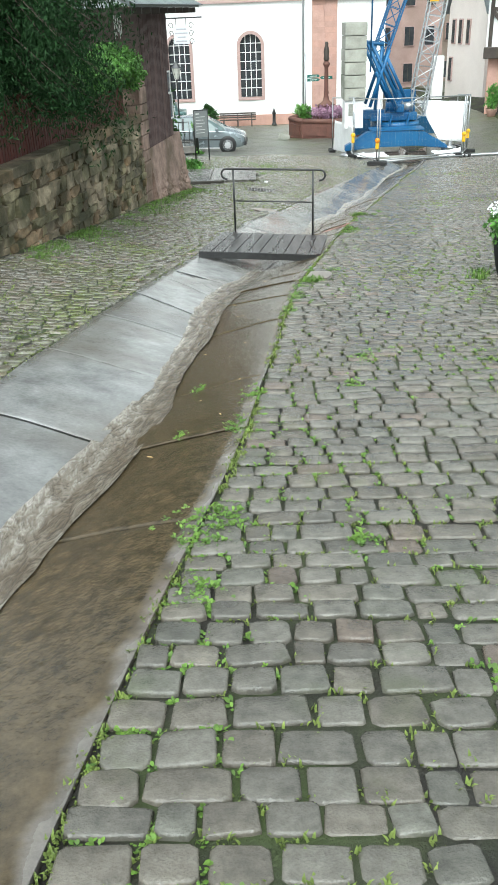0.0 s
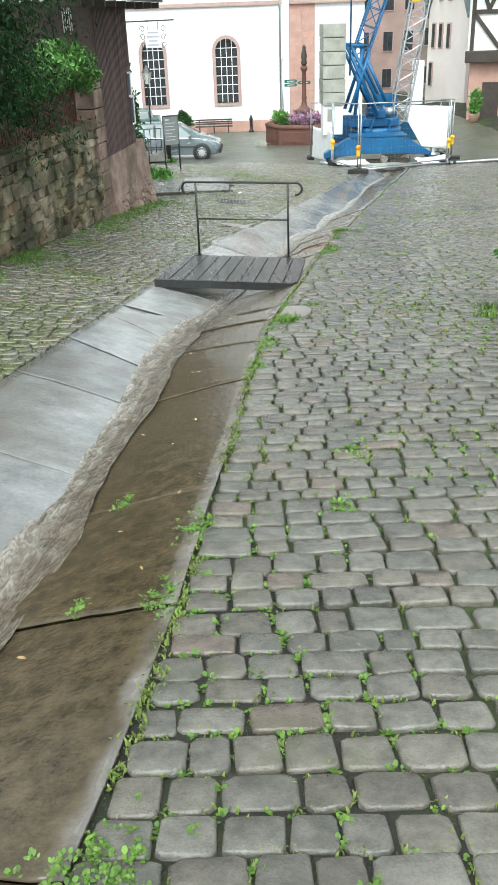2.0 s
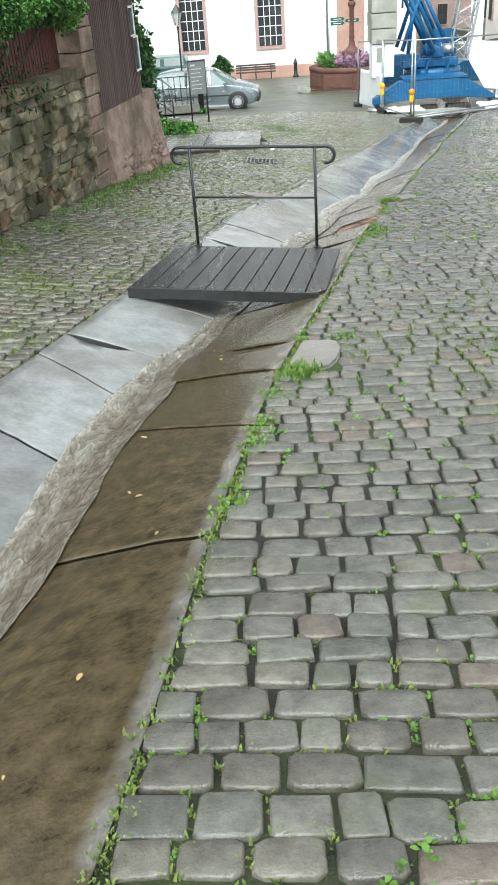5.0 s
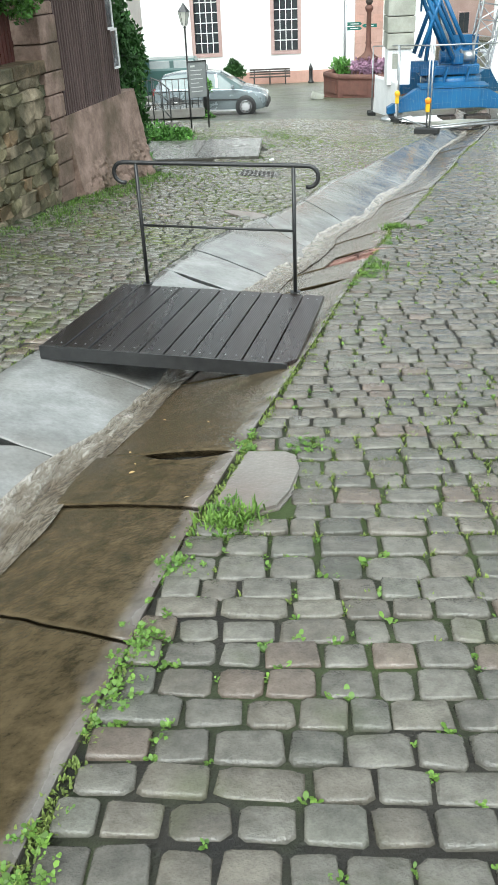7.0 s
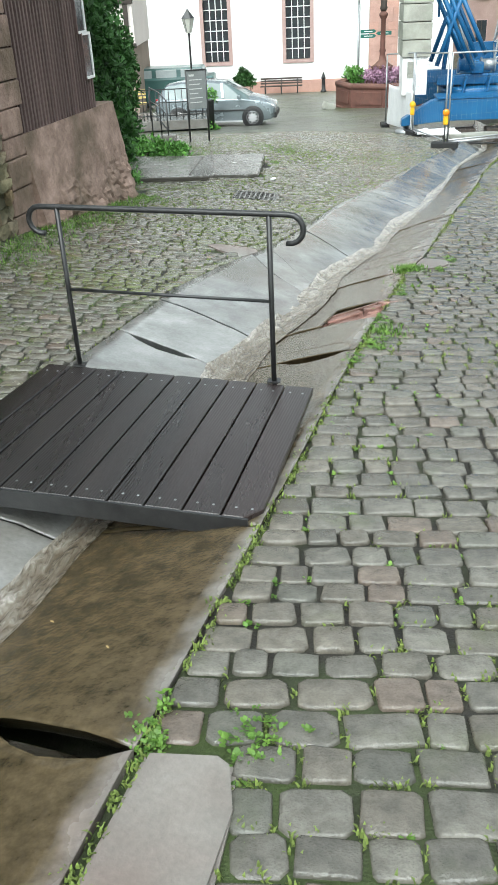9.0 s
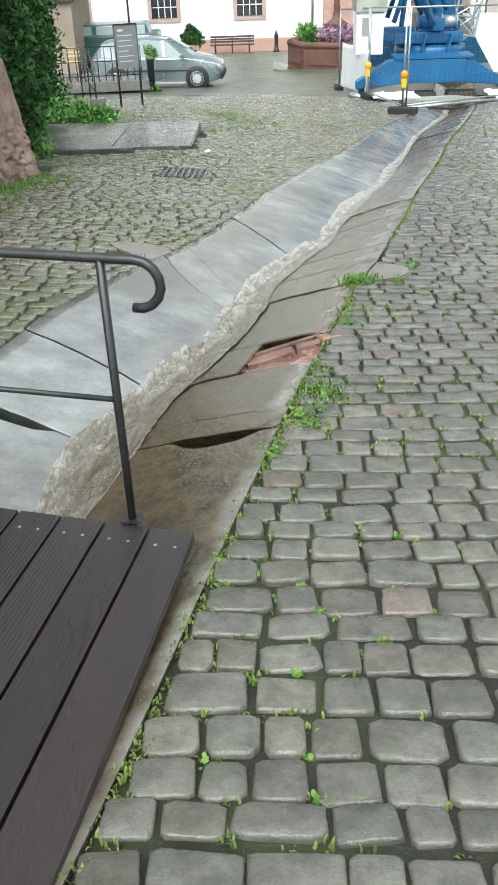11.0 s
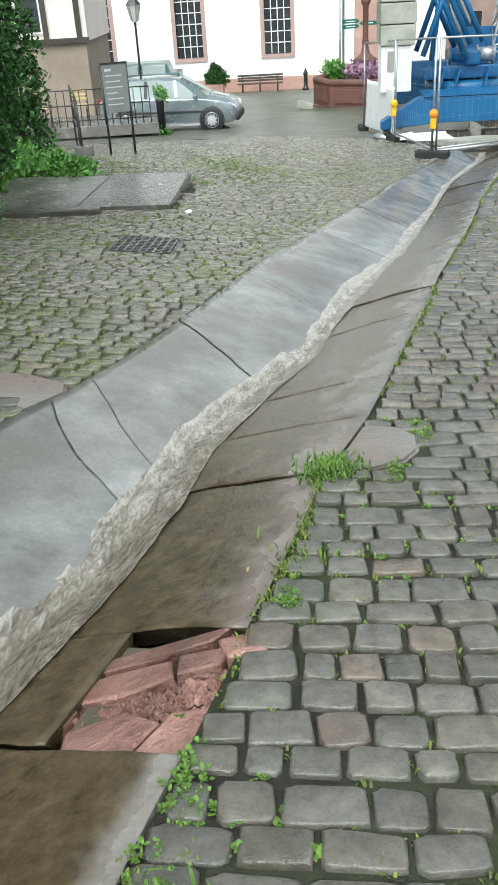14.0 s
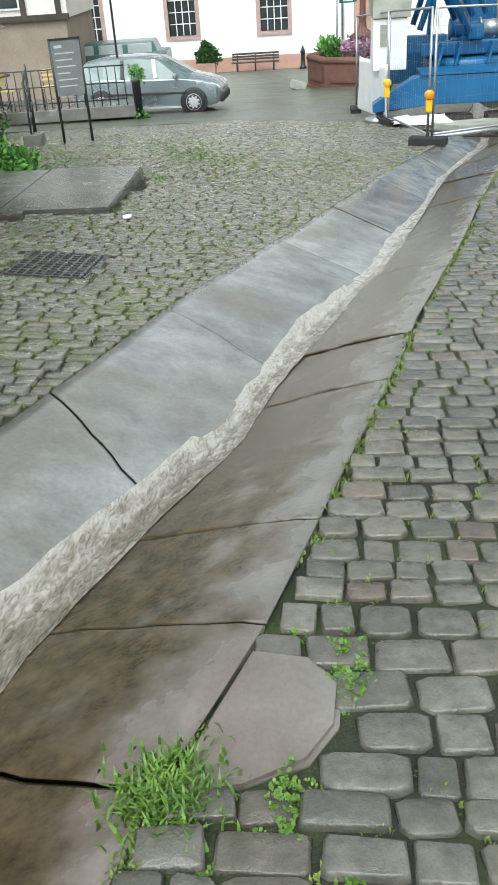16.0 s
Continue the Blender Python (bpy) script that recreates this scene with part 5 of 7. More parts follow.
for x, y, s in ((12.9, 49.0, 1.0), (14.6, 48.2, 0.8)):
    pl_ = thing("potted_plant", Matrix.Translation((x, y, gz(x, y))), "terracotta pot with a leafy green bush", "potted plant", "plants by the timbered house")
    lathe("pot", [(0.2, 0), (0.28, 0.35), (0.3, 0.4), (0.27, 0.4), (0.25, 0.36)], (0, 0, 0), M_PINK, pl_)
    vs, fs = leaf_cloud([((0, 0, 0.75), (0.35 * s, 0.35 * s, 0.45 * s)), ((0.05, 0, 1.2 * s), (0.3 * s, 0.3 * s, 0.4 * s))], 900, 0.09, int(x * 10), 0.3)
    raw("leaves", vs, fs, M_IVY, pl_, smooth=False)

# timbered restaurant at the far side of the square, with its terrace
inn_house = thing("inn", pose(-16.5, 48.0, -4.6, 0, 0, 4), "old inn with timbered upper floor and brown plaster", "house")
box("ground_floor", (9.5, 6, 3.0), (4.75, 3.0, 1.2), M_BROWNWALL, inn_house)
box("upper_wall", (9.7, 6, 3.6), (4.75, 2.95, 4.5), M_CREAM, inn_house)
for k in range(8):
    box("beam", (0.2, 0.12, 3.5), (0.2 + k * 1.3, -0.08, 4.5), M_TIMBER, inn_house)
for z in (2.75, 4.5, 6.2):
    box("beam", (9.8, 0.14, 0.2), (4.75, -0.09, z), M_TIMBER, inn_house)
for k in range(3):
    w1 = box("window", (1.0, 0.1, 1.3), (1.6 + k * 2.9, -0.07, 3.7), M_PAINTW, inn_house)
    box("pane", (0.85, 0.04, 1.15), (1.6 + k * 2.9, -0.12, 3.7), M_GLASS, w1)
box("roof", (10.6, 7.5, 0.4), (4.75, 2.8, 6.8), M_SLATE, inn_house, rot=(8, 0, 0))

sign_arm = thing("hanging_sign", Matrix(), "pale inn sign with iron scrolls hanging from a wall bracket", "sign")
tube("bracket", [(-7.15, 47.6, 1.25), (-5.0, 47.2, 1.32), (-2.45, 47.0, 1.34)], 0.03, M_IRON, sign_arm)
M_SIGN = mat("pale_sign_board", (0.62, 0.64, 0.68), (0.70, 0.72, 0.75), 3, 0.5, 0.05)
board = box("panel", (0.78, 0.05, 0.8), (-3.5, 47.0, 0.55), M_SIGN, sign_arm, bevel=0.03)
for k, wd in enumerate((0.5, 0.62, 0.4, 0.56)):
    box("text_bar", (wd, 0.012, 0.07), (-3.5, 46.972, 0.82 - 0.18 * k), mat("faded_sign_print", (0.36, 0.36, 0.38), (0.42, 0.42, 0.44), 5, 0.6, 0.0), board)
for x in (-3.75, -3.25):
    tube("hanger", [(x, 47.0, 1.33), (x, 47.0, 0.94)], 0.015, M_IRON, sign_arm, seg=6)
for sx in (-1, 1):
    for z in (0.25, 0.62, 0.98):
        c_ = Vector((-3.5 + sx * 0.5, 47.0, z))
        tube("scroll", [c_ + Vector((sx * (0.13 - 0.008 * k) * math.cos(k * 0.7), 0, (0.16 - 0.01 * k) * math.sin(k * 0.7))) for k in range(11)], 0.016, M_IRON, sign_arm, "curled wrought-iron scroll", seg=6)

terrace = thing("terrace", Matrix(), "raised cafe terrace with a low stone edge", "terrace")
box("deck", (6.0, 2.2, 0.3), (-5.6, 38.2, gz(-5.6, 38.2) + 0.28), M_SLAB, terrace, rot=(0, 0, 6), bevel=0.02)
tz = gz(-5.6, 38.2) + 0.43
for k in range(27):
    x = -8.3 + k * 0.215
    tube("railing_bar", [(x, 37.0 + 0.017 * k, tz), (x, 37.0 + 0.017 * k, tz + 0.95)], 0.015, M_IRON, terrace, seg=6)
for z in (0.15, 0.55, 0.95):
    tube("railing_rail", [(-8.3, 37.0, tz + z), (-2.7, 37.45, tz + z)], 0.016, M_IRON, terrace, seg=6)
parasol = thing("parasol", Matrix.Translation((-7.3, 39.0, tz)), "closed dark brown market parasol", "parasol")
lathe("pole", [(0.03, 0), (0.03, 2.5)], (0, 0, 0), M_TIMBER, parasol, seg=8)
lathe("canopy", [(1.2, 1.9), (1.22, 1.86), (0.1, 2.45), (0.02, 2.5)], (0, 0, 0), mat("brown_canvas", (0.12, 0.09, 0.08), (0.17, 0.13, 0.11), 5, 0.8, 0.2), parasol, seg=8, smooth=False)
M_CHAIR = mat("straw_yellow_seat", (0.5, 0.38, 0.12), (0.6, 0.46, 0.18), 10, 0.6, 0.2)


def cafe_chair(m):
    t = thing("cafe_chair", m, "cafe chair with straw-yellow slats and a dark iron frame", "chair", "chairs on the terrace")
    for dx in (-0.19, 0.19):
        for dy in (-0.18, 0.18):
            tube("leg", [(dx, dy, 0), (dx, dy, 0.45 if dy < 0 else 0.88)], 0.012, M_IRON, t, seg=6)
    box("seat", (0.42, 0.40, 0.03), (0, 0, 0.455), M_CHAIR, t, bevel=0.008)
    for z in (0.62, 0.73, 0.84):
        box("back_slat", (0.40, 0.015, 0.06), (0, 0.17, z), M_CHAIR, t, bevel=0.004)
    return t


c0 = cafe_chair(pose(-7.6, 37.8, tz, 0, 0, 20))
for x, y, a in ((-6.8, 37.9, -30), (-5.9, 37.8, 80), (-7.4, 38.8, 160), (-4.9, 38.2, 10)):
    copy_thing(c0, pose(x, y, tz, 0, 0, a))
table = thing("cafe_table", pose(-6.5, 38.6, tz), "round dark cafe table on a single iron leg", "table")
lathe("tabletop", [(0.4, 0.72), (0.41, 0.735), (0.4, 0.75)], (0, 0, 0), M_TIMBER, table)
lathe("leg", [(0.22, 0), (0.2, 0.02), (0.03, 0.05), (0.03, 0.72)], (0, 0, 0), M_IRON, table, seg=12)

# ---- street lamp, bench, spout, planter, direction sign ----
lp = Vector((-3.25, 39.4, gz(-3.25, 39.4)))
lamp = thing("street_lamp", Matrix.Translation(lp), "old-style street lamp with a glazed lantern on a dark post", "street lamp")
lathe("post", [(0.09, 0), (0.09, 0.4), (0.05, 0.5), (0.035, 0.6), (0.03, 2.9), (0.05, 2.95), (0.02, 3.0)], (0, 0, 0), M_IRON, lamp, seg=12)
lantern = lathe("lantern", [(0.09, 3.0), (0.10, 3.04), (0.19, 3.42), (0.20, 3.44)], (0, 0, 0), mat("lantern_glass", (0.45, 0.45, 0.4), (0.55, 0.55, 0.5), 4, 0.15, 0.0), lamp, seg=6, smooth=False)
lathe("cap", [(0.22, 3.44), (0.2, 3.47), (0.08, 3.62), (0.02, 3.72)], (0, 0, 0), M_IRON, lantern, seg=6, smooth=False)
for k in range(6):
    a = k * math.tau / 6
    tube("glazing_rib", [(0.1 * math.cos(a), 0.1 * math.sin(a), 3.03), (0.2 * math.cos(a), 0.2 * math.sin(a), 3.44)], 0.008, M_IRON, lantern, seg=5)
fl = thing("hanging_plant", Matrix.Translation((-2.45, 37.6, gz(-2.45, 37.6))), "wilting yellow-green plant in a tall dark pot", "potted plant")
lathe("pot", [(0.10, 0), (0.11, 0.9), (0.15, 0.95), (0.12, 0.94)], (0, 0, 0), M_IRON, fl)
vs, fs = leaf_cloud([((0.05, 0, 1.12), (0.2, 0.2, 0.2)), ((0.05, 0, 0.12), (0.22, 0.2, 0.16))], 420, 0.055, 77, 0.2)
raw("leaves", vs, fs, M_IVY, fl, smooth=False)

bench = thing("bench", pose(-1.15, 64.6, -5.85), "long dark slatted park bench before the church", "bench")
for dx in (-1.0, 0, 1.0):
    box("leg", (0.08, 0.5, 0.44), (dx, 0, 0.22), M_IRON, bench, bevel=0.01)
    box("support", (0.06, 0.06, 0.5), (dx, 0.26, 0.62), M_IRON, bench, rot=(-12, 0, 0))
for k in range(4):
    box("seat_slat", (2.6, 0.1, 0.045), (0, -0.2 + k * 0.125, 0.46), M_TIMBER, bench, bevel=0.008)
for k in range(3):
    box("back_slat", (2.6, 0.04, 0.1), (0, 0.28 + 0.025 * k, 0.6 + k * 0.13), M_TIMBER, bench, rot=(-12, 0, 0), bevel=0.008)
spout = thing("water_pump", pose(1.45, 64.4, -5.82), "small dark cast-iron water post", "water post")
lathe("post", [(0.2, 0), (0.18, 0.1), (0.12, 0.16), (0.11, 0.75), (0.15, 0.8), (0.12, 0.9), (0.05, 1.05), (0.02, 1.15)], (0, 0, 0), M_IRON, spout, seg=12)
tube("nozzle", [(0, -0.1, 0.65), (0, -0.25, 0.66), (0, -0.3, 0.6)], 0.03, M_IRON, spout)

tub = thing("planter", pose(-2.9, 57.0, gz(-2.9, 57)), "square rust-brown planter with a round dark shrub", "planter")
box("tub", (0.8, 0.8, 0.75), (0, 0, 0.37), M_PINK, tub, bevel=0.03)
vs, fs = leaf_cloud([((0.05, 0, 0.95), (0.55, 0.5, 0.45)), ((0, 0, 1.35), (0.25, 0.25, 0.3))], 1600, 0.1, 41, 0.2)
raw("leaves", vs, fs, M_DLEAF, tub, smooth=False)

way = thing("direction_sign", pose(3.05, 53.0, gz(3.05, 53)), "signpost with dark green arrow boards", "signpost")
M_GREENSIGN = mat("dark_green_enamel", (0.01, 0.10, 0.08), (0.015, 0.13, 0.10), 4, 0.3, 0.0)
tube("post", [(0, 0, 0), (0, 0, 4.2)], 0.04, M_STEEL, way)
for dx, z, sg in ((0.45, 3.05, 1), (0.45, 2.85, 1), (1.2, 2.95, -1)):
    bm = bmesh.new()
    pts = [(-0.35, -0.08), (0.28, -0.08), (0.38, 0), (0.28, 0.08), (-0.35, 0.08)]
    add_prism(bm, [(dx + sg * a, b) for a, b in pts], -0.015, 0.015)
    for v in bm.verts:
        v.co = Vector((v.co.x, -0.06 + v.co.z, z + v.co.y))
    brd = part("arrow_board", bm, M_GREENSIGN, way)
    box("text_bar", (0.4, 0.006, 0.03), (dx, -0.078, z), M_PAINTW, brd)

# ---- fountain ----
fc = Vector((3.95, 47.9, -4.62))
fountain = thing("fountain", Matrix.Translation(fc), "octagonal red sandstone fountain with a carved column and flowers", "fountain")
M_REDST = mat("dark_red_sandstone", (0.085, 0.034, 0.025), (0.16, 0.07, 0.052), 2.5, 0.6, 0.3, 30, c=(0.12, 0.07, 0.05))
R8 = 2.1
lathe("step", [(R8 + 0.1, -0.3), (R8 + 0.1, 0.10), (R8 - 0.1, 0.12)], (0, 0, 0), M_REDST, fountain, seg=8, smooth=False)
lathe("basin", [(R8 - 0.02, 0.10), (R8 - 0.02, 0.92), (R8 - 0.24, 0.92), (R8 - 0.24, 0.3)], (0, 0, 0), M_REDST, fountain, seg=8, smooth=False)
for k in range(8):
    a = (k + 0.5) * math.tau / 8
    ap = R8 * math.cos(math.pi / 8)
    box("panel", (0.05, 1.15, 0.5), (ap * math.cos(a), ap * math.sin(a), 0.52), M_REDST, fountain, rot=(0, 0, math.degrees(a)), bevel=0.02)
    a2 = k * math.tau / 8
    b1 = (k + 1) * math.tau / 8
    tube("rim", [((R8 - 0.1) * math.cos(a2), (R8 - 0.1) * math.sin(a2), 0.97), ((R8 - 0.1) * math.cos(b1), (R8 - 0.1) * math.sin(b1), 0.97)], 0.13, M_REDST, fountain, seg=8)
lathe("water_surface", [(R8 - 0.25, 0.66), (R8 - 0.25, 0.70)], (0, 0, 0), mat("still_basin_water", (0.05, 0.06, 0.05), (0.08, 0.09, 0.08), 2, 0.04, 0.05), fountain, seg=8)
lathe("column", [(0.45, 0.3), (0.45, 0.9), (0.5, 1.0), (0.42, 1.1), (0.42, 1.5), (0.5, 1.58), (0.3, 1.7), (0.17, 1.82), (0.11, 2.1), (0.14, 2.2), (0.11, 2.3), (0.10, 3.4), (0.16, 3.5), (0.18, 3.55), (0.18, 3.62), (0.10, 3.7)], (-0.1, 0, 0), M_REDST, fountain, "slender carved sandstone column", seg=16)
lathe("finial", [(0.10, 3.7), (0.16, 3.82), (0.12, 3.95), (0.15, 4.15), (0.11, 4.35), (0.08, 4.42), (0.10, 4.52), (0.05, 4.62)], (-0.1, 0, 0), M_TIMBER, fountain, "dark weathered carved figure as a plain shape", seg=12)
vs, fs = leaf_cloud([((0.0, -0.6, 1.25), (0.75, 0.45, 0.3)), ((-0.5, 0.3, 1.2), (0.4, 0.4, 0.25)), ((0.6, 0.2, 1.2), (0.4, 0.4, 0.25))], 1500, 0.09, 51, 0.4)
raw("flower_bed", vs, fs, mat("mauve_flowers", (0.30, 0.16, 0.26), (0.42, 0.26, 0.34), 7, 0.6, 0.0, spread=0.35), fountain, smooth=False)
vs, fs = leaf_cloud([((-1.2, 1.0, 1.15), (0.5, 0.4, 0.35))], 500, 0.11, 52, 0.4)
raw("leaves", vs, fs, M_IVY, fountain, smooth=False)
rockt = thing("stone_block", pose(1.55, 46.2, gz(1.55, 46.2)), "pale wedge-shaped stone beside the fountain", "stone block")
box("stone", (0.5, 0.35, 0.3), (0, 0, 0.12), M_CONC, rockt, rot=(0, 18, 20), bevel=0.04)

# ---- tower crane, folded, with its ballast ----
CY = 34.0
crane = thing("crane", Matrix.Translation((5.4, CY, gz(5.4, CY))), "blue folding tower crane on outriggers with concrete ballast", "crane")
CB = gz(5.4, CY)


def cr(x, y, z):
    return Vector((x - 5.4, y - CY, z - CB))


def slab_poly(name, pts, y0, y1, material, label=""):
    """A plate whose outline is drawn in x and z, between two depths."""
    bm = bmesh.new()
    a = [bm.verts.new(cr(x, y0, z)) for x, z in pts]
    b = [bm.verts.new(cr(x, y1, z)) for x, z in pts]
    bm.faces.new(a)
    bm.faces.new(b[::-1])
    for i in range(len(pts)):
        bm.faces.new((a[i], a[(i + 1) % len(pts)], b[(i + 1) % len(pts)], b[i]))
    bmesh.ops.bevel(bm, geom=bm.edges[:], offset=0.015, segments=1, affect="EDGES")
    return part(name, bm, material, crane, label)


slab_poly("outrigger", [(3.35, -3.22), (3.35, -3.05), (4.15, -2.58), (4.5, -2.55), (4.5, -3.12)], 32.6, 32.95, M_BLUE, "tapered blue outrigger beam")
slab_poly("outrigger", [(7.1, -3.22), (7.1, -3.12), (6.2, -2.6), (6.0, -2.56), (6.0, -3.12)], 32.6, 32.95, M_BLUE, "tapered blue outrigger beam")
slab_poly("outrigger", [(3.7, -3.2), (3.7, -2.9), (4.3, -2.35), (4.7, -2.3), (4.7, -3.0)], 36.0, 36.3, M_BLUE)
slab_poly("outrigger", [(7.85, -3.1), (7.75, -2.75), (7.25, -2.3), (6.9, -2.3), (6.35, -2.65), (6.35, -3.1)], 35.8, 36.2, M_BLUE)
box("beam", (1.55, 0.36, 0.54), cr(5.25, 32.75, -2.84), M_BLUE, crane, "front cross beam", bevel=0.02)
box("flange", (1.95, 0.9, 0.05), cr(5.25, 33.0, -2.53), M_BLUE, crane)
box("turntable", (1.75, 1.6, 0.28), cr(5.25, 34.5, -2.2), M_BLUE, crane, bevel=0.04)
box("frame_arm", (0.8, 0.3, 0.32), cr(4.5, 33.9, -2.1), M_BLUE, crane, bevel=0.03)
for x in (4.75, 5.1, 5.75):
    box("web_plate", (0.05, 0.5, 0.42), cr(x, 33.6, -2.3), M_BLUE, crane, rot=(0, 14, 0), bevel=0.01)
box("motor", (0.34, 0.3, 0.3), cr(5.45, 33.7, -1.9), M_BLUE, crane, "blue winch motor housing", bevel=0.06)
lathe("slew_ring", [(0.9, 0), (0.9, 0.2), (0.8, 0.24)], cr(5.4, 34.3, -2.62), M_BLUE, crane, seg=24)
box("winch_frame", (0.95, 0.6, 0.34), cr(5.65, 34.5, -1.92), M_BLUE, crane, bevel=0.03)
for x in (5.15, 5.75):
    bm = bmesh.new()
    add_lathe(bm, [(0.12, -0.2), (0.2, -0.2), (0.2, -0.17), (0.15, -0.15), (0.15, 0.15), (0.2, 0.17), (0.2, 0.2), (0.12, 0.2)], 16)
    for v in bm.verts:
        v.co = cr(x, 33.8, -1.85) + Vector((v.co.z, v.co.x, v.co.y))
    part("winch_drum", bm, M_BLUE if x < 5.5 else M_STEEL, crane, smooth=True)
box("cab_panel", (0.88, 0.08, 0.46), cr(5.73, 34.5, -1.55), M_BLUE, crane, "blue sheet panel", bevel=0.01)
box("cabinet", (0.68, 0.9, 0.95), cr(3.7, 33.6, -2.02), M_PAINTW, crane, "white control cabinet", bevel=0.02)
box("cabinet_door", (0.2, 0.02, 0.4), cr(3.6, 33.14, -1.85), M_CONC, crane)
for k in range(6):
    box("ballast_block", (0.76 + 0.02 * (k % 2), 1.4, 0.41), cr(3.72, 33.8, -1.33 + k * 0.43), M_CONC, crane, "weathered concrete ballast block", bevel=0.025)
for a, b in (((4.5, 33.4, -1.9), (4.7, 33.4, 0.3)), ((5.3, 33.4, -1.9), (4.5, 33.4, -0.6))):
    tube("strut", [cr(*a), cr(*b)], 0.06, M_BLUE, crane)


def lattice(name, a, b, w, n, material, label):
    """A square lattice boom between two points: four chords and zigzag lacing."""
    bm = bmesh.new()
    a, b = Vector(a), Vector(b)
    d = (b - a).normalized()
    s = d.cross(Vector((0, 1, 0))).normalized() * w / 2
    q = d.cross(s).normalized() * w / 2
    cor = [s + q, s - q, -s - q, -s + q]
    for c in cor:
        add_tube(bm, [a + c, b + c], 0.032, 6)
    for k in range(n):
        p0, p1 = a.lerp(b, k / n), a.lerp(b, (k + 1) / n)
        for i in range(4):
            c0_, c1_ = cor[i], cor[(i + 1) % 4]
            add_tube(bm, [p0 + c0_, p1 + c1_] if (k + i) % 2 else [p0 + c1_, p1 + c0_], 0.018, 5)
            add_tube(bm, [p0 + c0_, p0 + c1_], 0.016, 5)
    return part(name, bm, material, crane, label)


lattice("boom", cr(4.62, 33.9, -0.2), cr(7.65, 34.1, 8.5), 0.5, 16, M_BLUE, "blue lattice boom folded upright")
lattice("mast", cr(6.15, 34.2, -2.2), cr(8.05, 34.6, 9.5), 0.58, 28, M_STEEL, "galvanised lattice mast")
for y in (33.35, 34.75):
    for a, b in (((4.12, 0.4), (5.2, -1.75)), ((4.3, 0.35), (5.35, -1.6)), ((4.3, -1.8), (4.95, 0.1)), ((5.6, -1.55), (4.85, -0.1)), ((4.15, 0.35), (4.75, 0.3))):
        tube("strut", [cr(a[0], y, a[1]), cr(b[0], y, b[1])], 0.06, M_BLUE, crane)
tube("hydraulic_ram", [cr(5.3, 33.5, -1.9), cr(4.75, 33.6, -0.5)], [0.07, 0.04], M_STEEL, crane)
tube("ladder_rail", [cr(4.28, 33.3, -0.6), cr(4.28, 33.3, 9)], 0.03, M_BLUE, crane)
box("warning_plate", (0.3, 0.03, 0.3), cr(6.55, 33.85, 1.75), M_YELLOW, crane)
for x, y in ((3.5, 32.8), (7.0, 32.8), (3.9, 36.1), (7.9, 36.0)):
    g = gz(x, y)
    lathe("jack_foot", [(0.3, 0.0), (0.3, 0.08), (0.1, 0.12), (0.08, -3.05 - g)], cr(x, y, g + 0.02), M_STEEL, crane, seg=12)
for x, y in ((5.0, 32.8), (6.0, 32.8)):
    g = gz(x, y)
    box("timber_pad", (0.7, 0.5, 0.16), cr(x, y, g + 0.06), M_TIMBER, crane)

# ---- site fence ----
FENCE = [Vector((3.12, 35.6, 0)), Vector((3.62, 32.4, 0)), Vector((4.05, 29.1, 0)), Vector((7.45, 31.6, 0)), Vector((8.05, 33.6, 0)), Vector((8.2, 36.4, 0))]
for p in FENCE:
    p.z = gz(p.x, p.y)


def fence_panel(a, b):
    t = thing("site_fence", Matrix.Translation(a), "galvanised mesh site fence panel", "fence", "site fence round the crane")
    d = b - a
    for f in (0.02, 0.98):
        tube("post", [d * f + Vector((0, 0, 0.08)), d * f + Vector((0, 0, 2.05))], 0.021, M_STEEL, t)
    for z in (0.16, 2.04):
        tube("rail", [d * 0.02 + Vector((0, 0, z)), d * 0.98 + Vector((0, 0, z))], 0.019, M_STEEL, t)
    bm = bmesh.new()
    n = int(d.length / 0.16)
    for k in range(1, n):
        add_tube(bm, [d * (k / n) + Vector((0, 0, 0.16)), d * (k / n) + Vector((0, 0, 2.04))], 0.0013, 3, False)
    for k in range(1, 7):
        z = 0.16 + k * 0.27
        add_tube(bm, [d * 0.02 + Vector((0, 0, z)), d * 0.98 + Vector((0, 0, z))], 0.0013, 3, False)
    part("wire_mesh", bm, M_STEEL, t)
    return t


for k, (a, b) in enumerate(zip(FENCE, FENCE[1:])):
    if k != 2:
        fence_panel(a, b)
fence_panel(FENCE[2], FENCE[3])
for k, p in enumerate(FENCE):
    ft = thing("fence_foot", Matrix.Translation(p), "black rubber fence foot on the paving", "fence foot", "feet of the site fence")
    box("block", (0.24, 0.62, 0.13), (0, 0, 0.06), M_RUBBER, ft, rot=(0, 0, 70 if k == 2 else 20 * k), bevel=0.02)
for p in (FENCE[1], FENCE[2], FENCE[3], FENCE[4]):
    wl_ = thing("warning_lamp", Matrix.Translation(p + Vector((-0.02, -0.06, 0.0))), "yellow warning lamp with an amber lens on a fence post", "warning lamp", "lamps on the site fence")
    box("body", (0.11, 0.10, 0.2), (0, 0, 0.62), M_YELLOW, wl_, bevel=0.025)
    bm = bmesh.new()
    add_lathe(bm, [(0.07, -0.045), (0.08, -0.02), (0.08, 0.02), (0.07, 0.045)], 16)
    for v in bm.verts:
        v.co = Vector((v.co.x, v.co.z - 0.02, 0.79 + v.co.y))
    part("lens", bm, M_ORANGE if p is FENCE[2] else M_YELLOW, wl_, smooth=True)


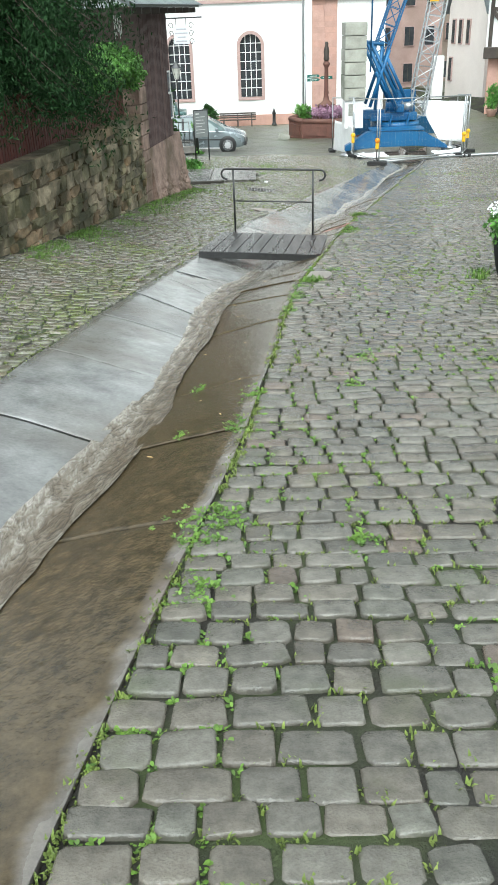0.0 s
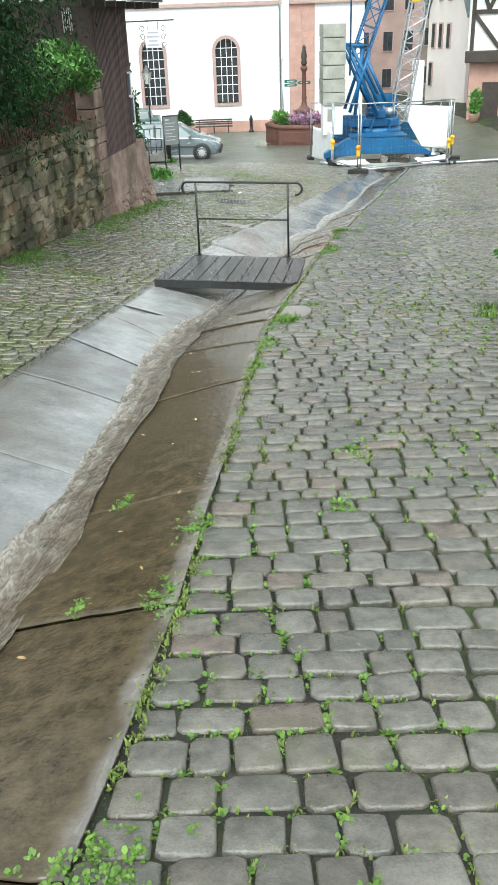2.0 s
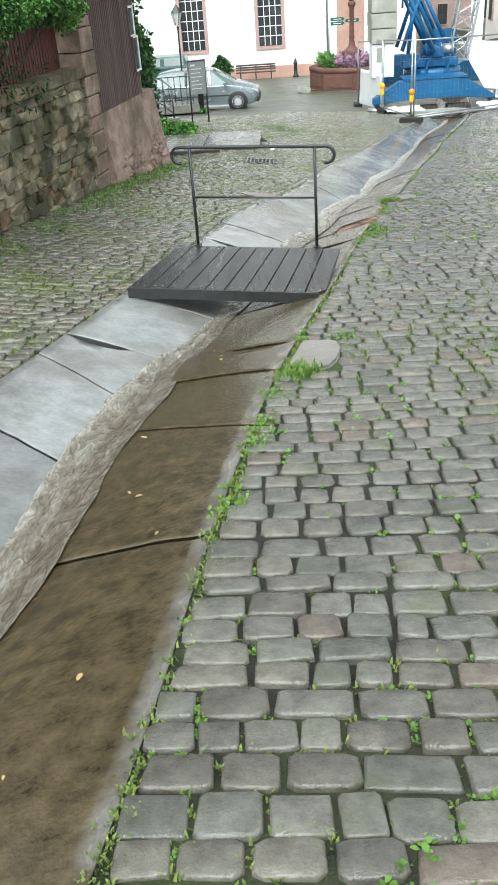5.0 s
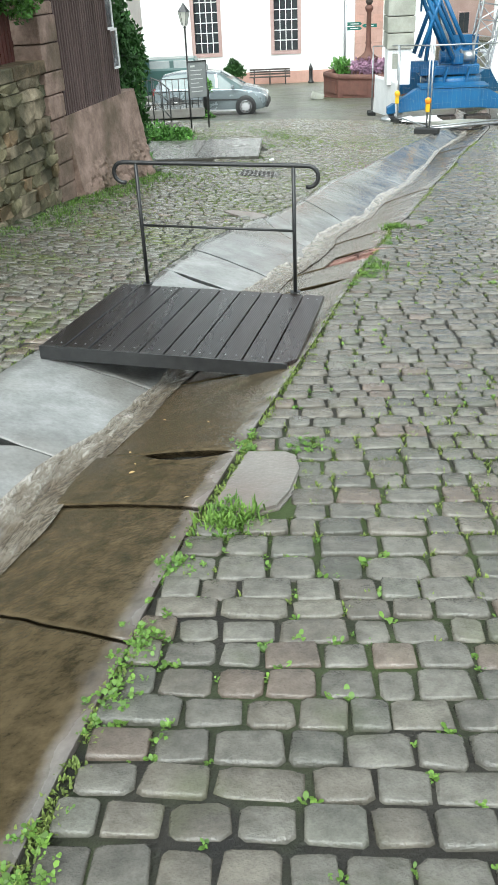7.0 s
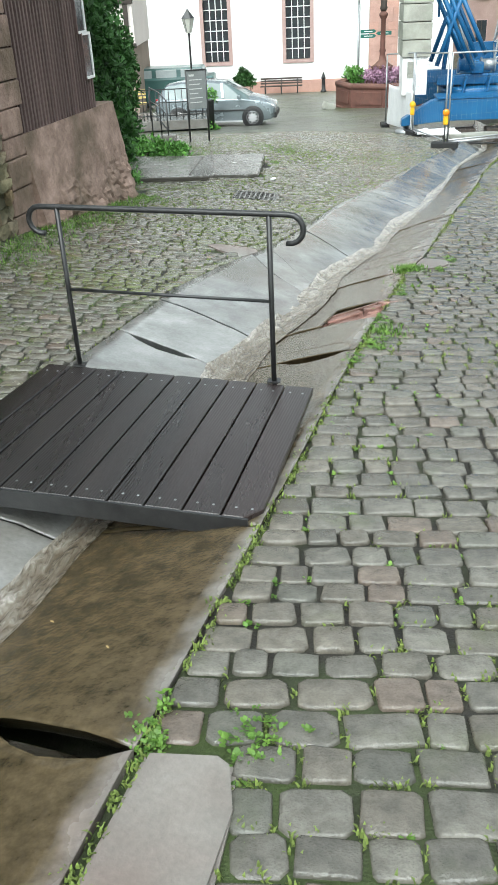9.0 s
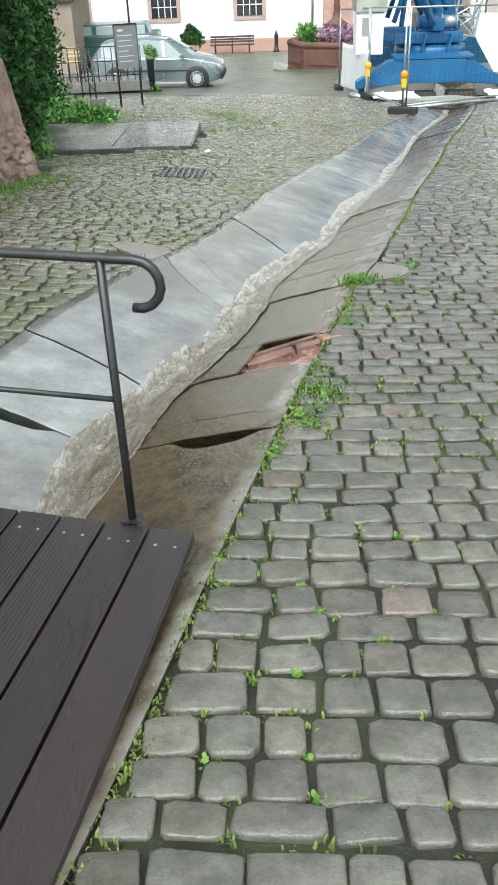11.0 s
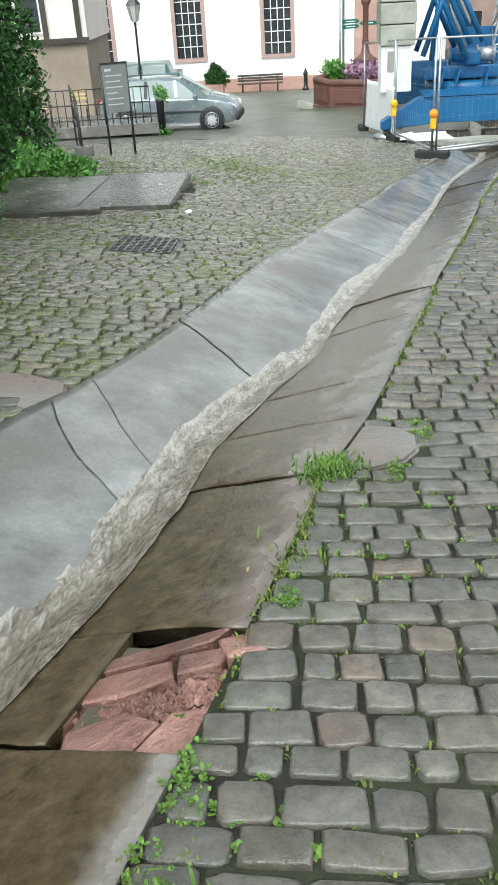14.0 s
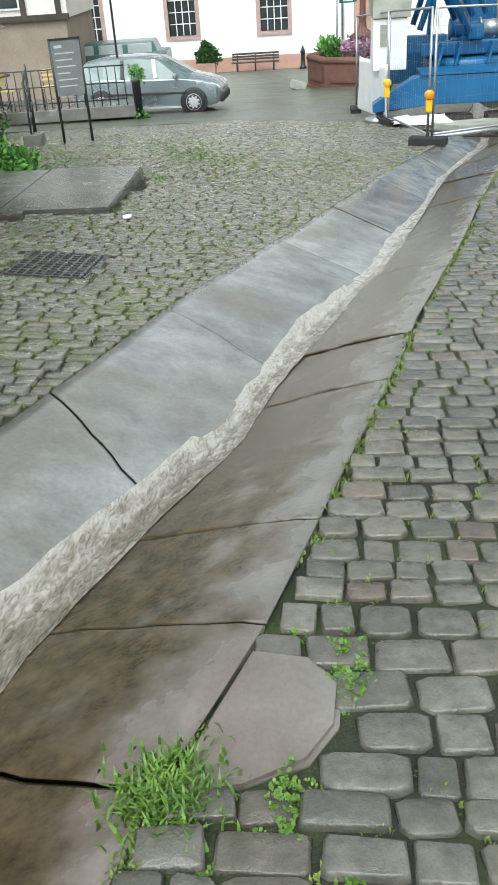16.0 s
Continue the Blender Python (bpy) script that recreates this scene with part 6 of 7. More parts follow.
def sheet(name, corners, label, seed, folds=0.08, n=10):
    """A hanging or lying plastic sheet with folds."""
    bm = bmesh.new()
    a, b, c, d = [Vector(p) for p in corners]
    g = [[bm.verts.new(a.lerp(b, i / n).lerp(d.lerp(c, i / n), j / n) + Vector((0.5, -1, 0.6)) * folds * noise.noise((i * 0.5, j * 0.35, seed))) for i in range(n + 1)] for j in range(n + 1)]
    for j in range(n):
        for i in range(n):
            bm.faces.new((g[j][i], g[j][i + 1], g[j + 1][i + 1], g[j + 1][i]))
    top = bm.faces[:]
    ex = bmesh.ops.extrude_face_region(bm, geom=top)
    for v in ex["geom"]:
        if isinstance(v, bmesh.types.BMVert):
            v.co += Vector((0, 0.012, -0.006))
    t = thing(name, Matrix(), label, "plastic sheet")
    part("sheet", bm, M_TARP, t, smooth=True)
    return t


sheet("tarpaulin", [(6.9, 33.3, -3.0), (8.0, 33.75, -3.2), (8.02, 33.75, -1.75), (6.3, 34.9, -1.75)], "white plastic sheeting stretched behind the crane foot", 1, 0.05)
sheet("tarpaulin", [(3.15, 35.2, -3.5), (3.62, 32.35, -3.3), (3.60, 32.35, -2.3), (3.18, 35.2, -2.4)], "translucent white sheeting tied to the fence", 2, 0.03)
sheet("tarpaulin", [(3.7, 31.9, gz(3.7, 31.9) + 0.05), (4.9, 31.6, gz(4.9, 31.6) + 0.05), (4.7, 32.2, gz(4.7, 32.2) + 0.2), (3.6, 32.5, gz(3.6, 32.5) + 0.16)], "crumpled white sheeting lying under the crane", 3, 0.14)
sheet("tarpaulin", [(6.6, 31.5, gz(6.6, 31.5) + 0.04), (7.5, 31.5, gz(7.5, 31.5) + 0.05), (7.5, 32.2, gz(7.5, 32.2) + 0.3), (6.4, 32.2, gz(6.4, 32.2) + 0.18)], "crumpled white sheeting lying under the crane", 4, 0.16)
bar = thing("steel_bar", Matrix(), "long galvanised pipe lying across the street", "pipe")
tube("pipe", [(7.5, 31.4, gz(7.5, 31.4) + 0.06), (13.5, 33.2, gz(13.5, 33.2) + 0.05)], 0.05, M_STEEL, bar)
bar = thing("steel_bar", Matrix(), "galvanised pipe lying across the channel before the crane", "pipe")
tube("pipe", [(4.1, 29.6, gz(4.1, 29.6) + 0.06), (5.6, 30.2, gz(5.6, 30.2) + 0.1), (7.4, 31.3, gz(7.4, 31.3) + 0.06)], 0.035, M_STEEL, bar)
hose = thing("cable", Matrix(), "black cable lying across the channel", "cable")
tube("cable", [(4.2, 31.2, gz(4.2, 31.2) + 0.03), (4.9, 30.7, gz(4.9, 30.7) - 0.06), (5.5, 30.4, gz(5.5, 30.4) - 0.05), (6.2, 30.9, gz(6.2, 30.9) + 0.03), (6.5, 31.8, gz(6.5, 31.8) + 0.03)], 0.02, M_RUBBER, hose)
gravel = thing("covered_heap", pose(5.3, 31.8, gz(5.3, 31.8)), "grey slab laid over the channel under the crane", "slab")
box("slab", (1.6, 1.1, 0.12), (0, 0, 0.02), M_CONC, gravel, rot=(-5, 3, 25), bevel=0.02)

# ---- silver hatchback ----
M_CAR = mat("silver_grey_car_paint", (0.25, 0.29, 0.31), (0.28, 0.32, 0.34), 1.0, 0.22, 0.0, metal=0.6, coat=0.6)
M_CARGLASS = mat("tinted_car_glass", (0.10, 0.14, 0.14), (0.13, 0.17, 0.17), 2, 0.05, 0.0)
M_PLASTIC = mat("black_trim_plastic", (0.02, 0.02, 0.021), (0.03, 0.03, 0.03), 10, 0.5, 0.05)
M_ALLOY = mat("pale_wheel_trim", (0.5, 0.5, 0.51), (0.58, 0.58, 0.59), 10, 0.35, 0.02, metal=0.4)
M_HEADLIGHT = mat("clear_headlight", (0.7, 0.72, 0.74), (0.78, 0.8, 0.8), 8, 0.08, 0.0)


def car(m):
    """A hatchback that faces local +x, its front axle at x = 0, with the ground at z = 0."""
    t = thing("car", m, "silver grey hatchback parked on wet setts", "car")
    # stations along the car: x, sill, shoulder height, roof height, half width at sill, shoulder, roof
    st = [(-3.42, 0.42, 0.80, 0.82, 0.70, 0.72, 0.60), (-3.36, 0.26, 0.92, 0.98, 0.80, 0.80, 0.62), (-3.05, 0.20, 0.95, 1.36, 0.85, 0.85, 0.58), (-2.5, 0.19, 0.95, 1.46, 0.86, 0.86, 0.58), (-1.6, 0.19, 0.93, 1.48, 0.86, 0.87, 0.60),
          (-0.95, 0.19, 0.92, 1.42, 0.86, 0.87, 0.60), (-0.35, 0.19, 0.92, 1.10, 0.86, 0.87, 0.64), (-0.12, 0.19, 0.90, 0.97, 0.86, 0.86, 0.68), (0.35, 0.20, 0.82, 0.87, 0.85, 0.84, 0.66), (0.62, 0.24, 0.72, 0.77, 0.80, 0.80, 0.62), (0.76, 0.34, 0.58, 0.62, 0.66, 0.68, 0.5)]
    bm = bmesh.new()
    rings = []
    for x, zs, zb, zr, ws, wb, wr in st:
        h = [(ws * 0.96, zs), (ws, zs + 0.10), (wb + 0.01, (zs + zb) * 0.5 + 0.05), (wb, zb - 0.03), (wb - 0.03, zb), (wr + 0.02, zr - 0.05), (wr - 0.06, zr - 0.01), (0.0, zr + 0.012)]
        ring = [(x, y, z) for y, z in h] + [(x, -y, z) for y, z in h[-2::-1]]
        rings.append([bm.verts.new(p) for p in ring])
    n = len(rings[0])
    glass = {}
    for a, b in zip(rings, rings[1:]):
        for i in range(n):
            f = bm.faces.new((a[i], a[(i + 1) % n], b[(i + 1) % n], b[i]))
            c = f.calc_center_median()
            if i in (4, 9) and -3.1 < c.x < -0.2:
                glass.setdefault(("side_window", i), []).append(f)
            if i in (5, 6, 7, 8) and (-0.98 < c.x < -0.15 or c.x < -3.0 and c.z > 1.0):
                glass.setdefault(("windscreen" if c.x > -2 else "rear_window", 0), []).append(f)
    bm.faces.new(rings[0][::-1])
    bm.faces.new(rings[-1])
    bmesh.ops.recalc_face_normals(bm, faces=bm.faces[:])
    panes = {key: [[tuple(v.co + f.normal * 0.006) for v in f.verts] for f in fs_] for key, fs_ in glass.items()}
    body = part("body", bm, M_CAR, t, smooth=True)
    for (nm, _), polys in panes.items():
        pv, pf = [], []
        for poly in polys:
            pf.append(tuple(range(len(pv), len(pv) + len(poly))))
            pv += poly
        raw(nm, pv, pf, M_CARGLASS, body, smooth=False)
    md = body.modifiers.new("round", "BEVEL")
    md.width, md.segments, md.limit_method, md.angle_limit = 0.02, 2, "ANGLE", radians(25)
    for sg in (-1, 1):
        for x in (-1.05, -1.95):
            box("pillar", (0.09, 0.03, 0.5), (x, sg * 0.735, 1.18), M_PLASTIC if x < -1.5 else M_CAR, body, rot=(sg * 27, 0 if x < -1.5 else -8, 0))
        box("side_strip", (2.3, 0.02, 0.05), (-1.25, sg * 0.888, 0.56), M_PLASTIC, body, bevel=0.006)
        box("sill_trim", (2.0, 0.03, 0.05), (-1.28, sg * 0.865, 0.2), M_ALLOY, body)
        box("mirror", (0.12, 0.2, 0.13), (-0.45, sg * 0.98, 1.0), M_CAR, body, bevel=0.04)
        box("door_handle", (0.18, 0.03, 0.03), (-1.5, sg * 0.885, 0.8), M_CAR, body, bevel=0.01)
        box("headlight", (0.3, 0.2, 0.13), (0.56, sg * 0.66, 0.67), M_HEADLIGHT, body, rot=(0, 22, sg * -28), bevel=0.04)
        box("tail_light", (0.1, 0.14, 0.22), (-3.36, sg * 0.72, 0.85), mat("red_lens", (0.3, 0.01, 0.01), (0.35, 0.02, 0.02), 5, 0.15, 0), body, bevel=0.03)
        for x in (0.0, -2.58):
            bm = bmesh.new()
            add_lathe(bm, [(0.36, -0.02), (0.375, -0.02), (0.375, 0.025), (0.3, 0.025)], 24)
            for v in bm.verts:
                v.co = Vector((x + v.co.x, sg * (0.865 + v.co.z), 0.32 + v.co.y))
            part("wheel_arch", bm, M_PLASTIC, body, smooth=True)
            bm = bmesh.new()
            add_lathe(bm, [(0.2, -0.1), (0.28, -0.1), (0.315, -0.07), (0.315, 0.07), (0.28, 0.1), (0.2, 0.1)], 28)
            for v in bm.verts:
                v.co = Vector((x + v.co.x, sg * (0.81 + v.co.z), 0.315 + v.co.y))
            wh = part("wheel", bm, M_RUBBER, t, "black tyre", smooth=True)
            bm = bmesh.new()
            add_lathe(bm, [(0.215, -0.02), (0.215, 0.03), (0.19, 0.02), (0.08, 0.045), (0.03, 0.05)], 24)
            for v in bm.verts:
                v.co = Vector((x + v.co.x, sg * (0.885 + v.co.z), 0.315 + v.co.y))
            rim_ = part("rim", bm, M_ALLOY, wh, "pale wheel trim with round holes", smooth=True)
            for k in range(9):
                a = k * math.tau / 9
                bm = bmesh.new()
                add_lathe(bm, [(0.028, -0.01), (0.028, 0.008), (0.01, 0.009)], 10)
                for v in bm.verts:
                    v.co = Vector((x + 0.15 * math.cos(a) + v.co.x, sg * (0.917 + v.co.z), 0.315 + 0.15 * math.sin(a) + v.co.y))
                bm_o = part("vent", bm, M_RUBBER, wh)
    box("front_bumper", (0.14, 1.4, 0.2), (0.74, 0, 0.36), M_PLASTIC, body, bevel=0.05)
    return t


car(Matrix.Translation((-1.13, 39.75, gz(-1.13, 39.5) + 0.0)) @ Euler((0, radians(0.5), radians(-2))).to_matrix().to_4x4())
van = thing("van", pose(-6.1, 52.5, gz(-4.5, 52.5), 0, 0, 2), "dark teal van parked beside the church", "van")
M_VAN = mat("dark_teal_paint", (0.03, 0.09, 0.085), (0.04, 0.11, 0.10), 1, 0.3, 0.0, coat=0.5)
vb = box("body", (4.4, 1.75, 1.25), (0, 0, 0.85), M_VAN, van, bevel=0.12)
box("cabin", (3.9, 1.6, 0.55), (-0.1, 0, 1.6), M_VAN, vb, bevel=0.1, taper=0.9)
for x in (-1.3, -0.1, 1.1):
    # The pale base colour paints a reflection onto the van's glass.
    box("side_window", (1.0, 0.04, 0.4), (x, -0.78, 1.6), mat("pale_glass_painted_reflection", (0.3, 0.34, 0.34), (0.36, 0.4, 0.4), 2, 0.08, 0), vb, rot=(-8, 0, 0), bevel=0.03)
for x in (-1.4, 1.4):
    bm = bmesh.new()
    add_lathe(bm, [(0.2, -0.1), (0.31, -0.08), (0.31, 0.08), (0.2, 0.1)], 20)
    for v in bm.verts:
        v.co = Vector((x + v.co.x, -0.8 + v.co.z, 0.31 + v.co.y))
    part("wheel", bm, M_RUBBER, van, smooth=True)

# ---- broken red stone, rounded slabs, weeds, litter ----
hole = thing("broken_slab", Matrix(), "broken red sandstone slab with rubble in the channel edge", "broken stone")


def shard(pts, lift, thick=0.08):
    pts = [(x + 0.06, 13.86 + (y - 13.56) * 0.62) for x, y in pts]
    bm = bmesh.new()
    c = Vector((sum(p[0] for p in pts) / len(pts), sum(p[1] for p in pts) / len(pts), 0))
    hi = [bm.verts.new((x, y, cz(x, y) + lift + 0.008 * noise.noise((x * 9, y * 9, 1)))) for x, y in pts]
    lo = [bm.verts.new((x, y, cz(x, y) + lift - thick)) for x, y in pts]
    bm.faces.new(hi)
    bm.faces.new(lo[::-1])
    for i in range(len(pts)):
        bm.faces.new((hi[i], hi[(i + 1) % len(pts)], lo[(i + 1) % len(pts)], lo[i]))
    bmesh.ops.bevel(bm, geom=[e for e in bm.edges if all(v in hi for v in e.verts)], offset=0.008, segments=1, affect="EDGES")
    part("shard", bm, M_RED, hole, "pinkish red sandstone fragment")


shard([(1.06, 13.62), (1.24, 13.56), (1.33, 13.80), (1.22, 13.92), (1.05, 13.84)], -0.03)
shard([(1.26, 13.56), (1.46, 13.58), (1.53, 13.86), (1.36, 13.84)], -0.022)
shard([(1.02, 14.04), (1.2, 14.02), (1.34, 14.1), (1.32, 14.24), (1.12, 14.22), (1.0, 14.16)], -0.018)
shard([(1.35, 14.1), (1.48, 14.12), (1.5, 14.26), (1.34, 14.26)], -0.012)
shard([(1.5, 14.14), (1.62, 14.2), (1.6, 14.36), (1.46, 14.3)], 0.0)
shard([(1.02, 14.24), (1.3, 14.27), (1.44, 14.32), (1.5, 14.44), (1.1, 14.36)], -0.01)
shard([(1.54, 13.9), (1.57, 14.08), (1.5, 14.1), (1.47, 13.92)], -0.03)
shard([(0.96, 13.9), (1.04, 13.88), (1.06, 14.0), (0.98, 14.02)], -0.02)
rr_ = random.Random(8)
vs, fs = [], []
for _ in range(800):
    x, y = rr_.uniform(1.12, 1.6), rr_.gauss(14.13, 0.06)
    s = rr_.uniform(0.006, 0.018)
    o = len(vs)
    zc = cz(min(x, 1.55), y) - 0.06 + rr_.uniform(-0.01, 0.015)
    for q in ((1, 0, 0), (-1, 0, 0), (0, 1, 0), (0, -1, 0), (0, 0, 1), (0, 0, -1)):
        vs.append((x + q[0] * s * rr_.uniform(0.7, 1.3), y + q[1] * s * rr_.uniform(0.7, 1.3), zc + q[2] * s))
    fs += [(o + a, o + b, o + c) for a, b, c in ((0, 2, 4), (2, 1, 4), (1, 3, 4), (3, 0, 4), (2, 0, 5), (1, 2, 5), (3, 1, 5), (0, 3, 5))]
rub = raw("rubble", vs, fs, M_RED, hole, smooth=False)
tagged(rub, "small red stone rubble", kind="stuff")
box("bed", (0.5, 0.55, 0.1), (1.4, 14.12, fall_at(14.12) - 0.17), M_MORTAR, hole, "dark wet bedding", rot=(-7, -6, -10))

for pts, lab in (([(0.52, 8.88), (0.57, 8.8), (0.66, 8.78), (0.78, 8.85), (0.83, 8.98), (0.855, 9.2), (0.85, 9.34), (0.80, 9.385), (0.62, 9.39)], "pale rounded stone set between channel and setts"),
                 ([(1.87, 15.44), (2.05, 15.49), (2.2, 15.56), (2.27, 15.68), (2.28, 15.83), (2.2, 15.94), (2.04, 15.97)], "pale rounded stone slab reaching into the setts"),
                 ([(0.30, 16.24), (0.45, 16.52), (0.42, 16.66), (0.2, 16.76), (-0.03, 16.78), (-0.12, 16.68), (0.02, 16.5)], "flat grey stone jutting from the channel lining into the setts")):
    st_ = thing("rounded_slab", Matrix(), lab, "stone slab")
    bm = bmesh.new()
    hi = [bm.verts.new((x, y, gz(x, y) + 0.007)) for x, y in pts]
    lo = [bm.verts.new(v.co - Vector((0, 0, 0.12))) for v in hi]
    bm.faces.new(hi)
    bm.faces.new(lo[::-1])
    for i in range(len(pts)):
        bm.faces.new((hi[i], hi[(i + 1) % len(pts)], lo[(i + 1) % len(pts)], lo[i]))
    bmesh.ops.bevel(bm, geom=[e for e in bm.edges if all(v in hi for v in e.verts)], offset=0.014, segments=2, affect="EDGES")
    part("stone", bm, M_SILT, st_)

# weeds and moss
rg = random.Random(14)


def rosette(vs, fs, x, y, z, size, n):
    for k in range(n):
        a = rg.uniform(0, math.tau)
        p = Vector((x + rg.gauss(0, size * 0.4), y + rg.gauss(0, size * 0.4), z + rg.uniform(0, size * 0.2)))
        d = Vector((math.cos(a), math.sin(a), rg.uniform(0.15, 0.9))).normalized()
        s = d.cross(Vector((0, 0, 1))).normalized()
        l_ = size * rg.uniform(0.6, 1.2)
        w2 = l_ * rg.uniform(0.25, 0.4)
        up = Vector((0, 0, 1)) * l_ * 0.1
        o = len(vs)
        for q in (p, p + d * l_ * 0.4 + s * w2 + up, p + d * l_ * 0.8 + s * w2 * 0.7 + up, p + d * l_, p + d * l_ * 0.8 - s * w2 * 0.7 + up, p + d * l_ * 0.4 - s * w2 + up):
            vs.append(tuple(q))
        fs += [(o, o + 1, o + 5), (o + 1, o + 2, o + 4, o + 5), (o + 2, o + 3, o + 4)]


def blades(vs, fs, x, y, z, h, n, spread):
    for _ in range(n):
        a = rg.uniform(0, math.tau)
        p = Vector((x + rg.gauss(0, spread), y + rg.gauss(0, spread), z))
        lean = Vector((math.cos(a), math.sin(a), 0)) * h * rg.uniform(0.2, 0.9)
        hh = h * rg.uniform(0.5, 1.1)
        s = Vector((-math.sin(a), math.cos(a), 0)) * 0.0045
        o = len(vs)
        for q in (p - s, p + s, p + lean * 0.35 + Vector((0, 0, hh * 0.7)) + s * 0.8, p + lean * 0.35 + Vector((0, 0, hh * 0.7)) - s * 0.8, p + lean + Vector((0, 0, hh))):
            vs.append(tuple(q))
        fs += [(o, o + 1, o + 2, o + 3), (o + 3, o + 2, o + 4)]


vs, fs = [], []
for s in right_stones:
    x, y, z, a, b = s[:5]
    u = x - right_edge(y)
    if y > 20:
        continue
    dens = 0.6 * max(0, noise.noise((x * 1.3, y * 0.9, 21)) + 0.2) * float(np.interp(y, [0, 5, 8, 11, 20], [1.6, 1.3, 0.6, 0.35, 0.25]))
    if u < 0.25:
        dens += 0.35 * max(0, noise.noise((3, y * 1.3, 2)) + 0.25)
    for _ in range(7):
        if rg.random() < dens:
            side = rg.choice((0, 1))
            px, py = (x + a * rg.uniform(-0.5, 0.5), y + b / 2 + 0.006) if side else (x + a / 2 + 0.006, y + b * rg.uniform(-0.5, 0.5))
            rosette(vs, fs, px, py, gz(px, py) - 0.012, rg.uniform(0.011, 0.024), rg.randrange(6, 13))
weeds = raw("weeds", vs, fs, M_LEAF, smooth=False)
tagged(weeds, "fresh green weeds in the joints of the setts", "weeds", kind="stuff")
vs, fs = [], []
for s in right_stones + left_stones:
    x, y, z, a, b = s[:5]
    if y > 28:
        continue
    m_ = noise.noise((x * 0.8, y * 0.6, 31)) + ((0.05 + 0.45 * (y > 19)) if x < left_edge(y) else 0.0)
    for _ in range(5):
        if rg.random() < 0.85 * max(0, m_ + 0.35):
            px, py = (x + a * rg.uniform(-0.5, 0.5), y + b / 2 + 0.006) if rg.random() < 0.6 else (x + a / 2 + 0.006, y + b * rg.uniform(-0.5, 0.5))
            blades(vs, fs, px, py, gz(px, py) - 0.014, 0.02, 6, 0.012)
for k in range(2300):
    y = rg.uniform(0.8, 27)
    if noise.noise((2, y * 0.9, 8)) + 0.25 * rg.random() > 0.0:
        x = right_edge(y) + rg.gauss(0.012, 0.014)
        blades(vs, fs, x, y, gz(x, y) - 0.012, rg.uniform(0.010, 0.026), 6, 0.012)
moss = raw("moss", vs, fs, mat("olive_moss", (0.09, 0.13, 0.025), (0.17, 0.22, 0.05), 8, 0.7, 0.1, spread=0.3), smooth=False)
tagged(moss, "olive moss and short grass in the joints", "moss", kind="stuff")

CLUMPS = [(-0.21, 2.65, 0.09, 22), (-0.13, 2.83, 0.07, 16), (-0.21, 2.21, 0.06, 12), (0.40, 2.62, 0.05, 10), (-0.1, 4.02, 0.04, 9), (-0.42, 4.14, 0.02, 4), (0.0, 4.56, 0.06, 12), (-0.38, 5.12, 0.03, 5),
          (0.60, 4.68, 0.05, 9), (0.73, 5.32, 0.06, 10), (0.29, 7.19, 0.05, 11), (0.40, 7.99, 0.05, 12), (0.37, 7.72, 0.05, 10), (0.46, 8.44, 0.05, 10), (0.58, 8.75, 0.06, 12),
          (0.62, 9.44, 0.04, 8), (0.9, 9.39, 0.05, 10), (1.28, 12.68, 0.04, 8), (1.41, 13.05, 0.06, 12), (1.46, 13.4, 0.05, 10), (1.5, 13.72, 0.05, 9), (1.72, 14.5, 0.03, 7), (2.3, 15.88, 0.04, 8), (2.15, 15.42, 0.04, 6)]


def top_at(x, y):
    """Height of whatever stone lies there, lining or paving."""
    return cz(x, y) if left_edge(y) < x < right_edge(y) else gz(x, y)


for x, y, size, n in CLUMPS:
    w_ = thing("weed_clump", Matrix.Translation((x, y, top_at(x, y) - 0.01)), "bright green broad-leaved weeds beside the channel", "weeds", "weed clumps along the channel")
    vs, fs = [], []
    for _ in range(n * 5):
        rosette(vs, fs, rg.gauss(0, size * 0.7), rg.gauss(0, size * 1.5), rg.uniform(0, 0.012), rg.uniform(0.009, 0.021), 8)
    tagged(raw("leaves", vs, fs, M_LEAF, w_, smooth=False), kind="stuff")
for x, y, h, n in ((1.89, 15.46, 0.05, 620), (0.6, 8.74, 0.05, 300), (1.5, 13.35, 0.06, 90), (1.76, 14.75, 0.04, 50), (2.3, 8.6, 0.08, 80), (2.45, 8.95, 0.07, 80)):
    w_ = thing("grass_tuft", Matrix.Translation((x, y, gz(x, y) - 0.012)), "tuft of fresh green grass at the channel edge", "grass", "grass tufts")
    vs, fs = [], []
    blades(vs, fs, 0, 0, 0, h, n, 0.06)
    tagged(raw("grass", vs, fs, M_LEAF, w_, smooth=False), kind="stuff")
vs, fs = [], []
for _ in range(2600):
    s = rg.uniform(-6, 4.0)
    p = on_wall(s, 0, 0.12 + abs(rg.gauss(0, 0.28)))
    if noise.noise((p.x * 1.5, p.y * 1.5, 5)) > -0.2:
        blades(vs, fs, p.x, p.y, gz(p.x, p.y) - 0.01, rg.uniform(0.02, 0.06), 4, 0.03)
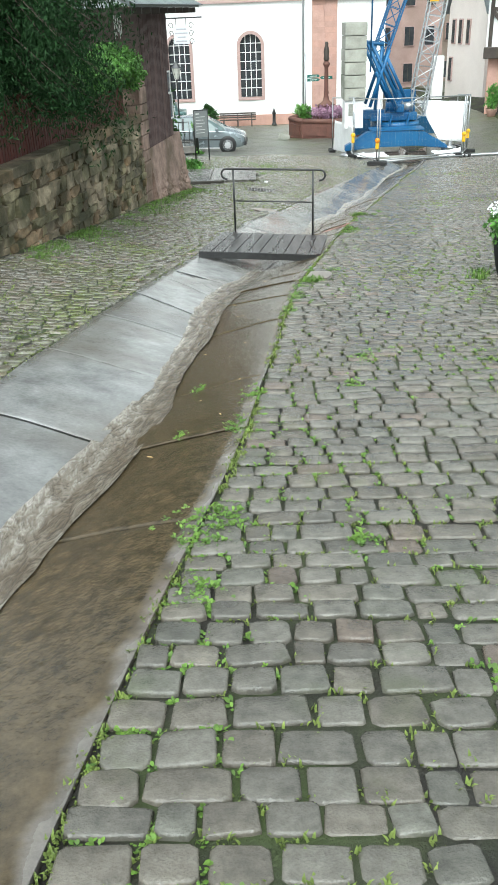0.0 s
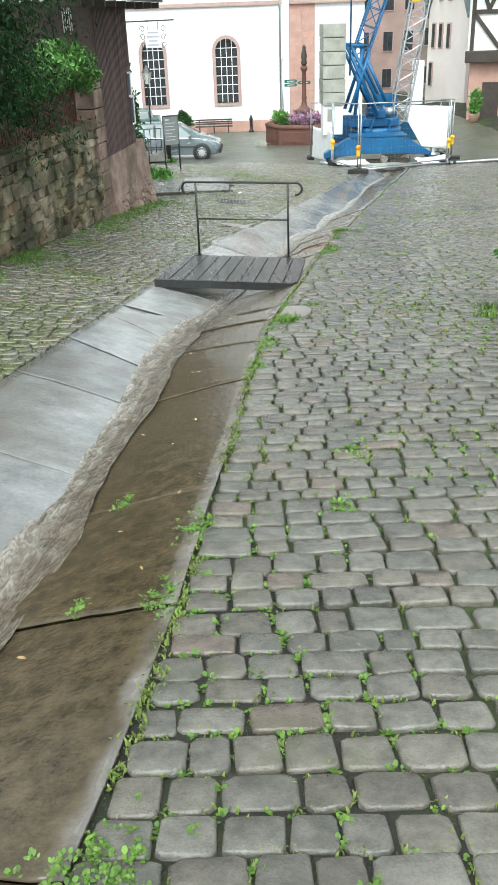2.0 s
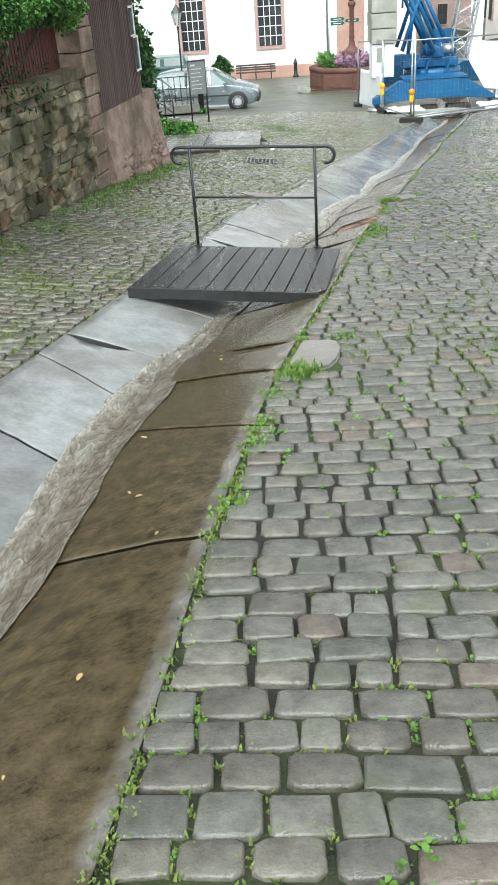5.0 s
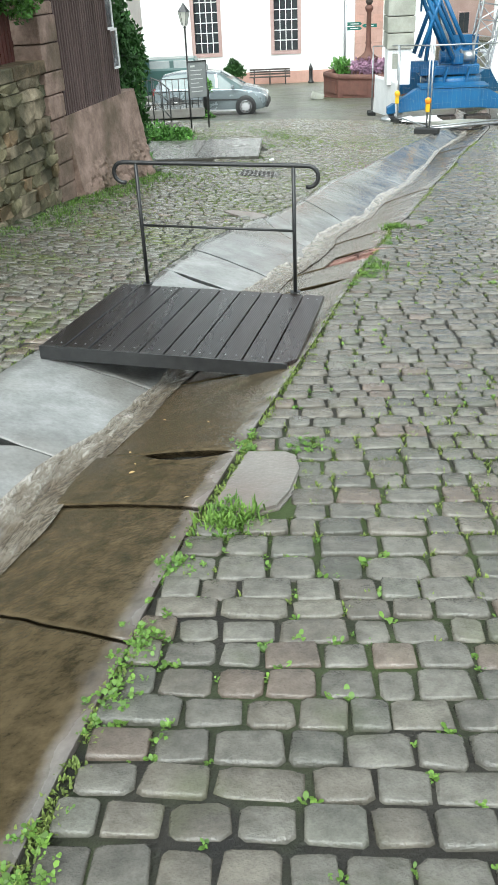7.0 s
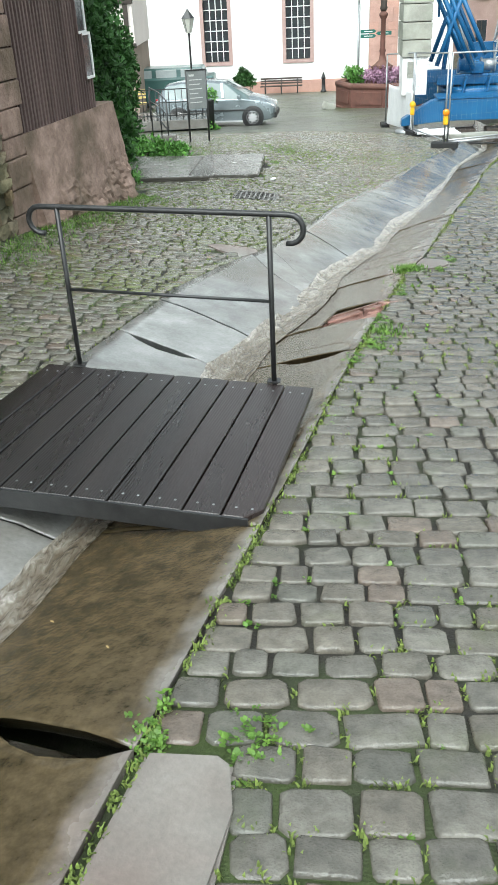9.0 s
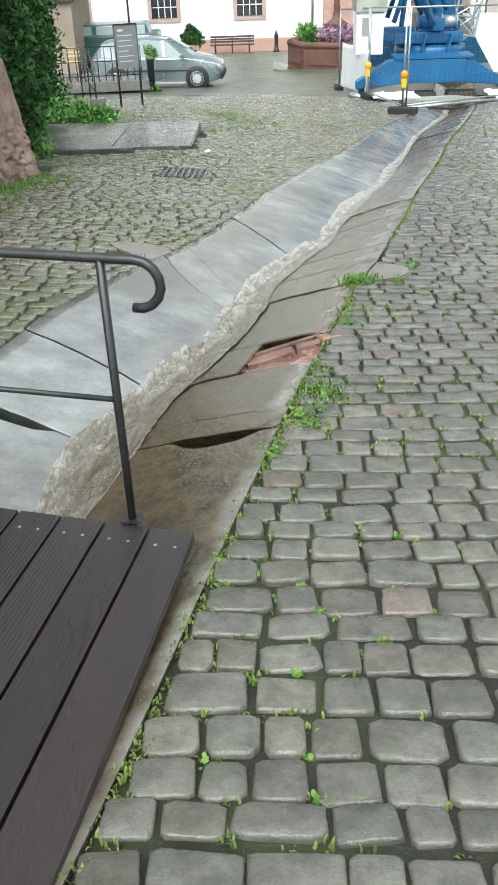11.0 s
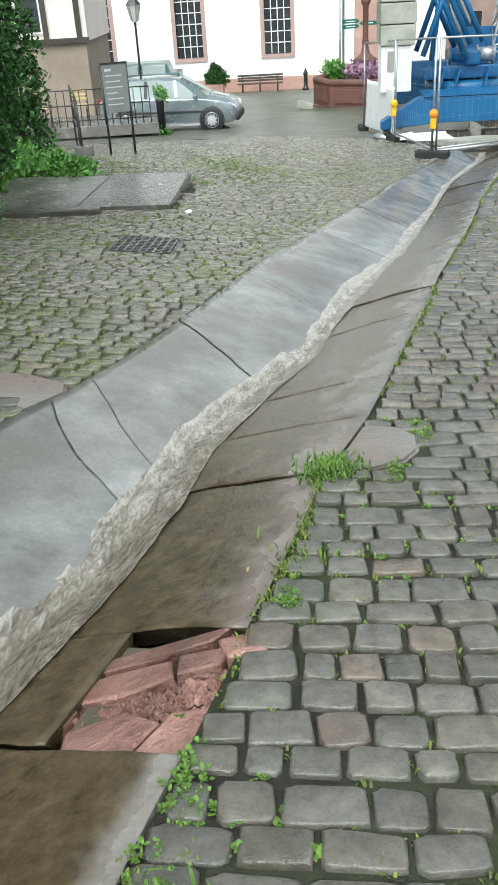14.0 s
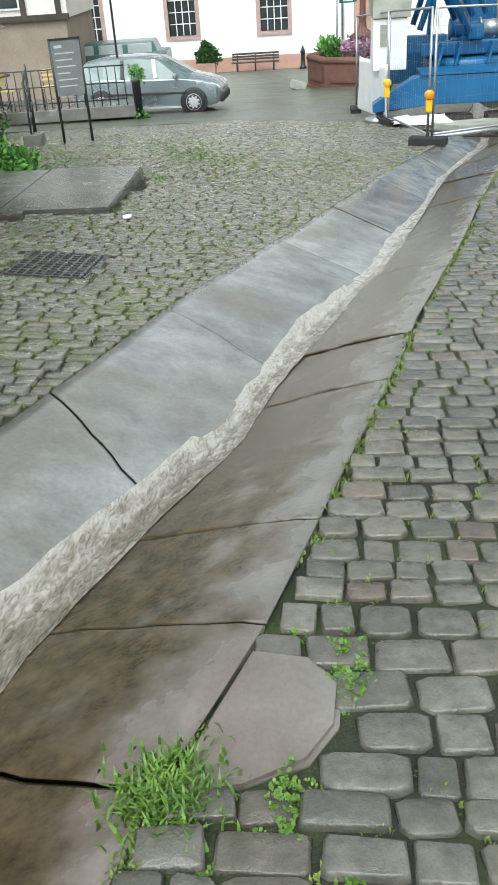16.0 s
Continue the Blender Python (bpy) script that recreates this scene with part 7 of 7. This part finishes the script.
for _ in range(2600):
    x, y = rg.uniform(-3.2, 0.6), rg.gauss(25.6, 1.5)
    if not blocked(x, y) and noise.noise((x * 0.9, y * 0.9, 15)) > -0.05 and x < left_edge(y) - 1.6:
        blades(vs, fs, x, y, gz(x, y) - 0.01, rg.uniform(0.02, 0.05), 4, 0.03)
grass = raw("grass", vs, fs, M_LEAF, smooth=False)
tagged(grass, "short green grass along the wall and platform", "grass", kind="stuff")
for x, y in ((0.3, 22.7),):
    lt = thing("litter", Matrix.Translation((x, y, gz(x, y))), "crumpled white paper scrap on the setts", "litter")
    bm = bmesh.new()
    bmesh.ops.create_icosphere(bm, subdivisions=2, radius=0.05)
    for v in bm.verts:
        v.co += v.co.normalized() * 0.03 * noise.noise(v.co * 40)
        v.co.z = v.co.z * 0.5 + 0.025
    part("paper", bm, M_PAINTW, lt)
M_DEAD = mat("fallen_tan_leaf", (0.30, 0.20, 0.08), (0.42, 0.32, 0.14), 20, 0.5, 0.1, spread=0.3)
for _ in range(26):
    y = rg.uniform(3.0, 15.5)
    u = rg.uniform(0.25, 0.9)
    x = bed_line(y) + (right_edge(y) - bed_line(y)) * u
    if 10.3 < y < 12.5 or 13.3 < y < 14.5:
        continue
    lf = thing("fallen_leaf", pose(x, y, cz(x, y) + 0.012, -7, -6, rg.uniform(0, 360)), "tan fallen leaf stuck to the wet channel stone", "leaf", "fallen leaves in the channel")
    ln = rg.uniform(0.008, 0.02)
    raw("blade", [(-ln, 0, 0), (-ln * 0.3, ln * 0.4, 0.004), (ln * 0.5, ln * 0.3, 0.003), (ln, 0, 0.002), (ln * 0.4, -ln * 0.35, 0.003), (-ln * 0.4, -ln * 0.4, 0.004)], [(0, 1, 5), (1, 2, 4, 5), (2, 3, 4)], M_DEAD, lf, smooth=False)

# ---- setts that lie nearest, one by one ----
for group, parent in ((near_right, lane), (near_left, verge)):
    for s in group:
        ob = new("cobble", (SHAPE_MESH if parent is lane else VERGE_MESH)[s[8]])
        ob.parent = parent
        ob.matrix_basis = stone_pose(s)
